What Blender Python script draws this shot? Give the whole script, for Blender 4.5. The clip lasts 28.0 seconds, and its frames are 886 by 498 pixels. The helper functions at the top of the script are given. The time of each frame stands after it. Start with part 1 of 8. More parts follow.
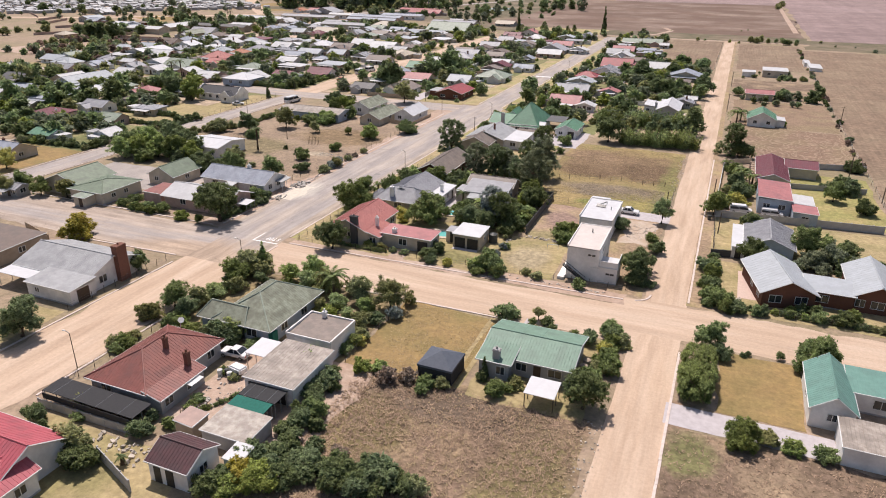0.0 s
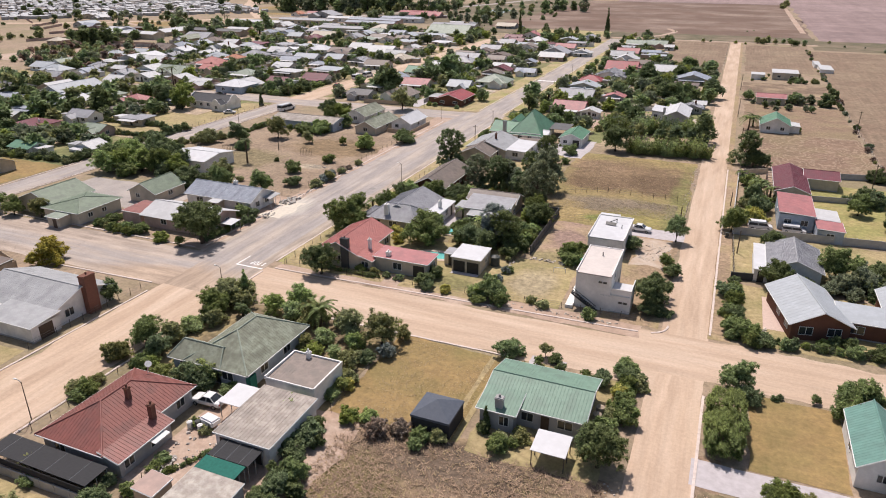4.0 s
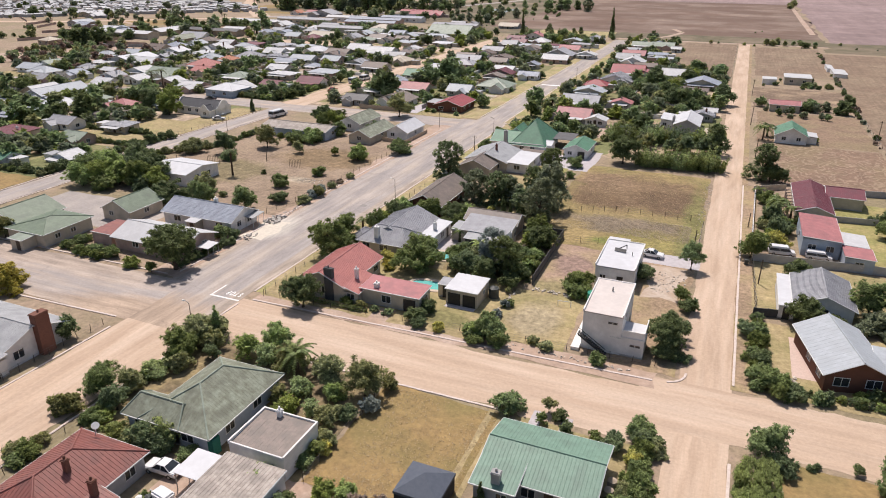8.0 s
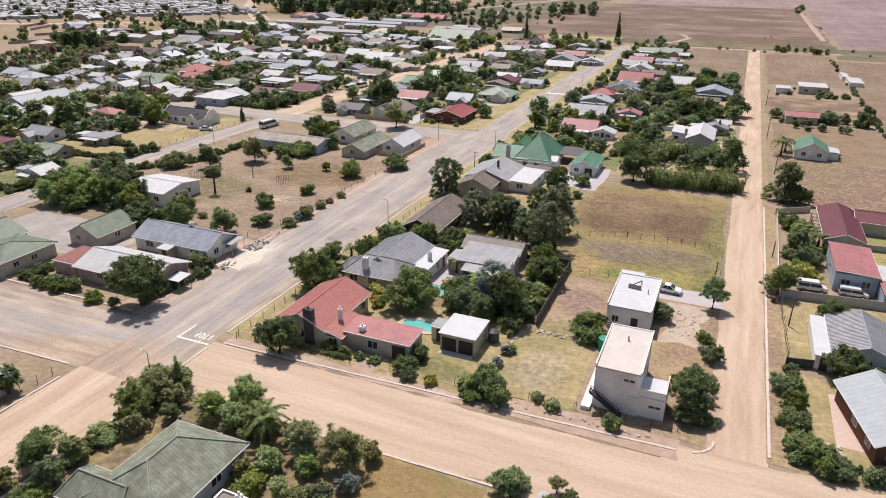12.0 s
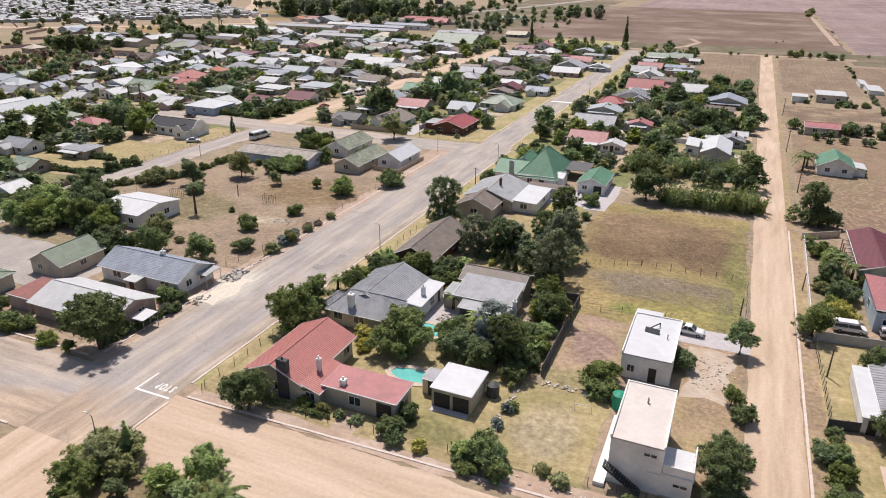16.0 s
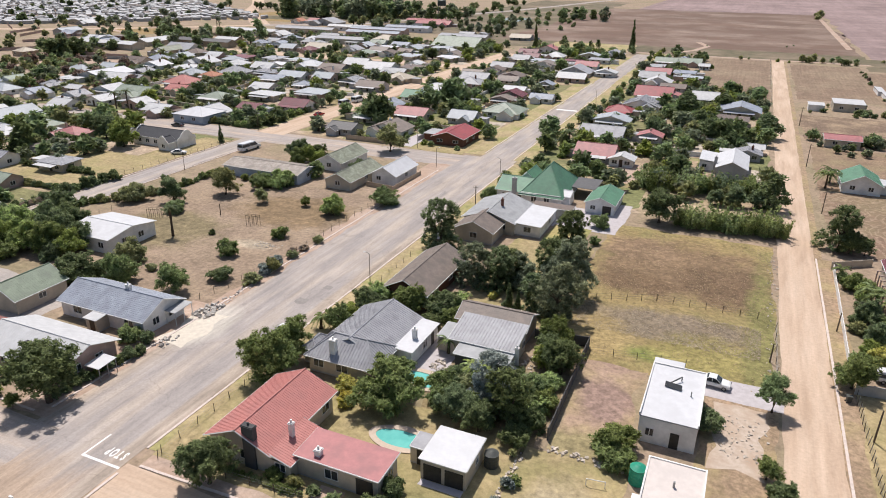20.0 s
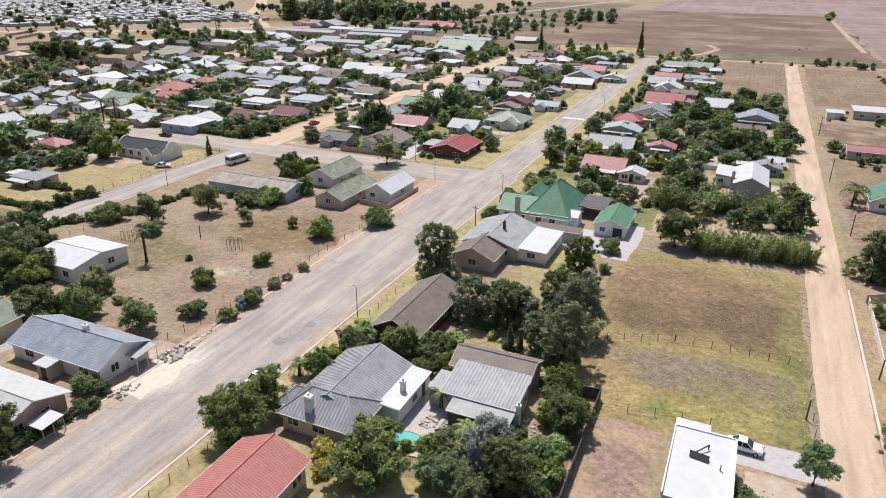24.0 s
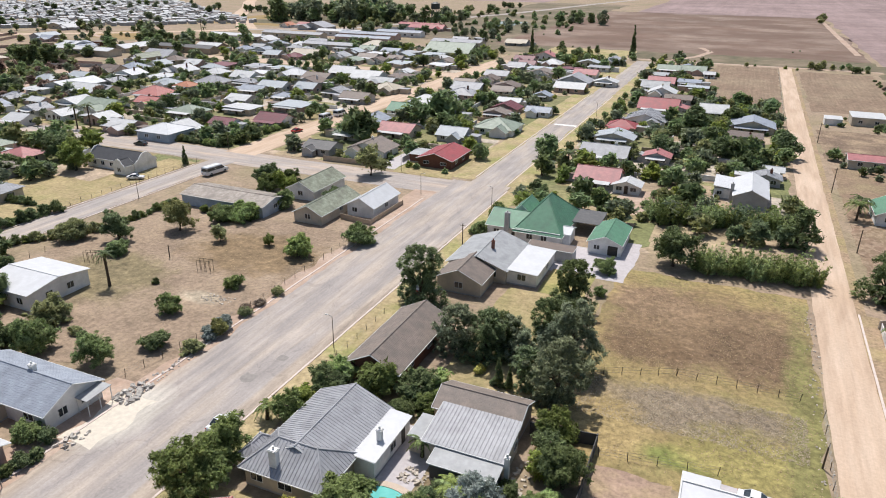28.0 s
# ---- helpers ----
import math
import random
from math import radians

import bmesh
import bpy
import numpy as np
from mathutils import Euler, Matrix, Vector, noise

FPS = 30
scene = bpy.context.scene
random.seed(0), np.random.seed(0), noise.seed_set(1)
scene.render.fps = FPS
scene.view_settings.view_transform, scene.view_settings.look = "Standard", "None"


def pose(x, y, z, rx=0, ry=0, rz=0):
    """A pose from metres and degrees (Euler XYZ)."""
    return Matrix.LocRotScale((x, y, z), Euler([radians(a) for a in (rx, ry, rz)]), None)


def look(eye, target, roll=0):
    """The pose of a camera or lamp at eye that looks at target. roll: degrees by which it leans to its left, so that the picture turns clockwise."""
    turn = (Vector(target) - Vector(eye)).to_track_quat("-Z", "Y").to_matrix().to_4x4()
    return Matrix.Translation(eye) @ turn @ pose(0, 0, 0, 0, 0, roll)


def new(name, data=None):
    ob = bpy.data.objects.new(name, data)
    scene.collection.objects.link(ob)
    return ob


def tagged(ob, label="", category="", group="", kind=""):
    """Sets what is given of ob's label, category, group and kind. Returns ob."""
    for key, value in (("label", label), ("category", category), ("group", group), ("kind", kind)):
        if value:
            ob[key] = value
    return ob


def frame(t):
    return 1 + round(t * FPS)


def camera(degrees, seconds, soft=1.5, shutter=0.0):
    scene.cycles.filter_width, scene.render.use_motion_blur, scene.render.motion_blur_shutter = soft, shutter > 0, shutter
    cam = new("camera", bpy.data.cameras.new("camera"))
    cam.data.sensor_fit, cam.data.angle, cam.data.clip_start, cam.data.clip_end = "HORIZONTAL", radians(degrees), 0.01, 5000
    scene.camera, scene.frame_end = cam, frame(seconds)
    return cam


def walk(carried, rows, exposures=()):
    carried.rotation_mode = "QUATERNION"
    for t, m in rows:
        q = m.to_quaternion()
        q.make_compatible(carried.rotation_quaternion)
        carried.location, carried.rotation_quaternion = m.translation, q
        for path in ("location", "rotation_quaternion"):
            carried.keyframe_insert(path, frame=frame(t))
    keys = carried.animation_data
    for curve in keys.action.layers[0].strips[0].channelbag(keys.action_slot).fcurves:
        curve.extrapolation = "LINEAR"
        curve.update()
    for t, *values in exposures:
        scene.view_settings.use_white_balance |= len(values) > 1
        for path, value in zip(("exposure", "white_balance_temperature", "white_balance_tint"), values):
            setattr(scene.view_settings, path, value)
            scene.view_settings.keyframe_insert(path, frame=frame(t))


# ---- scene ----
cam = camera(66.0, 28.0, 1.0)
PATH = [
    (0, (-4.24, -5.803, 49.894), (-4.938, -4.1, 49.111), 0.6),
    (1, (-4.618, -4.118, 49.898), (-5.321, -2.416, 49.118), 0.3),
    (2, (-5.569, -1.454, 49.765), (-6.271, 0.249, 48.986), 0.3),
    (4.5, (-7.799, 5.318, 49.913), (-8.505, 7.019, 49.133), 0.1),
    (6, (-8.954, 9.414, 50.446), (-9.661, 11.112, 49.661), 0.2),
    (8, (-10.693, 15.333, 50.588), (-11.403, 17.03, 49.803), 0.3),
    (10, (-12.561, 21.291, 50.57), (-13.275, 22.989, 49.79), 0.3),
    (12, (-14.603, 27.577, 50.851), (-15.32, 29.274, 50.071), 0.5),
    (14.5, (-16.92, 35.16, 50.849), (-17.644, 36.856, 50.074), 0.5),
    (16, (-18.202, 39.831, 50.966), (-18.932, 41.524, 50.192), 0.5),
    (18, (-20.136, 45.741, 51.235), (-20.87, 47.433, 50.462), 0.6),
    (20, (-22.025, 51.747, 51.452), (-22.764, 53.438, 50.679), 0.6),
    (21.5, (-23.379, 56.139, 51.754), (-24.122, 57.828, 50.982), 0.5),
    (23.5, (-25.055, 62.152, 51.827), (-25.806, 63.837, 51.055), 0.5),
    (25, (-26.444, 66.628, 51.867), (-27.2, 68.311, 51.097), 0.5),
    (26.5, (-27.802, 70.964, 52.139), (-28.563, 72.645, 51.369), 0.5),
    (27, (-27.876, 71.757, 52.126), (-28.638, 73.439, 51.357), 0.5),
    (27.5, (-27.847, 72.178, 52.144), (-28.594, 73.866, 51.376), 0.5),
    (28, (-27.927, 72.168, 52.174), (-28.659, 73.864, 51.404), 0.6),
]
walk(cam, [(t, look(eye, target, roll)) for t, eye, target, roll in PATH], ((0, 0.06, 6750, 15), (5, 0.0, 6680, 14), (10, 0.0, 6660, 13), (19, 0.03, 6550, 11), (28, 0.1, 6360, 8)))

# ---- light ----
world = bpy.data.worlds.new("sky")
scene.world = world
world.use_nodes = True
wn = world.node_tree
sky = wn.nodes.new("ShaderNodeTexSky")
sky.sky_type = "NISHITA"
sky.sun_disc = False
SUN_EL, SUN_TO = radians(63), Vector((-0.62, 0.785, 0)).normalized()
sky.sun_elevation = SUN_EL
sky.sun_rotation = math.atan2(SUN_TO.x, SUN_TO.y)
sky.dust_density = 2.0
wn.links.new(sky.outputs[0], wn.nodes["Background"].inputs[0])
wn.nodes["Background"].inputs[1].default_value = 0.096
sun = new("sun", bpy.data.lights.new("sun", "SUN"))
sun.data.energy, sun.data.angle, sun.data.color = 4.4, radians(0.55), (1.0, 0.942, 0.895)
toward = Vector((SUN_TO.x * math.cos(SUN_EL), SUN_TO.y * math.cos(SUN_EL), math.sin(SUN_EL)))
sun.matrix_world = look(toward * 300, (0, 0, 0))

# ---- materials ----


def mat(name, c1, c2=None, scale=1.0, rough=0.85, bump=0.0, metal=0.0, c3=None, big=0.04, vary=0.0, island=0.0, fine=9.0, spec=0.3, stretch=None, blobs=()):
    """Two colours mixed by a fine noise, a third by a broad one; vary: by object; island: by loose piece."""
    m = bpy.data.materials.new(name)
    m.use_nodes = True
    nt = m.node_tree
    p = nt.nodes["Principled BSDF"]
    p.inputs["Roughness"].default_value = rough
    p.inputs["Metallic"].default_value = metal
    p.inputs["Specular IOR Level"].default_value = spec
    c2 = c2 or tuple(v * 0.75 for v in c1)
    tc = nt.nodes.new("ShaderNodeTexCoord")

    def noise_at(s, detail=6.0, r=0.65):
        n = nt.nodes.new("ShaderNodeTexNoise")
        n.inputs["Scale"].default_value = s
        n.inputs["Detail"].default_value = detail
        n.inputs["Roughness"].default_value = r
        if stretch:
            mp = nt.nodes.new("ShaderNodeMapping")
            mp.inputs["Scale"].default_value = stretch
            nt.links.new(tc.outputs["Object"], mp.inputs["Vector"])
            nt.links.new(mp.outputs[0], n.inputs["Vector"])
        else:
            nt.links.new(tc.outputs["Object"], n.inputs["Vector"])
        return n

    def ramp(src, lo, hi):
        r = nt.nodes.new("ShaderNodeMapRange")
        r.inputs["From Min"].default_value, r.inputs["From Max"].default_value = lo, hi
        nt.links.new(src, r.inputs["Value"])
        return r.outputs[0]

    def mixed(f, a, b):
        x = nt.nodes.new("ShaderNodeMix")
        x.data_type = "RGBA"
        nt.links.new(f, x.inputs[0])
        for k, v in ((6, a), (7, b)):
            if isinstance(v, tuple):
                x.inputs[k].default_value = (*v, 1)
            else:
                nt.links.new(v, x.inputs[k])
        return x.outputs[2]

    n1 = noise_at(scale)
    col = mixed(ramp(n1.outputs[0], 0.36, 0.64), c1, c2)
    if c3:
        col = mixed(ramp(noise_at(big, 4.0, 0.6).outputs[0], 0.44, 0.66), col, c3)
    for cx, cy, rx, ry, tone in blobs:
        mp = nt.nodes.new("ShaderNodeMapping")
        mp.inputs["Location"].default_value = (-cx / rx, -cy / ry, 0)
        mp.inputs["Scale"].default_value = (1 / rx, 1 / ry, 0)
        nt.links.new(tc.outputs["Object"], mp.inputs["Vector"])
        ln = nt.nodes.new("ShaderNodeVectorMath")
        ln.operation = "LENGTH"
        nt.links.new(mp.outputs[0], ln.inputs[0])
        ad = nt.nodes.new("ShaderNodeMath")
        ad.operation = "MULTIPLY_ADD"
        ad.inputs[1].default_value = 1.5
        nt.links.new(noise_at(0.22, 5.0, 0.7).outputs[0], ad.inputs[0])
        nt.links.new(ln.outputs["Value"], ad.inputs[2])
        col = mixed(ramp(ad.outputs[0], 1.95, 1.45), col, mixed(ramp(n1.outputs[0], 0.36, 0.64), tone, tuple(0.62 * v for v in tone)))
    if vary or island:
        src = nt.nodes.new("ShaderNodeObjectInfo").outputs["Random"] if vary else nt.nodes.new("ShaderNodeNewGeometry").outputs["Random Per Island"]
        amount = vary or island
        h = nt.nodes.new("ShaderNodeHueSaturation")
        nt.links.new(ramp(src, 0, 1), h.inputs["Fac"])
        h.inputs["Fac"].default_value = 1
        v = nt.nodes.new("ShaderNodeMapRange")
        v.inputs["To Min"].default_value, v.inputs["To Max"].default_value = 1 - amount, 1 + amount
        nt.links.new(src, v.inputs["Value"])
        nt.links.remove(h.inputs["Fac"].links[0])
        nt.links.new(v.outputs[0], h.inputs["Value"])
        nt.links.new(col, h.inputs["Color"])
        col = h.outputs[0]
    nt.links.new(col, p.inputs["Base Color"])
    if bump:
        b = nt.nodes.new("ShaderNodeBump")
        b.inputs["Strength"].default_value = bump
        b.inputs["Distance"].default_value = 0.05
        nt.links.new(noise_at(fine, 5.0).outputs[0], b.inputs["Height"])
        nt.links.new(b.outputs[0], p.inputs["Normal"])
    return m


def noisy_value(m, scale, amount, detail=8.0, lo=0.32, hi=0.68, stretch=(1, 1, 1)):
    """Lightens and darkens a material by a further noise."""
    nt = m.node_tree
    p = nt.nodes["Principled BSDF"]
    src = p.inputs["Base Color"].links[0].from_socket
    tc, mp, n = nt.nodes.new("ShaderNodeTexCoord"), nt.nodes.new("ShaderNodeMapping"), nt.nodes.new("ShaderNodeTexNoise")
    mp.inputs["Scale"].default_value = stretch
    n.inputs["Scale"].default_value, n.inputs["Detail"].default_value, n.inputs["Roughness"].default_value = scale, detail, 0.72
    r, h = nt.nodes.new("ShaderNodeMapRange"), nt.nodes.new("ShaderNodeHueSaturation")
    r.inputs["From Min"].default_value, r.inputs["From Max"].default_value = lo, hi
    r.inputs["To Min"].default_value, r.inputs["To Max"].default_value = 1 - amount, 1 + amount
    nt.links.new(tc.outputs["Object"], mp.inputs["Vector"])
    nt.links.new(mp.outputs[0], n.inputs["Vector"])
    nt.links.new(n.outputs[0], r.inputs["Value"])
    nt.links.new(r.outputs[0], h.inputs["Value"])
    nt.links.new(src, h.inputs["Color"])
    nt.links.new(h.outputs[0], p.inputs["Base Color"])
    return m


def cracked(m, scale, width, depth, stretch):
    """Thin dark cracks and joints over a worn surface, broken up by a noise."""
    nt = m.node_tree
    p = nt.nodes["Principled BSDF"]
    src = p.inputs["Base Color"].links[0].from_socket
    tc, mp, v, n = nt.nodes.new("ShaderNodeTexCoord"), nt.nodes.new("ShaderNodeMapping"), nt.nodes.new("ShaderNodeTexVoronoi"), nt.nodes.new("ShaderNodeTexNoise")
    mp.inputs["Scale"].default_value = stretch
    v.feature = "DISTANCE_TO_EDGE"
    v.inputs["Scale"].default_value = scale
    n.inputs["Scale"].default_value, n.inputs["Detail"].default_value = 0.35, 5.0
    ad, r, h = nt.nodes.new("ShaderNodeVectorMath"), nt.nodes.new("ShaderNodeMapRange"), nt.nodes.new("ShaderNodeHueSaturation")
    ad.operation = "MULTIPLY_ADD"
    ad.inputs[1].default_value = (5, 5, 0)
    r.inputs["From Max"].default_value = width
    r.inputs["To Min"].default_value, r.inputs["To Max"].default_value = depth, 1.0
    nt.links.new(tc.outputs["Object"], n.inputs["Vector"])
    nt.links.new(n.outputs["Color"], ad.inputs[0])
    nt.links.new(tc.outputs["Object"], ad.inputs[2])
    nt.links.new(ad.outputs[0], mp.inputs["Vector"])
    nt.links.new(mp.outputs[0], v.inputs["Vector"])
    nt.links.new(v.outputs["Distance"], r.inputs["Value"])
    nt.links.new(r.outputs[0], h.inputs["Value"])
    nt.links.new(src, h.inputs["Color"])
    nt.links.new(h.outputs[0], p.inputs["Base Color"])
    return m


M_ground = mat("dusty_earth", (0.355, 0.262, 0.192), (0.275, 0.21, 0.143), 0.5, 0.95, 0.4, c3=(0.25, 0.208, 0.122), big=0.03)
M_dirt = mat("pale_dirt", (0.52, 0.388, 0.285), (0.445, 0.325, 0.235), 0.5, 0.95, 0.25, c3=(0.57, 0.44, 0.335), big=0.35, stretch=(1, 0.12, 1))
M_dirt_x = mat("pale_dirt_street", (0.505, 0.378, 0.28), (0.465, 0.343, 0.25), 0.5, 0.95, 0.25, c3=(0.55, 0.425, 0.325), big=0.35, stretch=(0.12, 1, 1))
M_tarmac = mat("worn_tarmac", (0.37, 0.33, 0.305), (0.30, 0.27, 0.255), 0.55, 0.9, 0.2, c3=(0.43, 0.365, 0.31), big=0.3, stretch=(1, 0.14, 1), blobs=((-86, 80, 12, 10, (0.505, 0.385, 0.29)), (-94, 108, 2.2, 30, (0.50, 0.41, 0.33)), (-93, 121, 5, 7, (0.60, 0.55, 0.48)), (-79, 120, 1.2, 70, (0.47, 0.39, 0.32))))
M_tarmac_x = mat("worn_tarmac_street", (0.38, 0.335, 0.305), (0.32, 0.285, 0.265), 0.55, 0.9, 0.2, c3=(0.46, 0.37, 0.30), big=0.3, stretch=(0.14, 1, 1), blobs=((-90, 81, 15, 6, (0.505, 0.385, 0.29)), (-125, 93, 34, 4, (0.48, 0.39, 0.32)), (-150, 81, 40, 3, (0.48, 0.39, 0.32))))
M_patch = mat("dark_tar", (0.23, 0.21, 0.195), (0.29, 0.265, 0.245), 1.5, 0.9, 0.2)
M_verge = mat("sandy_verge", (0.44, 0.313, 0.236), (0.36, 0.263, 0.201), 0.8, 0.95, 0.4, c3=(0.47, 0.364, 0.295), big=0.15)
M_lot = mat("bare_brown_lot", (0.29, 0.198, 0.135), (0.22, 0.155, 0.105), 0.6, 0.95, 0.4, c3=(0.24, 0.185, 0.11), big=0.08)
M_gold = mat("golden_dry_grass", (0.34, 0.232, 0.1), (0.26, 0.177, 0.0826), 0.7, 0.95, 0.5, c3=(0.22, 0.172, 0.0708), big=0.09)
M_lawn = mat("yellow_lawn", (0.40, 0.315, 0.175), (0.325, 0.255, 0.135), 0.9, 0.95, 0.5, c3=(0.285, 0.245, 0.115), big=0.14, blobs=((-33, 105, 4, 5, (0.42, 0.345, 0.22)), (-47, 100, 6, 2.5, (0.25, 0.225, 0.10))))
M_yardmix = mat("stony_yard_grass", (0.37, 0.285, 0.165), (0.29, 0.22, 0.13), 0.9, 0.95, 0.5, c3=(0.35, 0.245, 0.185), big=0.13, blobs=((-32, 127, 4, 5, (0.34, 0.235, 0.19)), (-33, 117, 5, 3, (0.36, 0.30, 0.16))))
M_vergelawn = mat("patchy_verge_grass", (0.43, 0.34, 0.20), (0.35, 0.275, 0.15), 0.9, 0.95, 0.5, c3=(0.28, 0.27, 0.105), big=0.12)
M_green = mat("green_lawn", (0.31, 0.28, 0.11), (0.24, 0.23, 0.085), 0.9, 0.95, 0.4, c3=(0.38, 0.30, 0.14), big=0.14)
M_brownweed = mat("brown_weeds", (0.23, 0.16, 0.115), (0.145, 0.105, 0.07), 1.1, 0.95, 0.6, c3=(0.33, 0.245, 0.16), big=0.10, blobs=((-2, 60, 3, 4, (0.20, 0.19, 0.085)),))
M_bare = mat("bare_brown_yard", (0.38, 0.268, 0.178), (0.26, 0.19, 0.122), 1.5, 0.95, 0.6, c3=(0.33, 0.26, 0.135), big=0.14)
# leaf-strewn earth; its dark tone also carries shade under garden trees
M_litter_shade = mat("shaded_garden_earth", (0.25, 0.185, 0.115), (0.17, 0.135, 0.075), 0.7, 0.95, 0.5, c3=(0.30, 0.235, 0.115), big=0.16)
M_rubblesand = mat("pale_rubble_sand", (0.53, 0.44, 0.36), (0.43, 0.345, 0.275), 1.2, 0.95, 0.5, c3=(0.42, 0.31, 0.225), big=0.16)
M_stubble = mat("stubble_field", (0.245, 0.172, 0.118), (0.195, 0.138, 0.096), 0.3, 0.95, 0.5, c3=(0.265, 0.20, 0.135), big=0.03)
M_field_b = mat("red_brown_field", (0.185, 0.115, 0.086), (0.14, 0.096, 0.07), 0.12, 0.95, 0.3, c3=(0.25, 0.185, 0.145), big=0.02)
M_field_p = mat("pinkish_field", (0.265, 0.192, 0.18), (0.225, 0.163, 0.154), 0.03, 0.95, 0.3, c3=(0.315, 0.232, 0.22), big=0.006)
M_scrub = mat("olive_scrub", (0.17, 0.141, 0.0885), (0.11, 0.101, 0.059), 0.15, 0.95, 0.5, c3=(0.24, 0.182, 0.13), big=0.02)
M_open_lot = mat("mixed_dry_lot", (0.33, 0.245, 0.115), (0.26, 0.20, 0.09), 0.8, 0.95, 0.5, c3=(0.25, 0.21, 0.09), big=0.1, blobs=(
    (-27, 174, 17, 13, (0.265, 0.18, 0.105)), (-20, 169, 9, 8, (0.19, 0.125, 0.073)), (-35, 165, 7, 5, (0.20, 0.132, 0.075)), (-36, 181, 7, 7, (0.30, 0.205, 0.125)),
    (-27, 150.5, 13, 5.2, (0.27, 0.212, 0.15)), (-36, 149.5, 7, 3.5, (0.30, 0.235, 0.16)), (-26, 141.0, 7, 2.4, (0.20, 0.215, 0.065)), (-20, 144, 9, 6, (0.33, 0.28, 0.105)), (-38, 143, 6, 8, (0.40, 0.30, 0.14)), (-14, 150, 2.5, 30, (0.24, 0.22, 0.085))))
M_park = mat("bare_park_earth", (0.305, 0.226, 0.162), (0.24, 0.178, 0.126), 0.5, 0.95, 0.5, c3=(0.33, 0.25, 0.175), big=0.09, blobs=(
    (-128, 150, 12, 10, (0.26, 0.21, 0.12)), (-110, 170, 14, 10, (0.27, 0.19, 0.11)), (-106, 150.5, 4, 2.2, (0.46, 0.38, 0.28))))
M_weed_lot = mat("tall_weed_lot", (0.26, 0.178, 0.125), (0.155, 0.108, 0.076), 1.1, 0.95, 0.7, c3=(0.36, 0.265, 0.16), big=0.10, blobs=(
    (-30, 58, 14, 4, (0.19, 0.14, 0.10)), (-17, 45, 5, 14, (0.22, 0.18, 0.085)), (-38, 50, 6, 6, (0.24, 0.19, 0.09))))


def furrowed(m, scale, cx, cy, tone):
    """Lays curved tracks of another tone over an earth material."""
    nt = m.node_tree
    p = nt.nodes["Principled BSDF"]
    src = p.inputs["Base Color"].links[0].from_socket
    tc, mp, w = nt.nodes.new("ShaderNodeTexCoord"), nt.nodes.new("ShaderNodeMapping"), nt.nodes.new("ShaderNodeTexWave")
    mp.inputs["Location"].default_value = (-cx, -0.72 * cy, 0)
    mp.inputs["Scale"].default_value = (1, 0.72, 0)
    w.wave_type, w.rings_direction = "RINGS", "Z"
    w.inputs["Scale"].default_value = scale
    w.inputs["Distortion"].default_value = 22.0
    w.inputs["Detail"].default_value = 3.0
    w.inputs["Detail Scale"].default_value = 1.6
    x, r = nt.nodes.new("ShaderNodeMix"), nt.nodes.new("ShaderNodeMapRange")
    x.data_type = "RGBA"
    r.inputs["From Min"].default_value, r.inputs["From Max"].default_value, r.inputs["To Max"].default_value = 0.5, 1.0, 0.38
    nt.links.new(tc.outputs["Object"], mp.inputs["Vector"])
    nt.links.new(mp.outputs[0], w.inputs["Vector"])
    nt.links.new(w.outputs["Fac"], r.inputs["Value"])
    nt.links.new(r.outputs[0], x.inputs[0])
    nt.links.new(src, x.inputs[6])
    x.inputs[7].default_value = (*tone, 1)
    nt.links.new(x.outputs[2], p.inputs["Base Color"])
    return m


M_plough = furrowed(mat("ploughed_plot", (0.25, 0.165, 0.115), (0.195, 0.13, 0.09), 0.5, 0.95, 0.5, c3=(0.23, 0.175, 0.105), big=0.06), 0.13, 17, 212, (0.43, 0.33, 0.23))
for m, scale, amount in ((M_ground, 1.2, 0.28), (M_verge, 1.6, 0.22), (M_lot, 1.5, 0.35), (M_gold, 1.6, 0.20), (M_lawn, 1.2, 0.30), (M_vergelawn, 1.2, 0.3), (M_yardmix, 1.2, 0.34), (M_green, 1.2, 0.28), (M_brownweed, 1.3, 0.42),
                         (M_bare, 1.4, 0.32), (M_litter_shade, 1.0, 0.4), (M_open_lot, 1.3, 0.40), (M_park, 1.3, 0.34), (M_weed_lot, 1.2, 0.48), (M_plough, 0.9, 0.25), (M_stubble, 0.7, 0.28)):
    noisy_value(noisy_value(m, scale, amount), 0.16, amount * 0.55, 5.0)
for m in (M_field_b, M_field_p, M_scrub):
    noisy_value(noisy_value(m, 0.12, 0.22), 0.02, 0.16, 5.0, stretch=(0.35, 1, 1))
noisy_value(M_stubble, 0.9, 0.16, 4.0, stretch=(1, 0.03, 1))
noisy_value(M_field_p, 0.06, 0.14, 4.0, stretch=(1, 0.08, 1))
for m, st in ((M_dirt, (1, 0.06, 1)), (M_dirt_x, (0.06, 1, 1))):
    noisy_value(noisy_value(m, 2.2, 0.10), 0.9, 0.09, 4.0, stretch=st)
for m, st in ((M_tarmac, (1, 0.05, 1)), (M_tarmac_x, (0.05, 1, 1))):
    noisy_value(noisy_value(noisy_value(m, 3.0, 0.13), 0.75, 0.16, 6.0, stretch=st), 0.12, 0.10, 6.0)
    cracked(m, 0.16, 0.010, 0.84, (1, 0.45, 1))


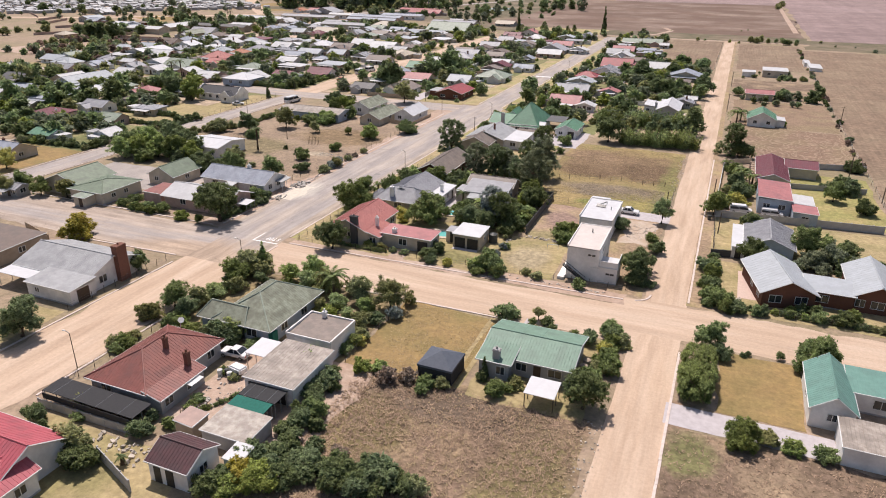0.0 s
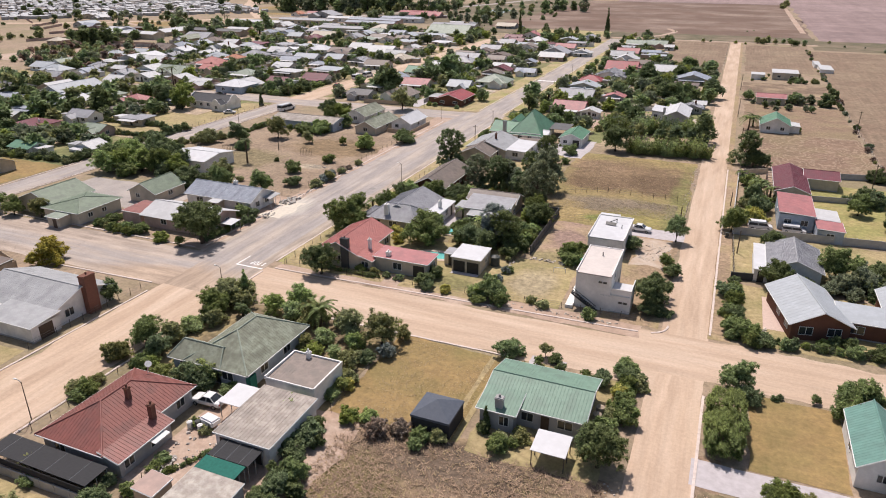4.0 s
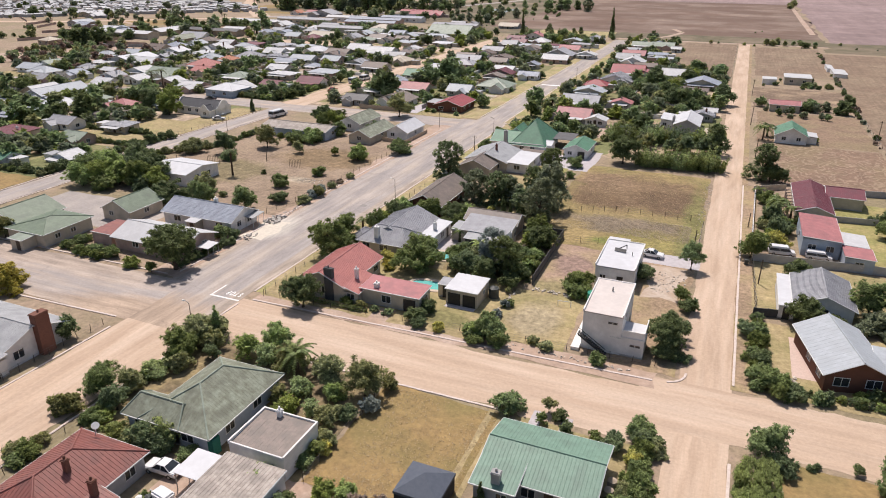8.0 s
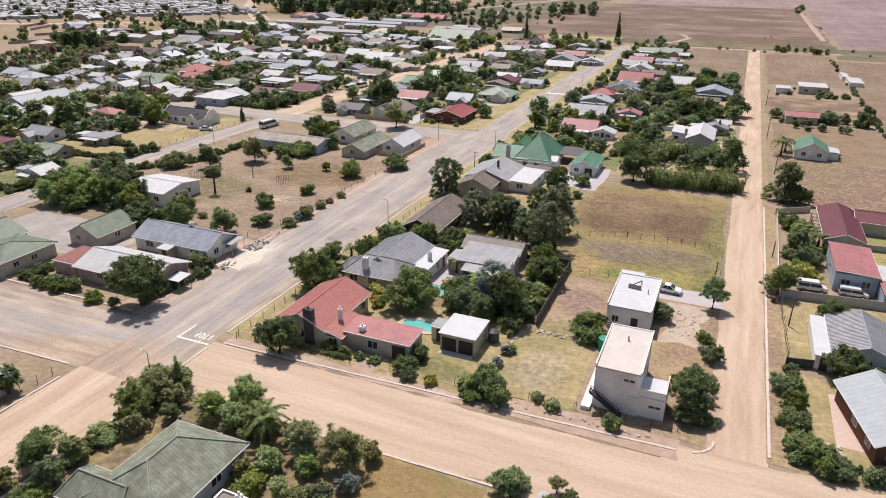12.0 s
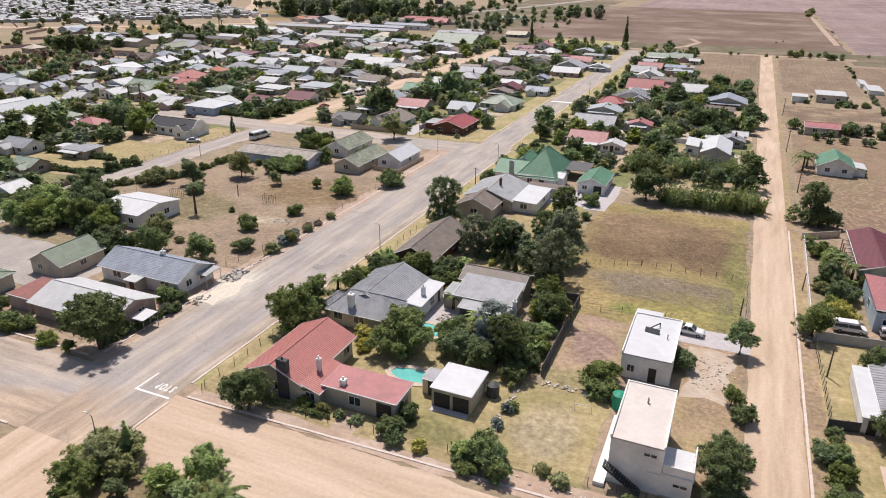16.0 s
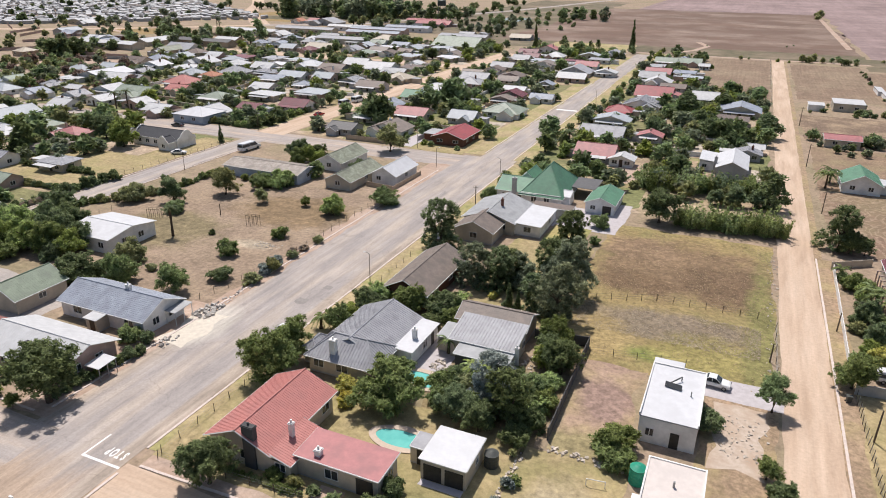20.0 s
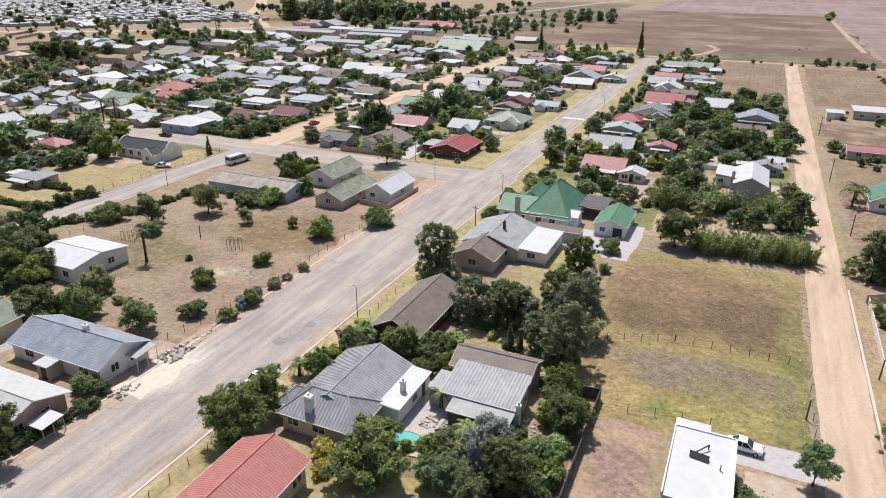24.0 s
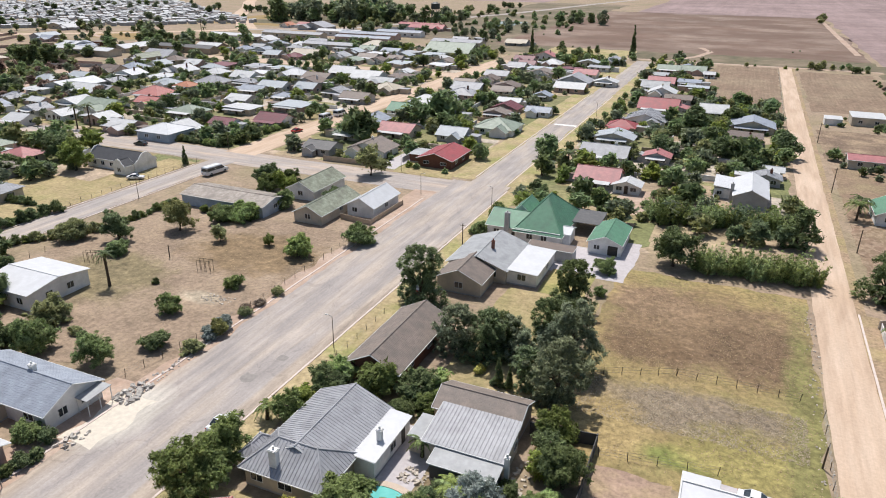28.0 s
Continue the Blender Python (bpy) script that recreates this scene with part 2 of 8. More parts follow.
def plots(name, scale, tones):
    """Ground of many small plots, each with its own tone, mottled by garden growth."""
    m = mat(name, (0.30, 0.24, 0.16), (0.22, 0.18, 0.12), 0.9, 0.95, 0.4)
    nt = m.node_tree
    p = nt.nodes["Principled BSDF"]
    tc, v, rp = nt.nodes.new("ShaderNodeTexCoord"), nt.nodes.new("ShaderNodeTexVoronoi"), nt.nodes.new("ShaderNodeValToRGB")
    v.distance = "CHEBYCHEV"
    v.inputs["Scale"].default_value, v.inputs["Randomness"].default_value = scale, 0.75
    sp = nt.nodes.new("ShaderNodeSeparateColor")
    rp.color_ramp.interpolation = "CONSTANT"
    while len(rp.color_ramp.elements) < len(tones):
        rp.color_ramp.elements.new(0.5)
    for k, t in enumerate(tones):
        rp.color_ramp.elements[k].position = k / len(tones)
        rp.color_ramp.elements[k].color = (*t, 1)
    nt.links.new(tc.outputs["Object"], v.inputs["Vector"])
    nt.links.new(v.outputs["Color"], sp.inputs[0])
    nt.links.new(sp.outputs[0], rp.inputs[0])
    nt.links.new(rp.outputs[0], p.inputs["Base Color"])
    return noisy_value(noisy_value(m, 0.9, 0.34), 0.2, 0.3, 5.0)


M_plots = plots("town_plots", 0.062, ((0.36, 0.28, 0.18), (0.17, 0.175, 0.075), (0.29, 0.235, 0.12), (0.40, 0.31, 0.225), (0.20, 0.19, 0.09), (0.33, 0.25, 0.17), (0.24, 0.22, 0.105), (0.42, 0.36, 0.29)))
M_concrete = mat("pale_concrete", (0.5, 0.465, 0.472), (0.42, 0.384, 0.389), 1.2, 0.9, 0.2)
M_paving = noisy_value(mat("grey_yard_paving", (0.36, 0.325, 0.30), (0.30, 0.27, 0.25), 0.8, 0.9, 0.2, c3=(0.42, 0.37, 0.33), big=0.2), 2.0, 0.15)
M_kerb = mat("kerb_concrete", (0.66, 0.57, 0.52), (0.54, 0.45, 0.40), 2.0, 0.9, 0.2)
M_white_line = mat("road_paint", (0.86, 0.85, 0.83), (0.72, 0.70, 0.67), 2.5, 0.7)
M_water = mat("pool_water", (0.13, 0.46, 0.42), (0.17, 0.53, 0.48), 0.6, 0.05, 0.05, fine=3, spec=0.5)
M_pond = mat("pond_water", (0.20, 0.28, 0.33), (0.24, 0.32, 0.36), 0.05, 0.08, spec=0.5)
M_coping = mat("pool_paving", (0.55, 0.45, 0.36), (0.48, 0.39, 0.31), 3, 0.85, 0.1)

ROOFS = {
    "white": ((0.56, 0.56, 0.56), (0.48, 0.48, 0.48)), "grey": ((0.375, 0.375, 0.395), (0.315, 0.315, 0.33)),
    "blue": ((0.33, 0.36, 0.415), (0.27, 0.295, 0.345)), "darkgrey": ((0.125, 0.12, 0.12), (0.09, 0.088, 0.088)),
    "black": ((0.066, 0.067, 0.074), (0.045, 0.046, 0.052)), "green": ((0.120, 0.262, 0.168), (0.100, 0.222, 0.140)), "oldgreen": ((0.185, 0.235, 0.165), (0.135, 0.175, 0.120)),
    "teal": ((0.155, 0.30, 0.255), (0.13, 0.26, 0.22)), "palegreen": ((0.30, 0.345, 0.28), (0.24, 0.28, 0.22)),
    "mossgreen": ((0.315, 0.345, 0.265), (0.19, 0.195, 0.14)), "seagreen": ((0.185, 0.295, 0.225), (0.155, 0.25, 0.19)),
    "red": ((0.36, 0.08, 0.085), (0.30, 0.066, 0.072)), "salmon": ((0.50, 0.205, 0.18), (0.43, 0.17, 0.15)), "beige": ((0.64, 0.575, 0.53), (0.57, 0.51, 0.47)), "paleblue": ((0.42, 0.45, 0.475), (0.36, 0.385, 0.405)), "darkmaroon": ((0.11, 0.052, 0.055), (0.075, 0.04, 0.042)),
    "pink": ((0.44, 0.18, 0.175), (0.37, 0.15, 0.15)), "maroon": ((0.20, 0.062, 0.076), (0.16, 0.052, 0.064)),
    "tile_red": ((0.29, 0.11, 0.09), (0.225, 0.085, 0.07)), "brown": ((0.19, 0.14, 0.115), (0.15, 0.115, 0.095)),
    "orange": ((0.46, 0.19, 0.10), (0.40, 0.16, 0.09)), "cream": ((0.48, 0.42, 0.33), (0.42, 0.36, 0.28)),
    "taupe": ((0.26, 0.21, 0.18), (0.20, 0.165, 0.14)), "pinkred": ((0.46, 0.11, 0.13), (0.40, 0.095, 0.115)),
    "bright": ((0.60, 0.605, 0.62), (0.55, 0.552, 0.565)), "patched": ((0.50, 0.455, 0.40), (0.31, 0.265, 0.225)), "dustypink": ((0.43, 0.29, 0.24), (0.34, 0.235, 0.20)), "asbestos": ((0.43, 0.375, 0.325), (0.27, 0.23, 0.195)),
    "silver": ((0.40, 0.405, 0.41), (0.34, 0.345, 0.35)),
}
M_roof = {k: mat("roof_" + k, a, b, 1.3, 0.55, 0.1, c3=tuple((0.93 if max(b) > 0.4 else 0.8) * v + 0.02 for v in b), big=0.45, fine=7) for k, (a, b) in ROOFS.items()}
WALLS = {
    "white": (0.84, 0.82, 0.79), "cream": (0.58, 0.51, 0.41), "grey": (0.45, 0.44, 0.43), "brick": (0.17, 0.075, 0.05),
    "pink": (0.52, 0.38, 0.33), "blue": (0.42, 0.48, 0.55), "tan": (0.45, 0.36, 0.27), "dark": (0.10, 0.10, 0.10),
}
M_wall = {k: mat("wall_" + k, v, tuple(0.86 * x for x in v), 0.9, 0.9, 0.12, c3=tuple(0.72 * x for x in v), big=0.3) for k, v in WALLS.items()}
M_trim = mat("white_trim", (0.72, 0.72, 0.70), (0.6, 0.6, 0.58), 3, 0.6)
M_dark = mat("dark_opening", (0.03, 0.028, 0.026), (0.05, 0.045, 0.04), 2, 0.6)
M_glass = mat("window_glass", (0.025, 0.03, 0.035), (0.04, 0.045, 0.05), 1, 0.08, spec=0.6)
M_door = mat("door_wood", (0.06, 0.04, 0.03), (0.09, 0.06, 0.04), 4, 0.6)
M_steel = mat("galvanised_steel", (0.35, 0.35, 0.34), (0.28, 0.28, 0.27), 3, 0.5, metal=0.4)
M_post = mat("weathered_post", (0.13, 0.10, 0.075), (0.09, 0.07, 0.05), 4, 0.9, 0.3)
M_net = mat("black_shade_net", (0.035, 0.035, 0.037), (0.05, 0.05, 0.052), 4, 0.9)
M_greennet = mat("green_shade_net", (0.022, 0.15, 0.115), (0.018, 0.115, 0.09), 4, 0.9)
M_tentcloth = mat("dark_tent_cloth", (0.085, 0.098, 0.125), (0.105, 0.12, 0.148), 2, 0.7)
M_tank = mat("green_tank_plastic", (0.02, 0.28, 0.18), (0.02, 0.24, 0.15), 2, 0.5)
M_tankgrey = mat("dark_tank_plastic", (0.06, 0.065, 0.06), (0.08, 0.085, 0.08), 2, 0.5)
M_brick = mat("chimney_brick", (0.22, 0.10, 0.07), (0.16, 0.075, 0.055), 6, 0.9, 0.3)
M_car = mat("white_car_paint", (0.72, 0.72, 0.72), (0.68, 0.68, 0.68), 1, 0.25, spec=0.5)
M_carred = mat("red_car_paint", (0.45, 0.03, 0.03), (0.4, 0.03, 0.03), 1, 0.25, spec=0.5)
M_cardark = mat("dark_car_paint", (0.03, 0.035, 0.045), (0.04, 0.045, 0.05), 1, 0.25, spec=0.5)
M_rubber = mat("tyre_rubber", (0.02, 0.02, 0.02), (0.03, 0.03, 0.03), 8, 0.9)
M_rubble = mat("grey_rubble", (0.50, 0.47, 0.43), (0.34, 0.31, 0.28), 2, 0.95, 0.3, island=0.35)
M_stone = mat("garden_stone", (0.56, 0.50, 0.43), (0.42, 0.36, 0.30), 2, 0.95, 0.3, island=0.25)
M_sand = mat("white_building_sand", (0.66, 0.60, 0.50), (0.56, 0.50, 0.42), 1.5, 0.95, 0.4)
M_bark = mat("tree_bark", (0.11, 0.08, 0.055), (0.07, 0.05, 0.035), 5, 0.95, 0.4)
LEAVES = {
    "dark": ((0.205, 0.262, 0.096), (0.128, 0.168, 0.064)), "mid": ((0.265, 0.335, 0.096), (0.165, 0.215, 0.064)),
    "bright": ((0.370, 0.460, 0.112), (0.260, 0.330, 0.080)), "yellow": ((0.60, 0.55, 0.10), (0.44, 0.41, 0.08)),
    "silver": ((0.320, 0.365, 0.320), (0.215, 0.250, 0.220)), "olive": ((0.375, 0.385, 0.145), (0.250, 0.262, 0.100)),
    # grey: green dulled to put air haze on far trees; some near plants share it
    "dry": ((0.40, 0.29, 0.20), (0.28, 0.20, 0.15)), "grey": ((0.290, 0.328, 0.180), (0.200, 0.230, 0.128)),
    "feather": ((0.400, 0.465, 0.150), (0.270, 0.325, 0.105)),
}


def leaf_mat(name, a, b):
    """Leaves let some light through; whole plants differ a little in hue and value."""
    m = mat(name, a, b, 0.9, 0.65, 0, island=0.5, spec=0.2, c3=(a[0] * 0.72, a[1] * 0.80, a[2] * 0.95), big=0.11)
    nt = m.node_tree
    p = nt.nodes["Principled BSDF"]
    info, hs = nt.nodes.new("ShaderNodeObjectInfo"), nt.nodes.new("ShaderNodeHueSaturation")
    for key, lo, hi in (("Hue", 0.482, 0.512), ("Value", 0.80, 1.18), ("Saturation", 1.02, 0.78)):
        r = nt.nodes.new("ShaderNodeMapRange")
        r.inputs["To Min"].default_value, r.inputs["To Max"].default_value = lo, hi
        nt.links.new(info.outputs["Random"], r.inputs["Value"])
        nt.links.new(r.outputs[0], hs.inputs[key])
    nt.links.new(p.inputs["Base Color"].links[0].from_socket, hs.inputs["Color"])
    nt.links.new(hs.outputs[0], p.inputs["Base Color"])
    tr = nt.nodes.new("ShaderNodeBsdfTranslucent")
    mx = nt.nodes.new("ShaderNodeMixShader")
    mx.inputs[0].default_value = 0.42
    nt.links.new(hs.outputs[0], tr.inputs["Color"])
    nt.links.new(p.outputs[0], mx.inputs[1])
    nt.links.new(tr.outputs[0], mx.inputs[2])
    nt.links.new(mx.outputs[0], nt.nodes["Material Output"].inputs["Surface"])
    return m


M_leaf = {k: leaf_mat("leaves_" + k, a, b) for k, (a, b) in LEAVES.items()}
M_greyblade = mat("grey_weed_blades", (0.46, 0.385, 0.285), (0.31, 0.25, 0.18), 0.4, 0.95, island=0.35)
M_dryblade = mat("dry_grass_blades", (0.43, 0.33, 0.19), (0.33, 0.25, 0.145), 0.4, 0.95, island=0.3)
M_brownblade = mat("brown_weed_blades", (0.42, 0.30, 0.205), (0.28, 0.195, 0.135), 0.4, 0.95, island=0.35)

# ---- mesh helpers ----


def mesh_of(name, bm, *mats):
    me = bpy.data.meshes.new(name)
    bm.to_mesh(me)
    bm.free()
    for m in mats:
        me.materials.append(m)
    return me


def part(name, bm, material, parent, label=""):
    ob = new(name, mesh_of(name, bm, material) if isinstance(bm, bmesh.types.BMesh) else bm)
    ob.parent = parent
    if label:
        ob["label"] = label
    return ob


def thing(name, label, category, x=0.0, y=0.0, z=0.0, rz=0.0, group="", kind=""):
    ob = new(name)
    ob.empty_display_size = 0.3
    ob.matrix_basis = pose(x, y, z, 0, 0, rz)
    return tagged(ob, label, category, group, kind)


def box(bm, x0, x1, y0, y1, z0, z1):
    v = [bm.verts.new((x, y, z)) for z in (z0, z1) for x, y in ((x0, y0), (x1, y0), (x1, y1), (x0, y1))]
    for f in ((3, 2, 1, 0), (4, 5, 6, 7), (0, 1, 5, 4), (1, 2, 6, 5), (2, 3, 7, 6), (3, 0, 4, 7)):
        bm.faces.new([v[i] for i in f])
    return v


def boxes(*rows):
    bm = bmesh.new()
    for r in rows:
        box(bm, *r)
    return bm


def slab(bm, pts, thick):
    """A plate: the polygon pts (anticlockwise from above) is its top."""
    pts = [Vector(p) for p in pts]
    n = (pts[1] - pts[0]).cross(pts[2] - pts[0]).normalized()
    top = [bm.verts.new(p) for p in pts]
    low = [bm.verts.new(p - n * thick) for p in pts]
    bm.faces.new(top)
    bm.faces.new(low[::-1])
    for i in range(len(pts)):
        j = (i + 1) % len(pts)
        bm.faces.new((top[j], top[i], low[i], low[j]))


def ribs(bm, pts, step, wide=0.06, high=0.024, across=False):
    """Raised seams up the slope (or courses along it) of a roof polygon whose first edge is the eave."""
    pts = [Vector(p) for p in pts]
    u = (pts[1] - pts[0]).normalized()
    n = (pts[1] - pts[0]).cross(pts[2] - pts[0]).normalized()
    v = n.cross(u)
    if across:
        u, v = v, -u
    q = [((p - pts[0]).dot(u), (p - pts[0]).dot(v)) for p in pts]
    lo, hi = min(a for a, _ in q), max(a for a, _ in q)
    s = lo + step * 0.5
    while s < hi:
        cut = []
        for i in range(len(q)):
            (a, b), (c, d) = q[i], q[(i + 1) % len(q)]
            if (a - s) * (c - s) < 0:
                cut.append(b + (d - b) * (s - a) / (c - a))
        if len(cut) >= 2 and max(cut) - min(cut) > 0.1:
            a, b = min(cut) + 0.01, max(cut) - 0.01
            w = wide / 2
            base = [pts[0] + u * (s + du) + v * t + n * dn for t in (a, b) for du, dn in ((-w, -0.01), (0, high), (w, -0.01))]
            k = [bm.verts.new(p) for p in base]
            for f in ((0, 1, 4, 3), (1, 2, 5, 4), (0, 2, 1), (3, 4, 5)):
                bm.faces.new([k[i] for i in f])
        s += step


def tube(bm, pts, radii, n=7):
    """A round bar through points."""
    rings = []
    for i, p in enumerate(pts):
        p = Vector(p)
        a, b = Vector(pts[max(i - 1, 0)]), Vector(pts[min(i + 1, len(pts) - 1)])
        q = (b - a).to_track_quat("Z", "Y")
        rings.append([bm.verts.new(p + q @ Vector((math.cos(t) * radii[i], math.sin(t) * radii[i], 0))) for t in [2 * math.pi * k / n for k in range(n)]])
    for r, s in zip(rings, rings[1:]):
        for k in range(n):
            bm.faces.new((r[k], r[(k + 1) % n], s[(k + 1) % n], s[k]))
    bm.faces.new(rings[0][::-1])
    bm.faces.new(rings[-1])


SHEETS = []


def patch(name, label, category, x0, x1, y0, y1, z, material, wob=0.4, step=1.5, kind="structure"):
    """A ground sheet with an uneven edge, laid over those below it."""
    for a, b, c, d, e in SHEETS:
        if a < x1 + 2 and x0 - 2 < b and c < y1 + 2 and y0 - 2 < d:
            z = max(z, e + 0.004)
    SHEETS.append((x0, x1, y0, y1, z))
    bm = bmesh.new()
    edge = []
    for a, b in (((x0, y0), (x1, y0)), ((x1, y0), (x1, y1)), ((x1, y1), (x0, y1)), ((x0, y1), (x0, y0))):
        a, b = Vector(a), Vector(b)
        k = max(2, int((b - a).length / step))
        side = Vector(((b - a).y, -(b - a).x)).normalized()
        for i in range(k):
            p = a + (b - a) * i / k
            f = min(1.0, 5.0 * i / k, 5.0 * (k - i) / k)
            p = p + side * f * wob * (noise.noise(Vector((p.x * 0.23, p.y * 0.23, 7.3))) * 1.5 + noise.noise(Vector((p.x * 0.9, p.y * 0.9, 3))) * 0.6)
            edge.append(bm.verts.new((p.x, p.y, z)))
    bm.faces.new(edge)
    bmesh.ops.triangulate(bm, faces=bm.faces[:])
    ob = new(name, mesh_of(name, bm, material))
    return tagged(ob, label, category, kind=kind)

# ---- ground and streets ----
bm = bmesh.new()
bmesh.ops.create_grid(bm, x_segments=40, y_segments=40, size=4500)
tagged(new("ground", mesh_of("ground", bm, M_ground)), "dry dusty tan earth of a small town", "ground", kind="structure")
patch("field_far", "pale pinkish ploughed field to the horizon", "field", -165, 2500, 985, 4000, 0.02, M_field_p, 6, 40)
patch("field_west", "pale pinkish farmland beyond the settlement", "field", -2600, -330, 1150, 4000, 0.02, M_field_p, 8, 40)
patch("field_brown", "red-brown fallow field beyond the town", "field", -205, 40, 548, 990, 0.02, M_field_b, 5, 20)
patch("field_scrub", "grey-green scrubby pasture beyond the town", "field", -230, 42, 514, 560, 0.02, M_scrub, 4, 12)
patch("field_edge", "yellow-green grass strip at the end of the tarred street", "field", -152, -97, 498, 556, 0.03, M_vergelawn, 3, 8)
patch("field_pasture", "olive pasture beside the far road", "field", -330, -200, 560, 1150, 0.02, M_scrub, 6, 20)
patch("field_rose", "pinkish ploughed field east of the far track", "field", 44, 900, 535, 1600, 0.02, M_field_p, 4, 20)
patch("field_margin", "dark weedy margin between stubble and ploughed land", "field", 36, 900, 486, 545, 0.02, M_scrub, 4, 8)
patch("field_stubble", "straw-coloured stubble field behind the last gardens", "field", 32.5, 700, -60, 478, 0.02, M_stubble, 0.6, 4)

patch("road_dirt_east", "pale sandy dirt road", "road", -11.4, -4.8, -40, 512, 0.02, M_dirt, 0.14)
patch("road_dirt_cross", "wide pale dirt cross street", "road", -78, -11, 81.6, 93.2, 0.02, M_dirt_x, 0.5)
patch("road_dirt_corner", "pale dirt junction of two sandy streets", "road", -16, 60, 85.4, 96.4, 0.02, M_dirt_x, 0.6)
patch("road_dirt_west", "pale dirt street running on south of the junction", "road", -90, -77.2, -40, 84.5, 0.02, M_dirt, 0.9)
patch("road_tar_main", "worn pale grey tarred street", "road", -94, -78.2, 81, 232, 0.02, M_tarmac, 0.25)
patch("road_tar_far", "worn grey tarred street between lawns", "road", -89.2, -79.6, 226, 505, 0.02, M_tarmac, 0.3)
patch("road_tar_west", "worn grey tarred cross street", "road", -330, -90, 80.5, 94.4, 0.02, M_tarmac_x, 0.5)
patch("road_tar_second", "tarred cross street between the houses", "road", -330, -93, 219, 231, 0.02, M_tarmac_x, 0.3)
patch("road_tar_back", "tarred back street", "road", -164.5, -156.5, 94, 222, 0.02, M_tarmac, 0.3)
patch("road_dirt_back", "reddish dirt back street", "road", -167, -156, 229, 470, 0.02, M_dirt, 0.6)
patch("road_dirt_north", "dirt street along the last houses", "road", -330, -160, 395, 408, 0.02, M_dirt_x, 0.8)
patch("road_track_far", "pale track along the field edge", "road", -105, 40, 512, 517, 0.02, M_verge, 0.7)
patch("track_field", "pale farm track climbing between the fields", "road", 35, 39, 600, 985, 0.02, M_verge, 0.5, 6)

# yards of the further blocks, verges and open lots
for x0, x1, y0, y1 in ((-330, -167, 232.5, 394), (-155.5, -95, 233, 470), (-330, -167, 409, 500), (-330, -166, 96, 218), (-73.8, -45, 218, 490), (-45, -13, 202, 364)):
    patch("yards", "small fenced yards of dry lawn, garden and bare earth", "yards", x0, x1, y0, y1, 0.02, M_plots, 0.8, 3.0)
patch("verge_cross_north", "reddish sandy verge", "verge", -76.5, -14, 93.4, 97.6, 0.02, M_verge, 0.5)
patch("verge_main_west", "sandy verge beside the tarred street", "verge", -99.5, -93.5, 95, 220, 0.02, M_verge, 0.6)
patch("verge_main_east", "straw-coloured verge beside the tarred street", "verge", -77.8, -73.8, 96, 232, 0.02, M_vergelawn, 0.4)
patch("verge_far_east", "dry grassy verge beside the far street", "verge", -79.8, -73.6, 232, 490, 0.02, M_vergelawn, 0.5)
patch("verge_far_west", "dry grassy verge beside the far street", "verge", -96, -89, 234, 490, 0.02, M_vergelawn, 0.6)
patch("verge_east", "dry grassy verge beside the dirt road", "verge", -5, -1.8, 97, 190, 0.02, M_bare, 0.15)
patch("verge_east_far", "dull grassy verge beside the far dirt road", "verge", -5, -3.6, 190, 512, 0.02, M_bare, 0.15)
patch("garden_green", "shaded leaf-strewn garden round the green house", "garden", -76, -46.4, 59.4, 80.8, 0.02, M_litter_shade, 0.5)
patch("verge_east_south", "dry grassy verge beside the dirt road", "verge", -4.8, -2.2, -40, 70, 0.02, M_lot, 0.5)
patch("lot_weeds", "vacant lot of tall dry brown weeds", "vacant lot", -43, -12.8, 10, 62, 0.02, M_weed_lot, 1.0)
patch("lot_weeds_edge", "bare pinkish earth beside the weeds", "vacant lot", -47, -41, 38, 61, 0.02, M_verge, 1.0)
patch("lot_gold", "vacant lot of golden dry grass", "vacant lot", -46, -30.2, 61.5, 80.8, 0.02, M_gold, 0.9)
patch("track_gold", "pale wheel track over the dry grass", "track", -31.9, -31.2, 62, 81, 0.02, M_lawn, 0.15)
patch("track_gold", "pale wheel track over the dry grass", "track", -30.4, -29.7, 62, 81, 0.02, M_lawn, 0.15)
patch("lot_park", "open bare brown park with scattered shrubs", "park", -147, -96.4, 127, 187, 0.02, M_park, 1.2)
patch("lot_field", "vacant lot of dry brown and grey weeds with a green strip", "vacant lot", -43.6, -12.2, 135.5, 192.5, 0.02, M_open_lot, 0.7)
patch("lot_bare", "bare stony brown yard with dry grass", "yard", -36.4, -28, 115, 136, 0.02, M_yardmix, 1.0)
# dark ground colour stands in for shade between these trees
patch("garden_shade", "leaf-strewn garden behind the panel wall, toned dark for tree shade", "garden", -53, -37.6, 112.6, 127, 0.02, M_litter_shade, 0.8)
patch("lawn_corner", "dry yellow lawn of the corner house", "lawn", -76.6, -39, 95.4, 116, 0.02, M_lawn, 0.4)
patch("lawn_plot", "dry yellow lawn plot", "lawn", -38.6, -26.8, 97.4, 114.4, 0.02, M_lawn, 0.6)
patch("yard_white", "bare sandy yard of the white house", "yard", -20.4, -11.8, 97, 133.6, 0.02, M_bare, 0.5)
patch("yard_rubble", "pale sandy rubble spread over the yard", "yard", -19.4, -13.2, 119, 132.8, 0.02, M_rubblesand, 1.2)
patch("drive_white", "pale concrete driveway", "driveway", -23.4, -11.2, 133.6, 138.6, 0.02, M_concrete, 0.2)
patch("lawn_green_house", "dry lawn round the green-roofed house", "lawn", -28.5, -14, 61, 81, 0.02, M_lawn, 0.5)
patch("lawn_east", "dry tan lawn beside the tall hedge", "lawn", 0.5, 10.4, 69.6, 84.5, 0.02, M_gold, 0.4)
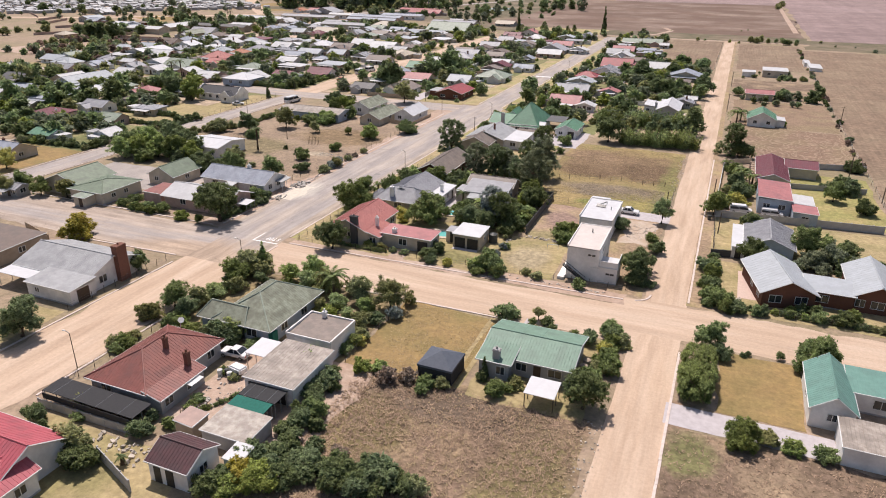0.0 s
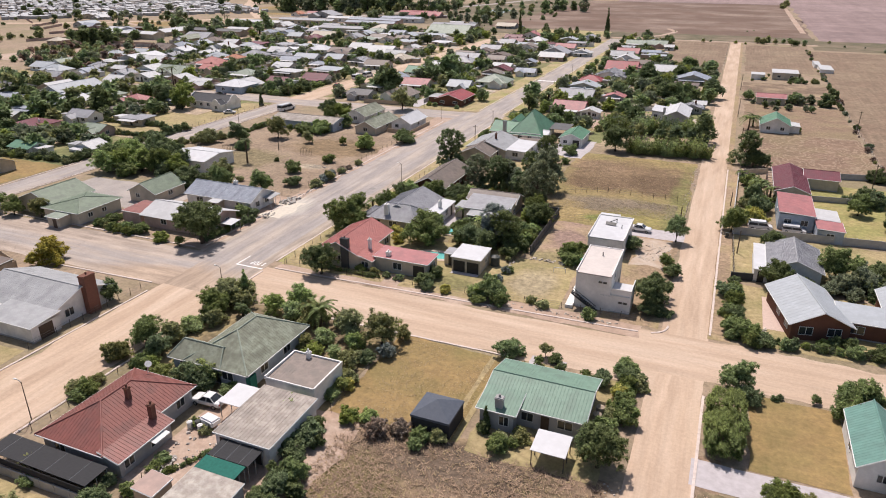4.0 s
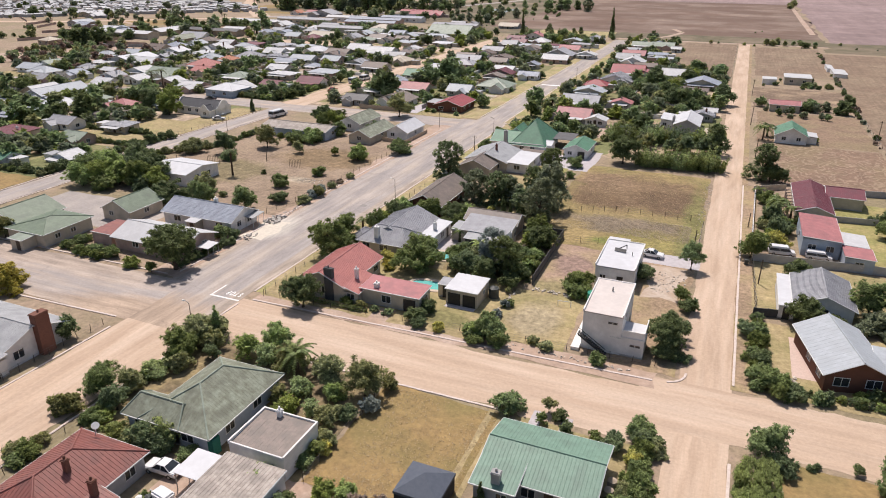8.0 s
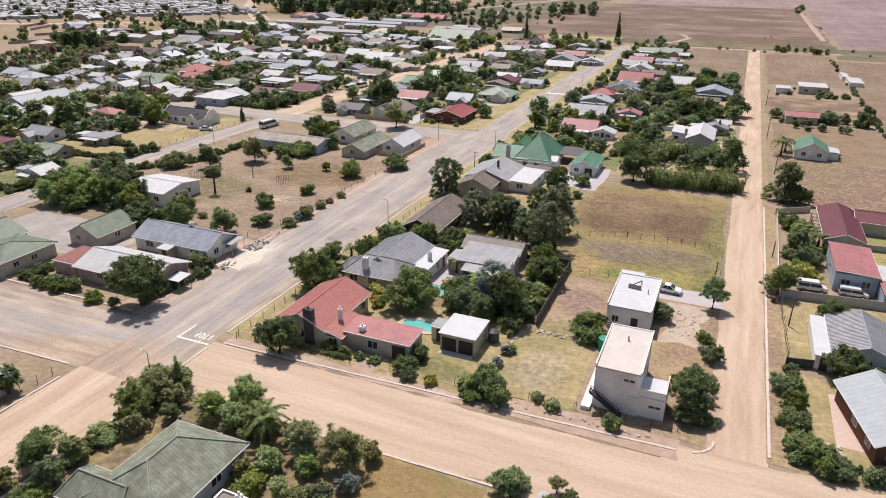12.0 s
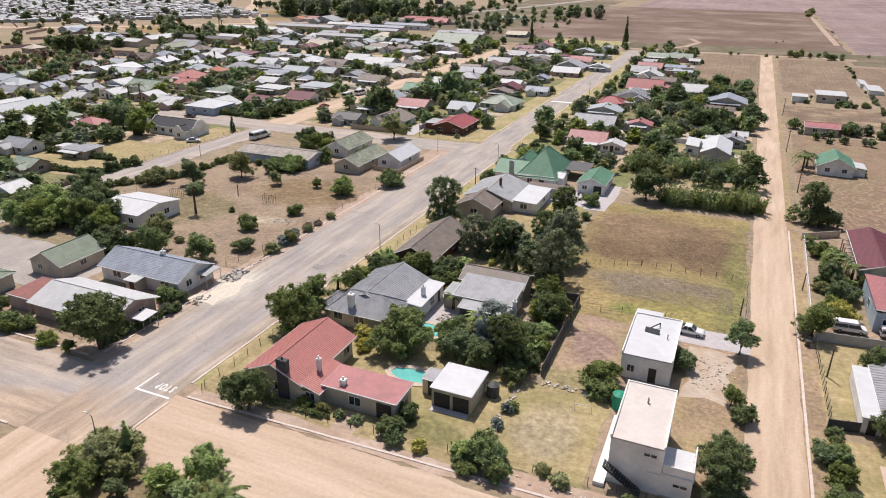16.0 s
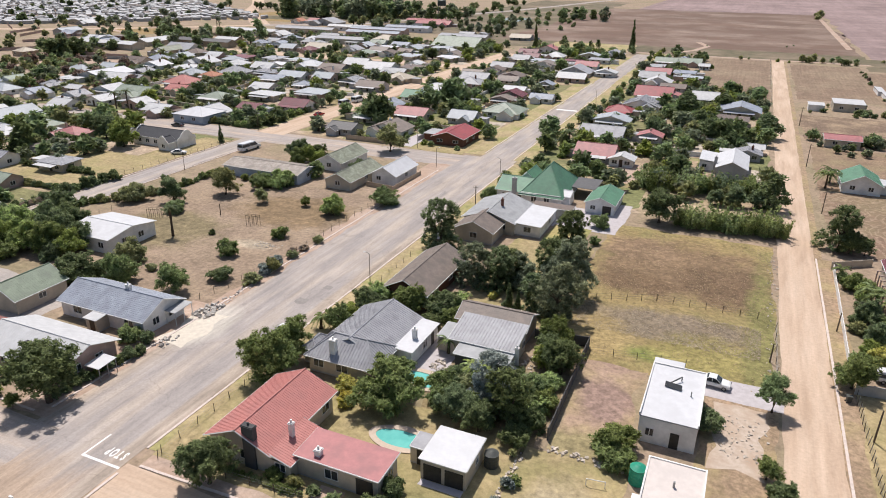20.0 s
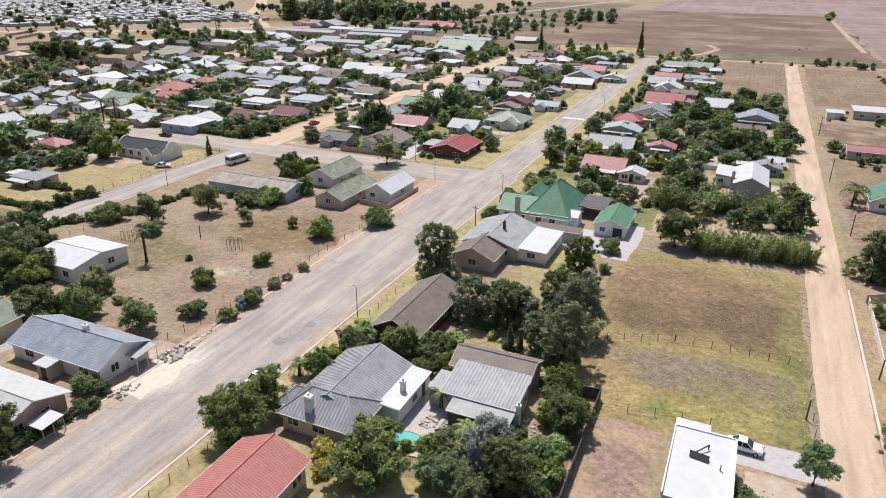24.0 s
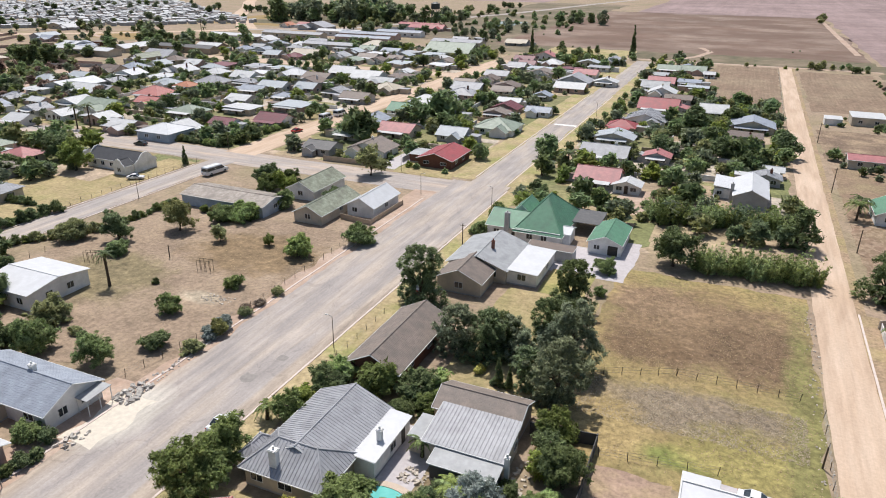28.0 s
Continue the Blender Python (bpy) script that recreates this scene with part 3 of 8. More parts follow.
patch("drive_east", "pale paved driveway", "driveway", -5.2, 13.2, 65, 69.4, 0.02, M_concrete, 0.2)
patch("lot_east", "vacant lot of dry brown weeds", "vacant lot", -4.6, 60, 10, 64.5, 0.02, M_brownweed, 0.7)
patch("lawn_far_east", "dry yellow lawn with patches of green", "lawn", -3, 31, 98, 118, 0.02, M_lawn, 0.5)
patch("lawn_walled", "dry lawn behind the grey wall", "lawn", -2.5, 31, 120, 143, 0.02, M_lawn, 0.4)
patch("lawn_green", "green garden lawn", "lawn", 12.5, 31, 146, 185, 0.02, M_green, 0.5)
patch("lot_plough", "ploughed tan plot with furrows", "field", -1.5, 31, 194, 238, 0.02, M_plough, 0.6)
patch("lot_tan", "bare tan plot", "field", -1.5, 31, 239, 288, 0.02, M_lot, 0.6)
patch("lot_fallow", "dark brown fallow plot behind the red-roofed house", "field", -2.5, 31, 299, 342, 0.02, M_brownweed, 0.8)
patch("lot_tan_far", "bare tan plot beside the far road", "field", -44, -12.5, 366, 508, 0.02, M_stubble, 1.0)
patch("lot_tan_far_east", "bare tan plot at the end of the road", "field", -2, 33, 378, 500, 0.02, M_stubble, 1.0)
patch("yard_west", "dry yard west of the back street", "yard", -205, -166, 160, 190, 0.02, M_lawn, 0.8)
patch("yard_west_near", "dry golden yard behind a hedge", "yard", -188, -166, 98, 126, 0.02, M_gold, 0.8)
patch("yard_dutch", "dry lawn round a white-gabled house", "yard", -176, -166, 190, 216, 0.02, M_lawn, 0.6)
patch("yard_corner", "dry lawn on the street corner", "yard", -112, -95, 231.5, 250, 0.02, M_lawn, 0.5)
patch("yard_grey", "golden dry lawn beside a hedge", "lawn", -98, -92, 42, 57, 0.02, M_lawn, 0.4)
patch("yard_pink", "yellow lawn of the pink-roofed house", "lawn", -74, -50, 20, 38, 0.02, M_lawn, 0.6)
patch("yard_red", "trodden earth yard with paving", "yard", -60, -46, 43, 61, 0.02, M_verge, 0.4)
patch("yard_church", "pale paved yard behind the green house", "yard", -60, -42, 186, 200, 0.02, M_concrete, 0.3)
patch("lawn_church", "green square of lawn", "lawn", -55, -47, 176, 187, 0.02, M_green, 0.3)
patch("yard_brown", "tan garden behind the dark trees", "lawn", -60, -44, 142, 176, 0.02, M_lawn, 0.6)
patch("yard_green", "pale paved yard between green roofs", "yard", -150, -117, 107, 122, 0.02, M_paving, 0.5)


def kerb(x0, y0, x1, y1, label="low concrete kerb", size=2.0):
    """A raised kerb in lengths of two metres."""
    a, b = Vector((x0, y0, 0)), Vector((x1, y1, 0))
    root = thing("kerb", label, "kerb", x0, y0, 0, math.degrees(math.atan2(y1 - y0, x1 - x0)), kind="structure")
    length = (b - a).length
    me = mesh_of("kerb_stone", boxes((0, size - 0.03, -0.16, 0.16, 0, 0.12)), M_kerb)
    for i in range(int(length / size)):
        part("kerb_stone", me, None, root).location = (i * size, random.uniform(-0.02, 0.02), random.uniform(-0.03, 0.0))


kerb(-76.4, 93.4, -14, 95.3)
kerb(-77.9, 96, -77.9, 230, size=3.0)
kerb(-94.6, 97, -94.6, 216, size=3.0)
kerb(-90.4, 20, -90.4, 78)
kerb(-76.8, 40, -76.8, 79)
kerb(-89.4, 236, -89.4, 380, size=6.0)
kerb(-79.4, 232, -79.4, 380, size=6.0)
kerb(-77.7, 81.6, -77.7, 92.0)
kerb(-118, 79.6, -92, 80.6)
kerb(-150, 95.2, -96, 95.6, size=3.0)
kerb(-156, 100, -156, 216, size=6.0)
kerb(-165, 100, -165, 216, size=6.0)
kerb(-60, 81.3, -30, 81.5)
kerb(-4.7, 98, -4.7, 190, size=4.0)
kerb(-4.7, 14, -4.7, 84, size=4.0)
for k in range(4):
    a, b = math.radians(-75 + k * 20), math.radians(-75 + (k + 1) * 20)
    kerb(-13.4 + 2.9 * math.cos(a), 98.4 + 2.9 * math.sin(a), -13.4 + 2.9 * math.cos(b), 98.4 + 2.9 * math.sin(b), "rounded concrete kerb at the street corner", 1.0)

# painted stop line and word at the junction
SHEETS_TOP = max(e for a, b, c, d, e in SHEETS if a < -80 < b and c < 94 < d) + 0.006
stop = thing("stop_marking", "worn white painted stop line and lettering on tarmac", "road marking", -83.7, 92.2, SHEETS_TOP)
part("stop_line", boxes((-0.15, 5.5, -0.16, 0.16, 0, 0.006)), M_white_line, stop)
part("edge_line", boxes((-0.12, 0.1, 0.16, 3.9, 0, 0.006)), M_white_line, stop)
for n, letter in enumerate("STOP"):
    cu = bpy.data.curves.new("letter", "FONT")
    cu.body, cu.size, cu.extrude, cu.align_x, cu.offset = letter, 1.0, 0.003, "CENTER", 0.03
    lt = new("letter", cu)
    lt.data.materials.append(M_white_line)
    lt.parent = stop
    lt.matrix_basis = Matrix.Translation((4.55 - n * 0.78, 2.3, 0.004)) @ Matrix.Rotation(math.pi, 4, "Z") @ Matrix.Diagonal((0.85, 1.8, 1, 1))
band = thing("crossing_marking", "white painted band across the tarred street", "road marking", -83.2, 310, SHEETS_TOP)
part("band", boxes((-4.6, 3.4, -0.9, 0.9, 0, 0.006)), M_white_line, band)

# ---- houses ----
WINDOWS = {}


def window_mesh(w, h, side):
    """Frame and pane meshes for a window on the wall facing side (0 south, 1 east, 2 north, 3 west), centred at its sill's middle."""
    key = (round(w, 2), round(h, 2), side)
    if key not in WINDOWS:
        turn = Matrix.Rotation(math.pi / 2 * side, 4, "Z")
        f = 0.07
        fr, pa = bmesh.new(), boxes((-w / 2 + f, w / 2 - f, -0.02, 0.02, f, h - f))
        xs, zs = (-w / 2, -w / 2 + f, -f / 2, f / 2, w / 2 - f, w / 2), (0, f, h - f, h)
        grid = {(i, k): fr.verts.new((xs[i], -0.06, zs[k])) for i in range(6) for k in range(4)}
        cells = [fr.faces.new((grid[i, k], grid[i + 1, k], grid[i + 1, k + 1], grid[i, k + 1])) for i in range(5) for k in range(3) if not (k == 1 and i in (1, 3))]
        ext = bmesh.ops.extrude_face_region(fr, geom=cells)
        bmesh.ops.translate(fr, vec=(0, 0.08, 0), verts=[g for g in ext["geom"] if isinstance(g, bmesh.types.BMVert)])
        for b in (fr, pa):
            b.transform(turn)
        WINDOWS[key] = (mesh_of("window_frame", fr, M_trim), mesh_of("pane", pa, M_glass))
    return WINDOWS[key]


def put_window(root, hw, hd, side, u, z, w=1.5, h=1.2):
    fr, pa = window_mesh(w, h, side)
    place = {0: (u, -hd, z), 1: (hw, u, z), 2: (-u, hd, z), 3: (-hw, -u, z)}[side]
    o = part("window", fr, None, root)
    o.location = place
    part("pane", pa, None, o)


DOORS = {}


def put_door(root, hw, hd, side, u, w=0.95, h=2.1, m=None):
    m = m or M_door
    key = (w, h, side, m.name)
    if key not in DOORS:
        b = boxes((-w / 2, w / 2, -0.05, 0.02, 0, h))
        front = [f for f in b.faces if f.normal.y < -0.9 or abs(f.calc_center_median().y + 0.05) < 1e-4]
        bmesh.ops.inset_region(b, faces=front, thickness=0.1, depth=-0.02)
        b.transform(Matrix.Rotation(math.pi / 2 * side, 4, "Z"))
        DOORS[key] = mesh_of("door", b, m)
    d = part("door", DOORS[key], None, root)
    d.location = {0: (u, -hd, 0.03), 1: (hw, u, 0.03), 2: (-u, hd, 0.03), 3: (-hw, -u, 0.03)}[side]
    return d


HIPS = ("hip", "longhip", "steephip", "tent")


def slopes(kind, a, b, h, rise, over, axis):
    """Roof polygons (eave edge first, anticlockwise from above) for a box of half sizes a, b, ridge along x; axis "y" turns them."""
    if axis == "y":
        a, b = b, a
    drop = rise * over / b if kind != "flat" else 0
    ea, eb, z0, z1 = a + over, b + over, h - drop, h + rise
    if kind == "gable":
        out = [[(-ea, -eb, z0), (ea, -eb, z0), (ea, 0, z1), (-ea, 0, z1)], [(ea, eb, z0), (-ea, eb, z0), (-ea, 0, z1), (ea, 0, z1)]]
        ridge = [((-ea, 0, z1), (ea, 0, z1))]
    elif kind in HIPS:
        r = {"hip": max(a - b, 0.05), "longhip": 0.5 * a, "steephip": 0.84 * a, "tent": 0.16 * a}[kind]
        out = [[(-ea, -eb, z0), (ea, -eb, z0), (r, 0, z1), (-r, 0, z1)], [(ea, eb, z0), (-ea, eb, z0), (-r, 0, z1), (r, 0, z1)],
               [(ea, -eb, z0), (ea, eb, z0), (r, 0, z1)], [(-ea, eb, z0), (-ea, -eb, z0), (-r, 0, z1)]]
        ridge = [((-r, 0, z1), (r, 0, z1))] + [((sx * ea, sy * eb, z0), (sx * r, 0, z1)) for sx in (-1, 1) for sy in (-1, 1)]
    else:
        # a single plane, falling towards -y by rise
        out = [[(-ea, -eb, h), (ea, -eb, h), (ea, eb, h + rise), (-ea, eb, h + rise)]]
        ridge = []
    if axis == "y":
        out = [[(-y, x, z) for x, y, z in p] for p in out]
        ridge = [tuple((-y, x, z) for x, y, z in e) for e in ridge]
    return out, ridge


RIB_HIGH = {"grey": 0.05, "tile_red": 0.035, "maroon": 0.03, "pinkred": 0.03, "darkmaroon": 0.03, "salmon": 0.034, "asbestos": 0.03, "mossgreen": 0.018, "seagreen": 0.022}


def roof_parts(root, kind, a, b, h, rise, over, axis, roof, step=0.0, tiles=False, fascia=True, cap=None, thick=0.09, at=(0, 0)):
    polys, ridge = slopes(kind, a, b, h, rise, over, axis)
    move = Matrix.Translation((at[0], at[1], 0))
    for p in polys:
        bm = bmesh.new()
        slab(bm, p, thick)
        bm.transform(move)
        part("roof_slope", bm, M_roof[roof], root)
        if step or tiles:
            bm = bmesh.new()
            if step:
                ribs(bm, p, step, 0.06, RIB_HIGH.get(roof, 0.014))
            if tiles:
                ribs(bm, p, 0.34 if roof in ("tile_red", "blue") else 0.42, 0.06, 0.02 if roof in ("tile_red", "blue") else 0.010, across=True)
            bm.transform(move)
            tagged(part("roof_ribbing", bm, M_roof[roof], root), kind="stuff")
    if ridge:
        bm = bmesh.new()
        for s, e in ridge:
            tube(bm, (s, e), (0.11, 0.11), 6)
        bm.transform(move)
        part("ridge_cap", bm, M_roof[cap or roof], root)
    if fascia:
        bm = bmesh.new()
        for p in polys:
            s, e = Vector(p[0]), Vector(p[1])
            tube(bm, (s - Vector((0, 0, 0.08)), e - Vector((0, 0, 0.08))), (0.09, 0.09), 5)
            if kind not in HIPS:
                for i, j in ((1, 2), (3, 0)):
                    s, e = Vector(p[i]), Vector(p[j])
                    tube(bm, (s - Vector((0, 0, 0.07)), e - Vector((0, 0, 0.07))), (0.08, 0.08), 4)
        bm.transform(move)
        part("gutter", bm, M_trim, root)


def wall_body(kind, a, b, h, rise, axis):
    bm = bmesh.new()
    box(bm, -a, a, -b, b, 0, h - 0.02)
    if kind == "gable":
        la, lb = (a, b) if axis == "x" else (b, a)
        v = []
        for s in (-1, 1):
            tri = [(s * la, -lb, h - 0.02), (s * la, lb, h - 0.02), (s * la, 0, h + rise - 0.1)]
            v.append([bm.verts.new((x, y, z) if axis == "x" else (-y, x, z)) for x, y, z in tri])
        (p, q, r), (s, t, u) = v
        for f in ((p, r, q), (s, t, u), (p, s, u, r), (q, r, u, t)):
            bm.faces.new(f)
    elif kind == "flat" and rise:
        top = [(x, y, h - 0.12 + rise * ((y + b) / (2 * b) if axis == "x" else (a - x) / (2 * a))) for x, y in ((-a, -b), (a, -b), (a, b), (-a, b))]
        w = [bm.verts.new(p) for p in top]
        g = [bm.verts.new((x, y, h - 0.2)) for x, y, _ in top]
        bm.faces.new(w)
        for i in range(4):
            bm.faces.new((g[i], g[(i + 1) % 4], w[(i + 1) % 4], w[i]))
    return bm


def chimney(root, x, y, z0, z1, w=0.7, d=0.5, m=None):
    bm = boxes((x - w / 2, x + w / 2, y - d / 2, y + d / 2, z0, z1), (x - w / 2 - 0.07, x + w / 2 + 0.07, y - d / 2 - 0.07, y + d / 2 + 0.07, z1 - 0.25, z1 - 0.1))
    tube(bm, ((x, y, z1), (x, y, z1 + 0.35)), (0.14, 0.12), 8)
    part("chimney", bm, m or M_brick, root)


def house(label, x0, x1, y0, y1, h, rise, kind="gable", axis="x", roof="grey", wall="white", over=0.45, step=0.0, tiles=False,
          wins=(), doors=(), cap=None, name="house", category="house", group="", fascia=True, rz=0):
    a, b = (x1 - x0) / 2, (y1 - y0) / 2
    root = thing(name, label, category, (x0 + x1) / 2, (y0 + y1) / 2, 0, rz, group)
    part("wall", wall_body(kind, a, b, h, rise, axis), M_wall[wall], root)
    roof_parts(root, kind, a, b, h, rise, over, axis, roof, step, tiles, fascia, cap)
    for w in wins:
        put_window(root, a, b, *w)
    for d in doors:
        put_door(root, a, b, *d)
    return root


def wing(root, x0, x1, y0, y1, h, rise, kind, axis, roof, wall, over=0.4, step=0.0, tiles=False, wins=(), doors=(), cap=None, plinth=True):
    """A further block of a house, in world places."""
    o = root.matrix_basis.translation
    a, b, cx, cy = (x1 - x0) / 2, (y1 - y0) / 2, (x0 + x1) / 2 - o.x, (y0 + y1) / 2 - o.y
    bm = wall_body(kind, a, b, h, rise, axis)
    bm.transform(Matrix.Translation((cx, cy, 0)))
    part("wing_wall", bm, M_wall[wall], root)
    roof_parts(root, kind, a, b, h, rise, over, axis, roof, step, tiles, True, cap, at=(cx, cy))
    if plinth:
        part("plinth", boxes((cx - a - 0.01, cx + a + 0.01, cy - b - 0.01, cy + b + 0.01, 0, 0.25)), M_wall["grey"], root)
    for side, u, z, w, hh in wins:
        fr, pa = window_mesh(w, hh, side)
        p = {0: (cx + u, cy - b, z), 1: (cx + a, cy + u, z), 2: (cx - u, cy + b, z), 3: (cx - a, cy - u, z)}[side]
        o2 = part("window", fr, None, root)
        o2.location = p
        part("pane", pa, None, o2)
    for side, u, w, hh, m in doors:
        d = put_door(root, a, b, side, u, w, hh, m)
        d.location = Vector(d.location) + Vector((cx, cy, 0))


def canopy(label, x0, x1, y0, y1, h, roof_mat, post_mat=None, fall=0.2, name="carport", rib=0.0):
    """A flat roof on posts."""
    root = thing(name, label, name.replace("_", " "), (x0 + x1) / 2, (y0 + y1) / 2)
    a, b = (x1 - x0) / 2, (y1 - y0) / 2
    bm = bmesh.new()
    p = [(-a, -b, h - fall), (a, -b, h - fall), (a, b, h), (-a, b, h)]
    slab(bm, p, 0.07)
    part("roof_sheet", bm, roof_mat, root)
    if rib:
        bm = bmesh.new()
        ribs(bm, p, rib, 0.08, 0.04)
        tagged(part("roof_ribbing", bm, M_steel, root), kind="stuff")
    for sx in (-1, 1):
        for sy in (-1, 0, 1):
            bm = bmesh.new()
            z = h - fall * (0.5 - sy / 2) - 0.05
            tube(bm, ((sx * (a - 0.15), sy * (b - 0.15), 0), (sx * (a - 0.15), sy * (b - 0.15), z)), (0.06, 0.06), 6)
            part("post", bm, post_mat or M_post, root)
    return root


# red house on the corner
r = house("salmon-red tiled house with cream walls on the corner", -70.6, -62.5, 98.4, 110.8, 3.05, 1.8, "gable", "y", "salmon", "cream", 0.5, 0.33, False,
          wins=((0, -2.4, 0.9, 1.4, 1.3), (0, 0.6, 0.9, 1.2, 1.3), (1, 4.6, 0.9, 1.6, 1.2), (3, 0, 0.9, 1.8, 1.2), (3, 4, 0.9, 1.5, 1.2)), cap="salmon")
wing(r, -62.5, -59.9, 98.4, 104.6, 2.2, 0.95, "flat", "y", "salmon", "cream", 0.3, 0.33, False, wins=((0, 0.0, 0.8, 1.4, 1.1), (1, 1.2, 0.8, 1.2, 1.1)))
wing(r, -59.9, -50.0, 99.6, 104.0, 2.75, 0.15, "flat", "x", "pink", "cream", 0.25, 0.0, False, wins=((0, -0.6, 0.8, 1.7, 1.3), (1, 0.5, 0.9, 1.2, 1.1)), doors=((0, 3.4, 2.0, 2.1, M_dark),))
chimney(r, 1.5, -6.1, 0, 5.6, 1.5, 0.7, M_wall["dark"])
chimney(r, 4.6, -2.8, 2.6, 4.7, 0.5, 0.5, M_wall["white"])
chimney(r, 9.0, -4.2, 2.6, 3.6, 0.7, 0.7, M_wall["white"])
# white garage
r = house("flat-roofed cream double garage with dark doors", -47.5, -42.3, 104.6, 110.2, 2.75, 0.15, "flat", "x", "bright", "cream", 0.15, name="garage", category="garage",
          doors=((0, -1.2, 2.1, 2.05, M_dark), (0, 1.3, 2.1, 2.05, M_dark)), wins=((1, 0.5, 1.1, 0.9, 0.8),))
wing(r, -49.6, -47.5, 106.4, 109, 2.3, 0.1, "flat", "x", "grey", "cream", 0.05, doors=((0, 0.2, 0.9, 2.0, M_dark),))
# grey hipped house
r = house("grey ribbed-roof house with hipped front", -70.2, -60.8, 120.4, 132.4, 2.85, 2.0, "gable", "y", "grey", "cream", 0.5, 0.44, False,
          wins=((1, -2, 0.9, 1.6, 1.2), (1, 3, 0.9, 1.6, 1.2), (3, 0, 0.9, 1.8, 1.2)))
wing(r, -70.4, -60.6, 117.5, 123.7, 2.85, 1.95, "longhip", "x", "grey", "cream", 0.5, 0.44, False, wins=((0, -3.4, 0.9, 1.6, 1.2), (0, 0.2, 0.9, 1.8, 1.2), (1, 0.5, 0.9, 1.3, 1.2)))
wing(r, -60.6, -58.0, 123.6, 132.4, 2.6, 0.2, "flat", "y", "bright", "white", 0.2, wins=((1, 0, 0.9, 1.4, 1.2),), doors=((1, 2.6, 0.9, 2.05, M_dark),))
wing(r, -72.2, -70.4, 119.0, 122.6, 2.6, 0.7, "hip", "y", "grey", "cream", 0.3, 0.44)
chimney(r, -1.4, -8.2, 2.6, 5.3, 0.9, 0.7, M_wall["white"])
chimney(r, 6.4, 0.6, 2.0, 4.2, 0.6, 0.5, M_wall["white"])
# second grey roof
r = house("grey ribbed-roof house with a wide verandah", -54.4, -45.2, 128.8, 134.6, 3.0, 1.1, "flat", "x", "grey", "cream", 0.3, 0.46, False, wins=((1, -1, 1, 1.3, 1.1), (1, 2, 1, 1.3, 1.1)))
wing(r, -52.6, -45.2, 126.2, 128.5, 2.45, 0.35, "flat", "x", "silver", "dark", 0.25)
wing(r, -56.6, -54.6, 129.4, 133.4, 2.55, 0.15, "flat", "x", "silver", "cream", 0.15)
wing(r, -56.2, -45.6, 135.6, 141.4, 2.6, 1.3, "gable", "x", "taupe", "tan", 0.3, 0.3, True)
chimney(r, 5.2, -3.0, 0, 3.9, 0.5, 0.5, M_wall["white"])
# long brown roof
r = house("long brown-grey tiled house beside the tarred street", -71.0, -63.6, 140.0, 156.6, 2.8, 1.9, "gable", "y", "taupe", "brick", 0.5, 0.3, True,
          wins=((0, 0, 1, 1.6, 1.2), (1, -4, 1, 1.5, 1.2), (1, 2, 1, 1.5, 1.2)))
# house before the church
r = house("grey-roofed house with cream gable", -72.0, -61.0, 176.8, 190, 2.8, 1.9, "gable", "y", "silver", "cream", 0.4, 0.4, False, wins=((0, 3, 1, 1.5, 1.2), (1, 2, 1, 1.5, 1.2)))
wing(r, -71.2, -63.2, 170.0, 178.0, 2.8, 1.8, "gable", "y", "taupe", "cream", 0.4, 0.3, True, wins=((0, 0, 1, 1.6, 1.2),))
wing(r, -61.0, -55.6, 177.4, 189.6, 2.6, 0.2, "flat", "y", "bright", "white", 0.2, 0.0, False, wins=((0, 0, 1, 1.6, 1.2), (1, 1, 1, 1.4, 1.2)))
chimney(r, 1.2, -1.5, 4.0, 5.8, 0.5, 0.5)
wing(r, -61.4, -52.4, 190.6, 193.6, 2.3, 0.15, "flat", "x", "brown", "grey", 0.1)
# green steep-gabled house
r = house("green steep-roofed house with white walls and tall peak", -66.0, -56.6, 197.2, 214.0, 2.9, 5.3, "tent", "y", "green", "white", 0.5, 0.45, False,
          wins=((0, -1.6, 0.9, 1.3, 1.2), (0, 1.4, 0.9, 1.3, 1.2), (1, 0, 0.9, 1.3, 1.2)))
wing(r, -72.0, -62.8, 197.4, 207.6, 2.9, 2.0, "gable", "x", "green", "white", 0.4, 0.45, False, wins=((0, -2.6, 0.9, 1.3, 1.2), (0, 1.4, 0.9, 1.6, 1.2)))
wing(r, -69.0, -65.0, 205.0, 212.0, 3.6, 1.8, "gable", "y", "green", "white", 0.3, 0.45, False)
wing(r, -56.8, -55.0, 199.0, 203.5, 2.6, 0.8, "gable", "x", "bright", "white", 0.2)
chimney(r, -6.4, -8.4, 2.0, 6.0, 1.0, 0.7, M_wall["grey"])
r = house("green-roofed white outbuilding behind the gabled house", -51.0, -44.6, 197.6, 208.6, 2.6, 1.3, "gable", "y", "green", "white", 0.3, 0.45, False, wins=((0, -1.5, 0.9, 1.2, 1.0), (1, 1, 0.9, 1.2, 1)), doors=((0, 1.6, 1.9, 2.0, M_dark),))
canopy("dark sheet-roofed carport behind the green house", -58.0, -50.6, 206.4, 214.6, 2.9, M_roof["darkgrey"], M_steel)
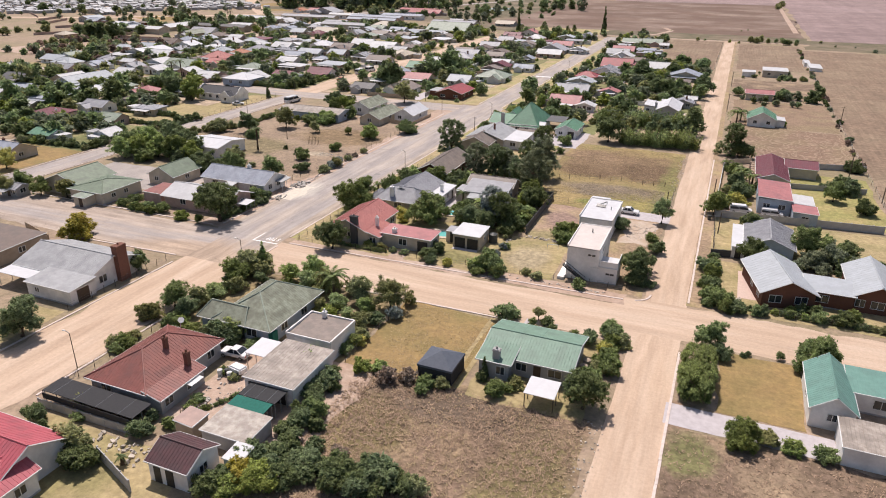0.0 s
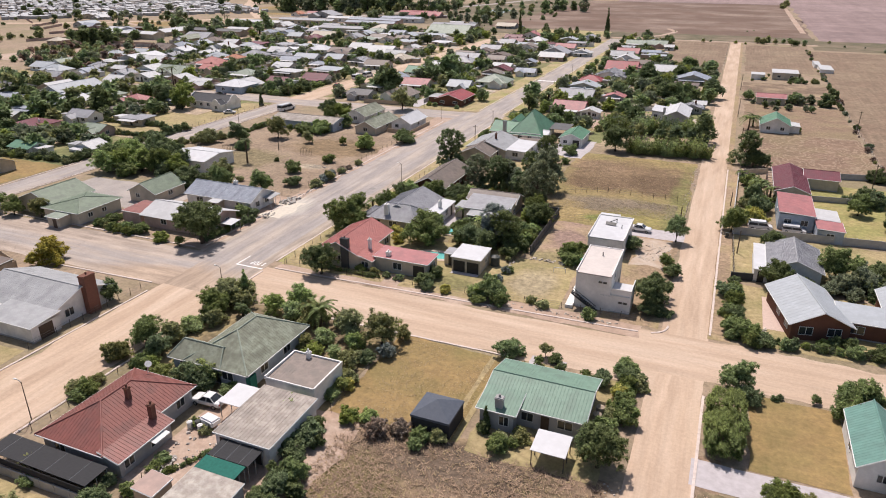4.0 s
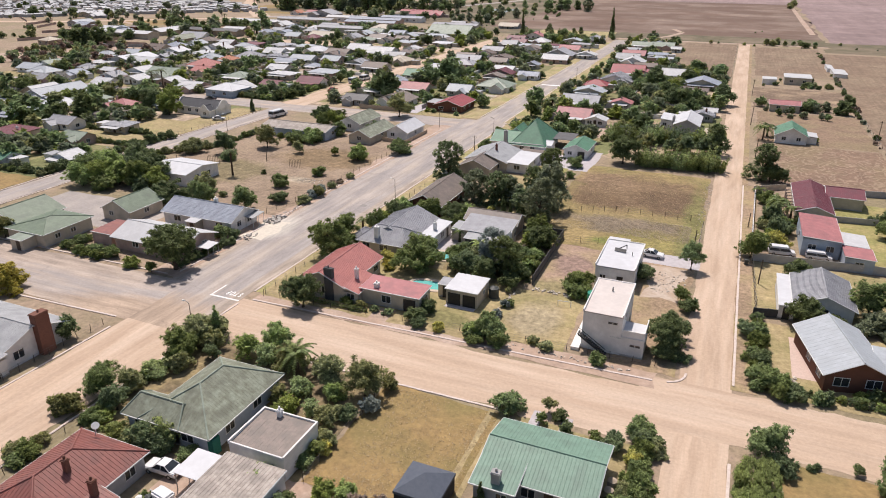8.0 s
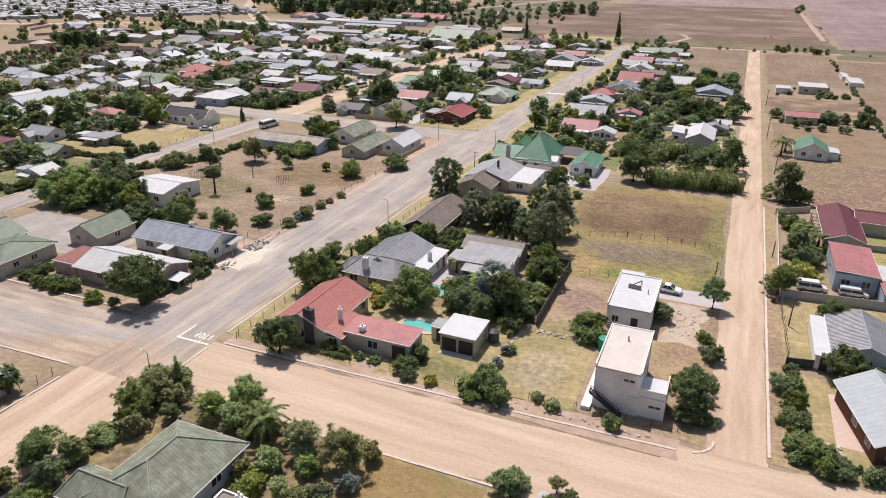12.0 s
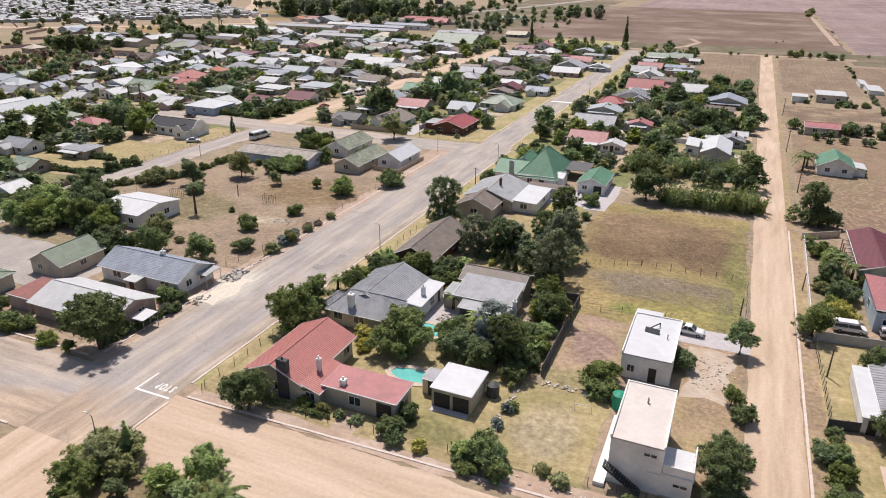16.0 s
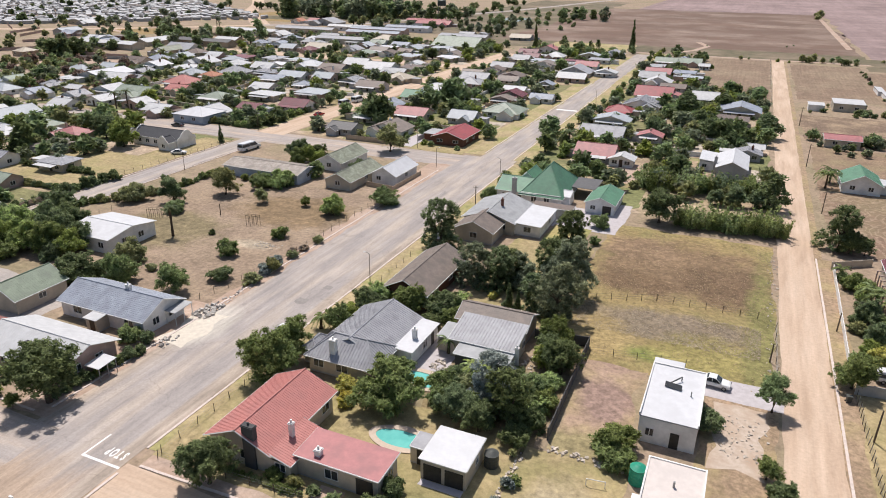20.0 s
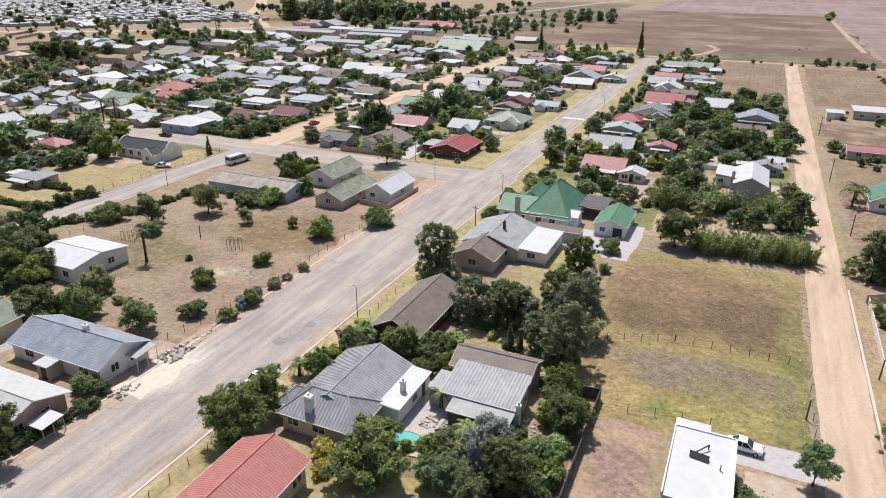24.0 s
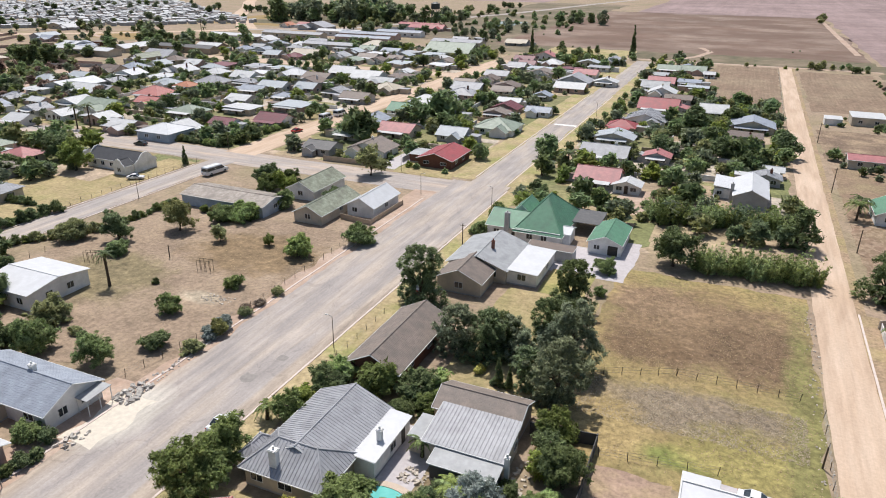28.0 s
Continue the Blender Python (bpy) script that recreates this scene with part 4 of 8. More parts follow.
# white flat-roofed house
r = house("flat-roofed white house with solar heater", -27.2, -20.8, 120.9, 132.6, 3.6, 0.2, "flat", "x", "bright", "white", 0.05, 0.0, False,
          wins=((0, -1.9, 1.0, 1.0, 1.1), (1, -3, 1.0, 1.2, 1.1), (1, 2.5, 1.0, 1.2, 1.1)), doors=((0, 0.9, 1.0, 2.1, M_dark),), fascia=False)
wing(r, -27.2, -23.6, 132.6, 134.4, 3.6, 0.1, "flat", "x", "bright", "white", 0.04)
part("parapet", boxes((-3.3, -3.15, -5.9, 6.0, 3.5, 3.95), (3.15, 3.3, -5.9, 6.0, 3.5, 3.95), (-3.15, 3.15, 5.85, 6.0, 3.5, 3.95)), M_wall["white"], r)
bm = bmesh.new()
slab(bm, [(-1.3, 0.9, 3.85), (0.7, 0.6, 3.85), (0.7, 1.3, 4.2), (-1.3, 1.6, 4.2)], 0.05)
part("solar_panel", bm, M_glass, r, "dark solar panel on the roof")
bm = bmesh.new()
tube(bm, ((-1.2, 1.1, 3.9), (0.5, 3.0, 4.35)), (0.09, 0.09), 6)
tube(bm, ((0.5, 3.0, 3.7), (0.5, 3.0, 4.4)), (0.07, 0.07), 6)
part("water_pipe", bm, M_tankgrey, r)
part("vent_pipe", boxes((1.8, 1.95, 0, 0.15, 3.6, 4.4)), M_steel, r)
# two-storey white building
r = house("two-storey white plastered building with outside stair", -24.9, -19.5, 99.8, 110.6, 5.9, 0.2, "flat", "x", "beige", "white", 0.06, 0.0, False,
          wins=((0, 1.4, 4.5, 1.4, 0.5), (0, 2.0, 2.6, 1.6, 0.18), (1, -2, 4.2, 1.2, 1.0), (1, 3, 1.0, 1.4, 1.2)), fascia=False, name="building", category="building")
part("parapet", boxes((-2.78, -2.62, -5.48, 5.5, 5.8, 6.2), (2.62, 2.78, -5.48, 5.5, 5.8, 6.25), (-2.62, 2.62, 5.3, 5.48, 5.8, 6.2)), M_wall["white"], r)
wing(r, -19.5, -16.4, 99.8, 104.2, 3.0, 0.1, "flat", "x", "bright", "white", 0.04, wins=((0, 0.4, 1.6, 1.5, 0.5),))
part("balcony_wall", boxes((2.8, 5.8, -5.36, -5.22, 3.0, 4.0), (5.66, 5.8, -5.22, -1.0, 3.0, 4.0)), M_wall["white"], r)
bm = bmesh.new()
for k in range(15):
    box(bm, -3.1 + k * 0.27, -2.83 + k * 0.27, -6.5, -5.45, 2.7 - k * 0.185 - 0.09, 2.7 - k * 0.185)
tube(bm, ((-3.0, -6.5, 3.7), (0.9, -6.5, 1.1)), (0.05, 0.05), 5)
tube(bm, ((-3.0, -6.45, 2.6), (0.9, -6.45, 0.0)), (0.12, 0.12), 4)
part("outside_stair", bm, M_net, r, "dark metal outside stair")
part("stair_landing", boxes((-3.9, -2.75, -6.5, 6.0, 0, 0.5)), M_wall["white"], r)
part("roof_vent", boxes((-0.1, 0.1, 1.8, 2.0, 6.0, 6.7)), M_steel, r)

# green-roofed house on the dirt cross street
r = house("sea-green ribbed-roof bungalow with grey chimney", -28.4, -16.9, 67.6, 76.4, 2.75, 1.1, "gable", "x", "seagreen", "grey", 0.45, 0.4, False,
          wins=((0, -0.6, 0.9, 1.5, 1.2), (0, 3.8, 0.9, 1.8, 1.2), (1, 0, 0.9, 1.5, 1.2), (3, 0, 0.9, 1.5, 1.2)), doors=((0, 1.5, 0.95, 2.05, M_door),))
wing(r, -28.4, -24.4, 65.8, 69.5, 2.75, 0.55, "flat", "x", "seagreen", "grey", 0.4, 0.4, False, wins=((0, 0.9, 0.8, 1.2, 1.3),))
chimney(r, -3.6, -5.6, 0, 4.2, 0.9, 0.7, M_wall["grey"])
canopy("small white sheet-roofed carport under the trees", -21.2, -17.4, 61.4, 65.0, 2.3, M_roof["bright"], M_post)
# tent
t = thing("gazebo_tent", "dark square gazebo tent with pyramid roof on grass", "gazebo", -33.0, 64.2)
bm = bmesh.new()
top = bm.verts.new((0, 0, 3.5))
low = [bm.verts.new(p) for p in ((-2.4, -2.4, 2.3), (2.4, -2.4, 2.3), (2.4, 2.4, 2.3), (-2.4, 2.4, 2.3))]
hem = [bm.verts.new((v.co.x, v.co.y, 2.0)) for v in low]
for i in range(4):
    bm.faces.new((low[i], low[(i + 1) % 4], top))
    bm.faces.new((hem[i], hem[(i + 1) % 4], low[(i + 1) % 4], low[i]))
part("canopy", bm, M_tentcloth, t)
for nm, rr in (("front_cloth", (-2.3, 2.3, -2.32, -2.27, 0.05, 2.1)), ("side_cloth", (2.27, 2.32, -2.3, 2.3, 0.05, 2.1)), ("side_cloth", (-2.32, -2.27, -2.3, 2.3, 0.05, 2.1))):
    part(nm, boxes(rr), M_net, t)
for sx in (-1, 1):
    for sy in (-1, 1):
        bm = bmesh.new()
        tube(bm, ((sx * 2.25, sy * 2.25, 0), (sx * 2.25, sy * 2.25, 2.3)), (0.04, 0.04), 6)
        part("leg", bm, M_steel, t)
# green hipped house
r = house("moss-green hipped-roof house among garden trees", -66.4, -57.4, 61.0, 74.0, 2.9, 2.6, "hip", "y", "mossgreen", "blue", 0.5, 0.42, False,
          wins=((0, -3, 0.9, 1.5, 1.2), (0, 1.5, 0.9, 1.8, 1.3), (1, -3, 0.9, 1.6, 1.3), (1, 2, 0.9, 1.6, 1.3)), cap="palegreen")
wing(r, -69.0, -61.6, 61.0, 64.8, 2.9, 1.35, "steephip", "x", "mossgreen", "blue", 0.5, 0.42, False, wins=((0, -2.0, 0.9, 1.4, 1.2), (0, 0.6, 0.9, 1.4, 1.2)), cap="palegreen")
part("water_heater", boxes((4.4, 5.1, -6.6, -5.4, 0.0, 2.2)), M_greennet, r, "green shade cloth over a side porch")
# red tiled hipped house
r = house("dark red ribbed hipped house with two chimneys", -70.7, -61.9, 43.1, 56.2, 2.85, 2.2, "hip", "y", "tile_red", "grey", 0.5, 0.42, False,
          wins=((1, 4.6, 0.9, 1.4, 1.2), (0, -2, 0.9, 1.6, 1.2), (3, 0, 0.9, 1.6, 1.2)))
wing(r, -61.9, -59.8, 43.1, 50.4, 2.2, 0.75, "flat", "y", "tile_red", "grey", 0.35, 0.42, False, wins=((1, -2.4, 0.7, 1.4, 1.1), (1, 1.4, 0.7, 1.6, 1.1)))
chimney(r, 1.5, 0.2, 4.0, 5.8, 0.5, 0.5)
chimney(r, 4.9, 0.0, 2.6, 4.6, 0.6, 0.6)
bm = bmesh.new()
slab(bm, [(6.4, -2.6, 2.0), (7.6, -2.6, 1.85), (7.6, -0.4, 1.85), (6.4, -0.4, 2.0)], 0.05)
part("awning", bm, M_trim, r)
bm = bmesh.new()
tube(bm, ((-2.3, 6.6, 2.6), (-1.9, 6.6, 4.3)), (0.05, 0.05), 6)
tube(bm, ((-1.8, 6.5, 4.2), (-1.74, 6.45, 4.28), (-1.68, 6.4, 4.36)), (0.08, 0.28, 0.42), 14)
part("satellite_dish", bm, M_trim, r, "white satellite dish on a short mast")
canopy("long black shade-net carport", -74.4, -60.3, 39.3, 42.2, 2.05, M_net, M_steel, 0.1, rib=3.4)
net = thing("shade_net", "black shade net hung low along the carport", "shade net", -67.3, 39.0)
part("net", boxes((-6.8, 6.8, -0.02, 0.02, 1.1, 1.9)), M_net, net)
# flat outbuildings
r = house("flat parapet-roofed brown outbuilding", -54.4, -47.4, 60.8, 67.2, 2.9, 0.15, "flat", "x", "taupe", "white", 0.05, 0.45, False, wins=((0, -2, 1, 1.0, 0.8),), name="outbuilding", category="outbuilding", fascia=False)
part("parapet", boxes((-3.58, -3.38, -3.26, 3.26, 2.8, 3.25), (3.38, 3.58, -3.26, 3.26, 2.8, 3.25), (-3.38, 3.38, 3.08, 3.26, 2.8, 3.25), (-3.38, 3.38, -3.26, -3.1, 2.8, 3.1)), M_wall["white"], r)
chimney(r, -1.0, 2.6, 2.9, 4.0, 0.5, 0.5, M_wall["white"])
r = house("flat-roofed lichen-stained garage with white walls", -53.4, -46.4, 50.4, 59.4, 2.75, 0.2, "flat", "x", "asbestos", "white", 0.2, 0.45, False, doors=((0, -1.8, 2.3, 2.1, M_dark), (0, 1.2, 2.3, 2.1, M_dark)), name="garage", category="garage")
canopy("white sheet-roofed carport beside the garage", -57.2, -53.7, 55.4, 59.2, 2.5, M_roof["bright"], M_steel)
canopy("black and green shade-net shelter", -52.2, -47.0, 47.6, 50.2, 2.3, M_net, M_steel, 0.1, rib=1.6)
canopy("green shade-net shelter on posts", -52.2, -47.2, 45.6, 47.5, 2.2, M_greennet, M_steel, 0.1)
house("corrugated shed with patched pale roof", -52.0, -46.0, 40.9, 45.4, 2.0, 0.15, "flat", "x", "patched", "grey", 0.15, 0.35, False, name="shed", category="shed")
house("small shed with pinkish flat roof", -55.6, -53.2, 40.8, 43.4, 2.0, 0.25, "flat", "y", "dustypink", "tan", 0.12, name="shed", category="shed")
house("white outbuilding with dark maroon corrugated roof", -53.0, -48.0, 34.2, 38.8, 2.7, 1.1, "gable", "x", "darkmaroon", "white", 0.25, 0.4, False, wins=((1, 0, 1, 1.2, 1.0),), doors=((0, 0.2, 1.0, 2.0, M_dark), (0, -1.4, 0.9, 2.0, M_dark)), name="outbuilding", category="outbuilding")
house("small white-roofed lean-to shed", -46.6, -44.6, 38.0, 40.4, 2.1, 0.2, "flat", "x", "bright", "white", 0.1, name="shed", category="shed")
canopy("dark shade-net shelter among bushes", -39.8, -36.8, 30.6, 33.2, 2.2, M_net, M_post, 0.1, name="shelter")
r = house("pink-red roofed house with white walls", -76, -63.4, 25.0, 33.2, 3.0, 2.0, "gable", "x", "pinkred", "white", 0.5, 0.45, False, wins=((1, 0, 1, 1.4, 1.2), (0, 3, 1, 1.4, 1.2)))
wing(r, -67.5, -62.0, 20.0, 28.6, 2.9, 1.3, "gable", "y", "pinkred", "white", 0.4, 0.45, False, wins=((1, -1, 1, 1.3, 1.1), (1, 2.4, 1, 1.3, 1.1)))

# east side of the dirt road
r = house("teal-roofed white gabled house", 10.5, 15.1, 71.2, 81.2, 2.9, 1.7, "gable", "y", "teal", "white", 0.3, 0.45, False, wins=((3, 0, 1, 1.3, 1.1), (0, 0, 1.2, 1.1, 1.0)))
wing(r, 15.1, 26, 76.4, 81.4, 2.8, 0.5, "flat", "x", "teal", "white", 0.3, 0.45, False, wins=((0, -2, 0.9, 1.8, 1.3), (0, 2, 0.9, 1.8, 1.3)))
house("white garage with ribbed brown-grey flat roof", 13.3, 22, 65.0, 70.2, 2.5, 0.3, "flat", "x", "asbestos", "white", 0.2, 0.42, False, name="garage", category="garage")
house("brick house with pale grey gabled roof and terrace", 4.3, 12.1, 102.2, 114.4, 2.9, 1.9, "gable", "y", "paleblue", "brick", 0.5, 0.8, False, rz=13,
      wins=((0, -1.9, 0.9, 1.9, 1.3), (0, 1.9, 0.9, 1.9, 1.3), (3, 0, 0.9, 1.5, 1.3), (3, 4, 0.9, 1.5, 1.3)))
r = house("brick house wing with pale grey gabled roof", 18.8, 25.6, 105.6, 118, 2.9, 1.9, "gable", "y", "paleblue", "brick", 0.5, 0.8, False, wins=((0, 0, 0.9, 1.9, 1.3), (0, -2.4, 0.9, 1.4, 1.3)))
wing(r, 12.2, 18.8, 105.0, 110.4, 2.75, 0.3, "flat", "x", "paleblue", "brick", 0.3, 0.8, False, wins=((0, -1, 0.9, 1.9, 1.3),))
r = house("grey-roofed bungalow with white lean-to", 3.2, 11.2, 121.5, 132.4, 2.8, 1.6, "gable", "y", "grey", "white", 0.4, 0.4, False, wins=((0, 0, 1, 1.4, 1.2), (3, 2, 1, 1.4, 1.2)))
wing(r, 1.0, 3.2, 120.2, 132.0, 2.4, 0.15, "flat", "x", "bright", "white", 0.1, 0.0, False, doors=((0, 0, 1.0, 2.0, M_dark),))
r = house("pale blue house with red flat roof", 5.6, 12.0, 148.8, 162.4, 3.5, 0.3, "flat", "y", "pink", "blue", 0.2, 0.5, False, wins=((0, -1.5, 1.2, 1.4, 1.2), (0, 1.5, 1.2, 1.4, 1.2), (3, 0, 1.2, 1.4, 1.2)))
wing(r, 12.0, 16.4, 149.4, 156, 2.8, 0.2, "flat", "y", "white", "blue", 0.15)
wing(r, 12.2, 16.8, 143.8, 149.2, 2.7, 0.15, "flat", "y", "pink", "blue", 0.15, wins=((0, 0, 1, 1.4, 1),))
r = house("maroon-roofed house behind garden shrubs", 5.6, 12.2, 167.0, 187.0, 2.9, 1.2, "gable", "y", "maroon", "cream", 0.4, 0.45, False, wins=((0, 0, 1, 1.4, 1.2), (3, 3, 1, 1.4, 1.2)))
for k in range(7):
    part("pergola_post", boxes((-4.95, -4.75, -8.6 + k * 2.2, -8.4 + k * 2.2, 0, 2.6)), M_wall["pink"], r)
    part("pergola_beam", boxes((-5.0, -3.3, -8.6 + k * 2.2, -8.42 + k * 2.2, 2.6, 2.75)), M_wall["pink"], r)
wing(r, 12.2, 19.4, 180, 188.4, 2.8, 1.0, "gable", "x", "maroon", "cream", 0.3, 0.45)
r = house("small white house with green gabled roof", 3.4, 11.8, 239.4, 250, 2.7, 2.2, "gable", "y", "green", "white", 0.4, 0.45, False, wins=((0, -2, 1, 1.2, 1.1), (0, 2, 1, 1.2, 1.1)))
wing(r, 11.8, 14.6, 241, 247, 2.3, 0.3, "flat", "y", "white", "white", 0.1)
house("low cream house with red roof", 2.6, 12.4, 289.6, 297, 2.7, 0.9, "gable", "x", "pink", "cream", 0.4, 0.5, False, wins=((0, -2, 1, 1.4, 1.1), (0, 2, 1, 1.4, 1.1)))
house("flat-roofed cream plastered house", 9.6, 20.4, 355, 366, 3.2, 0.2, "flat", "x", "white", "cream", 0.1, 0, False, wins=((0, -2.6, 1, 1.4, 1.1), (0, 2.6, 1, 1.4, 1.1)))
house("small flat-roofed white outhouse", 0.8, 6.4, 352, 358, 2.4, 0.2, "flat", "x", "white", "white", 0.1, name="shed", category="shed")
house("small white shed at the field edge", 30.4, 33.2, 403, 418, 1.7, 0.2, "flat", "y", "white", "white", 0.1, name="shed", category="shed")
house("low white-roofed shed at the field edge", 31.6, 37.4, 385, 402, 1.7, 0.2, "flat", "y", "white", "white", 0.1, name="shed", category="shed")

# west of the tarred street
r = house("grey-roofed house with brown chimney", -109.0, -93.2, 62.8, 73.6, 2.8, 1.9, "gable", "x", "silver", "white", 0.45, 0.33, True, wins=((0, 2, 0.9, 1.6, 1.2), (1, -2.5, 0.9, 1.6, 1.3), (1, 2, 0.9, 1.4, 1.2)))
wing(r, -101.8, -92.4, 58.8, 63.4, 2.55, 0.5, "flat", "x", "silver", "white", 0.25, 0.33, False, wins=((0, -2.5, 1, 1.0, 0.9),), doors=((1, 0, 2.2, 2.1, M_door),))
chimney(r, 8.3, 1.2, 0, 6.2, 1.2, 2.0)
canopy("bright white sheet-roofed carport", -109.6, -102.6, 59.6, 64.0, 2.6, M_roof["bright"], M_steel)
house("low flat-roofed house behind a wall", -128, -116, 64, 74, 2.7, 0.2, "flat", "x", "brown", "tan", 0.2, wins=((1, 0, 1, 1.4, 1.1),))
r = house("green-roofed house with dark green gable", -145.0, -134.6, 97.4, 107.8, 2.8, 2.0, "gable", "y", "oldgreen", "cream", 0.4, 0.5, False, wins=((0, 0, 1, 1.4, 1.2),))
wing(r, -134.8, -125.2, 95.4, 106.2, 2.8, 1.0, "hip", "y", "oldgreen", "cream", 0.4, 0.5, False, wins=((1, -2.5, 1, 1.2, 1.0), (1, 1, 1, 1.2, 1.0), (0, 0, 1, 1.2, 1.0)))
wing(r, -130.6, -127.4, 92.6, 95.4, 2.3, 0.2, "flat", "x", "palegreen", "cream", 0.3, doors=((0, 0.4, 1.0, 2.0, M_door),))
house("small cream cottage with green gabled roof", -128.0, -120.6, 111.6, 120.6, 2.6, 1.9, "gable", "y", "oldgreen", "cream", 0.35, 0.45, False, wins=((0, -1.4, 1, 1.2, 1.0), (1, 0, 1, 1.4, 1.0)))
r = house("long blue-grey tiled house with white walls", -114.6, -97.6, 114.8, 122.8, 2.75, 1.8, "gable", "x", "blue", "white", 0.45, 0.0, True,
          wins=((0, -5, 0.9, 1.8, 1.2), (0, 0, 0.9, 1.6, 1.2), (0, 5.6, 0.9, 1.8, 1.2), (1, -1.6, 0.9, 1.3, 1.2), (1, 1.6, 0.9, 1.3, 1.2)))
wing(r, -106.8, -104.6, 112.6, 114.8, 2.3, 0.2, "flat", "x", "white", "cream", 0.2, doors=((0, 0.2, 1.0, 2.0, M_door),))
chimney(r, 1.6, 0.4, 3.6, 5.3, 0.7, 0.6, M_wall["white"])
canopy("white porch roof on square pillars", -97.6, -95.5, 119.0, 122.8, 2.5, M_roof["silver"], M_trim, name="porch")
r = house("white low-pitched sheet roof house with brown gable", -113.0, -97.0, 100.6, 109.2, 2.75, 1.5, "gable", "x", "white", "pink", 0.6, 0.5, False,
          wins=((1, -2, 1, 1.3, 1.1), (1, 1.5, 1, 1.3, 1.1), (0, -3, 1, 1.5, 1.2)))
chimney(r, 1.6, -3.4, 0, 4.7, 1.6, 0.8, M_wall["dark"])
canopy("small white awning roof beside the hedge", -96.2, -93.6, 103.4, 106.4, 2.2, M_roof["bright"], M_steel, name="awning")
house("small garage with red-brown roof", -119.2, -114.4, 101, 107.2, 2.4, 0.2, "flat", "x", "tile_red", "pink", 0.15, name="garage", category="garage")
house("long white-roofed hall in the open park", -138.4, -127.0, 135.0, 146.4, 3.1, 0.9, "gable", "x", "bright", "white", 0.3, 0.6, False, wins=((1, -2, 1, 1.4, 1.2), (1, 2, 1, 1.4, 1.2), (0, 0, 1, 1.4, 1.2), (0, 3.6, 1, 1.4, 1.2)), name="hall", category="hall")
house("cottage with olive-green gabled roof", -124.4, -117.0, 201, 215, 2.6, 1.9, "gable", "y", "mossgreen", "white", 0.35, 0.45, False, wins=((0, 0, 1, 1.4, 1.2),))
r = house("cottage with moss-green gabled roof", -113.4, -106.4, 188, 204, 2.4, 1.7, "gable", "y", "mossgreen", "cream", 0.35, 0.45, False, wins=((0, 0, 1, 1.4, 1.2), (1, 0, 1, 1.4, 1.2)))
house("white-roofed cottage near the junction", -105.0, -98.4, 196.4, 208.6, 2.7, 1.8, "gable", "y", "bright", "white", 0.4, 0.45, False, wins=((0, -1.4, 1, 1.3, 1.1), (1, 0, 1, 1.3, 1.1)))
house("long low building with weathered brown roof", -143.4, -120.6, 186.4, 195.6, 2.7, 1.0, "gable", "x", "asbestos", "blue", 0.3, 0.6, False, wins=((1, 0, 1, 1.4, 1.1),))

# ---- further houses of the town ----


def town_house(kind, roof, x, y, w):
    """A house seen from afar: proportions follow its width."""
    rng = random.Random(int(x * 31 + y * 17))
    d = w * rng.uniform(0.66, 0.9)
    far = y > 330
    wall = rng.choice(("white", "white", "cream", "white", "grey", "cream", "pink"))
    axis = "x" if rng.random() < 0.6 else "y"
    rise = {"gable": min(w, d) * rng.uniform(0.17, 0.25), "hip": min(w, d) * 0.23, "flat": 0.25}[kind]
    wins = ((0, -w * 0.27, 0.75, 1.5, 1.1), (0, w * 0.27, 0.75, 1.5, 1.1), (1, 0, 0.75, 1.4, 1.1))
    r = house(f"{ROOF_WORDS[roof]} {kind} roof house with {wall_word(wall)} walls", x - w / 2, x + w / 2, y - d / 2, y + d / 2, rng.uniform(2.15, 2.4), rise, kind, axis, roof, wall, 0.55,
              0.0 if far else 0.9, False, wins=wins[:2] if far else wins, doors=((0, 0, 0.95, 2.05, M_door),), group="town houses", fascia=False)
    form = rng.random()
    k = rng.choice((-1, 1))
    if form < 0.55 and w > 7:
        wing(r, x + k * w * 0.2 - w * 0.2, x + k * w * 0.2 + w * 0.2, y - d / 2 - w * 0.25, y - d / 2 + 0.5, 2.1, rise * 0.65, "gable" if kind != "flat" else "flat", "y", roof, wall, 0.4, plinth=False)
    elif form < 0.85:
        bm = bmesh.new()
        slab(bm, [(-w * 0.42, -d / 2 - 2.4, 1.9), (w * 0.36, -d / 2 - 2.4, 1.9), (w * 0.36, -d / 2 + 0.1, 2.15), (-w * 0.42, -d / 2 + 0.1, 2.15)], 0.06)
        part("verandah_roof", bm, M_roof[rng.choice((roof, "white", "silver"))], r)
    if rng.random() < 0.45:
        bm = boxes((k * w * 0.75 - 1.9, k * w * 0.75 + 1.9, -1.6, 1.8, 0, 2.1))
        part("shed_wall", bm, M_wall[wall], r)
        bm = boxes((k * w * 0.75 - 2.1, k * w * 0.75 + 2.1, -1.8, 2.0, 2.1, 2.2))
        part("shed_roof", bm, M_roof[rng.choice(("white", "silver", "brown", "grey"))], r)
    if rng.random() < 0.4:
        chimney(r, rng.uniform(-w, w) * 0.3, 0.3, 2.6, 2.9 + rise, 0.6, 0.5, M_wall[rng.choice(("white", "brick", "cream"))])
    return r


ROOF_WORDS = {"white": "white", "grey": "grey", "blue": "blue-grey", "darkgrey": "dark grey", "black": "black", "green": "green", "palegreen": "pale green",
              "red": "bright red", "salmon": "salmon", "pink": "pinkish red", "maroon": "maroon", "brown": "brown", "orange": "orange", "cream": "cream", "silver": "silver-grey", "paleblue": "pale blue-grey", "bright": "bright white", "taupe": "taupe"}


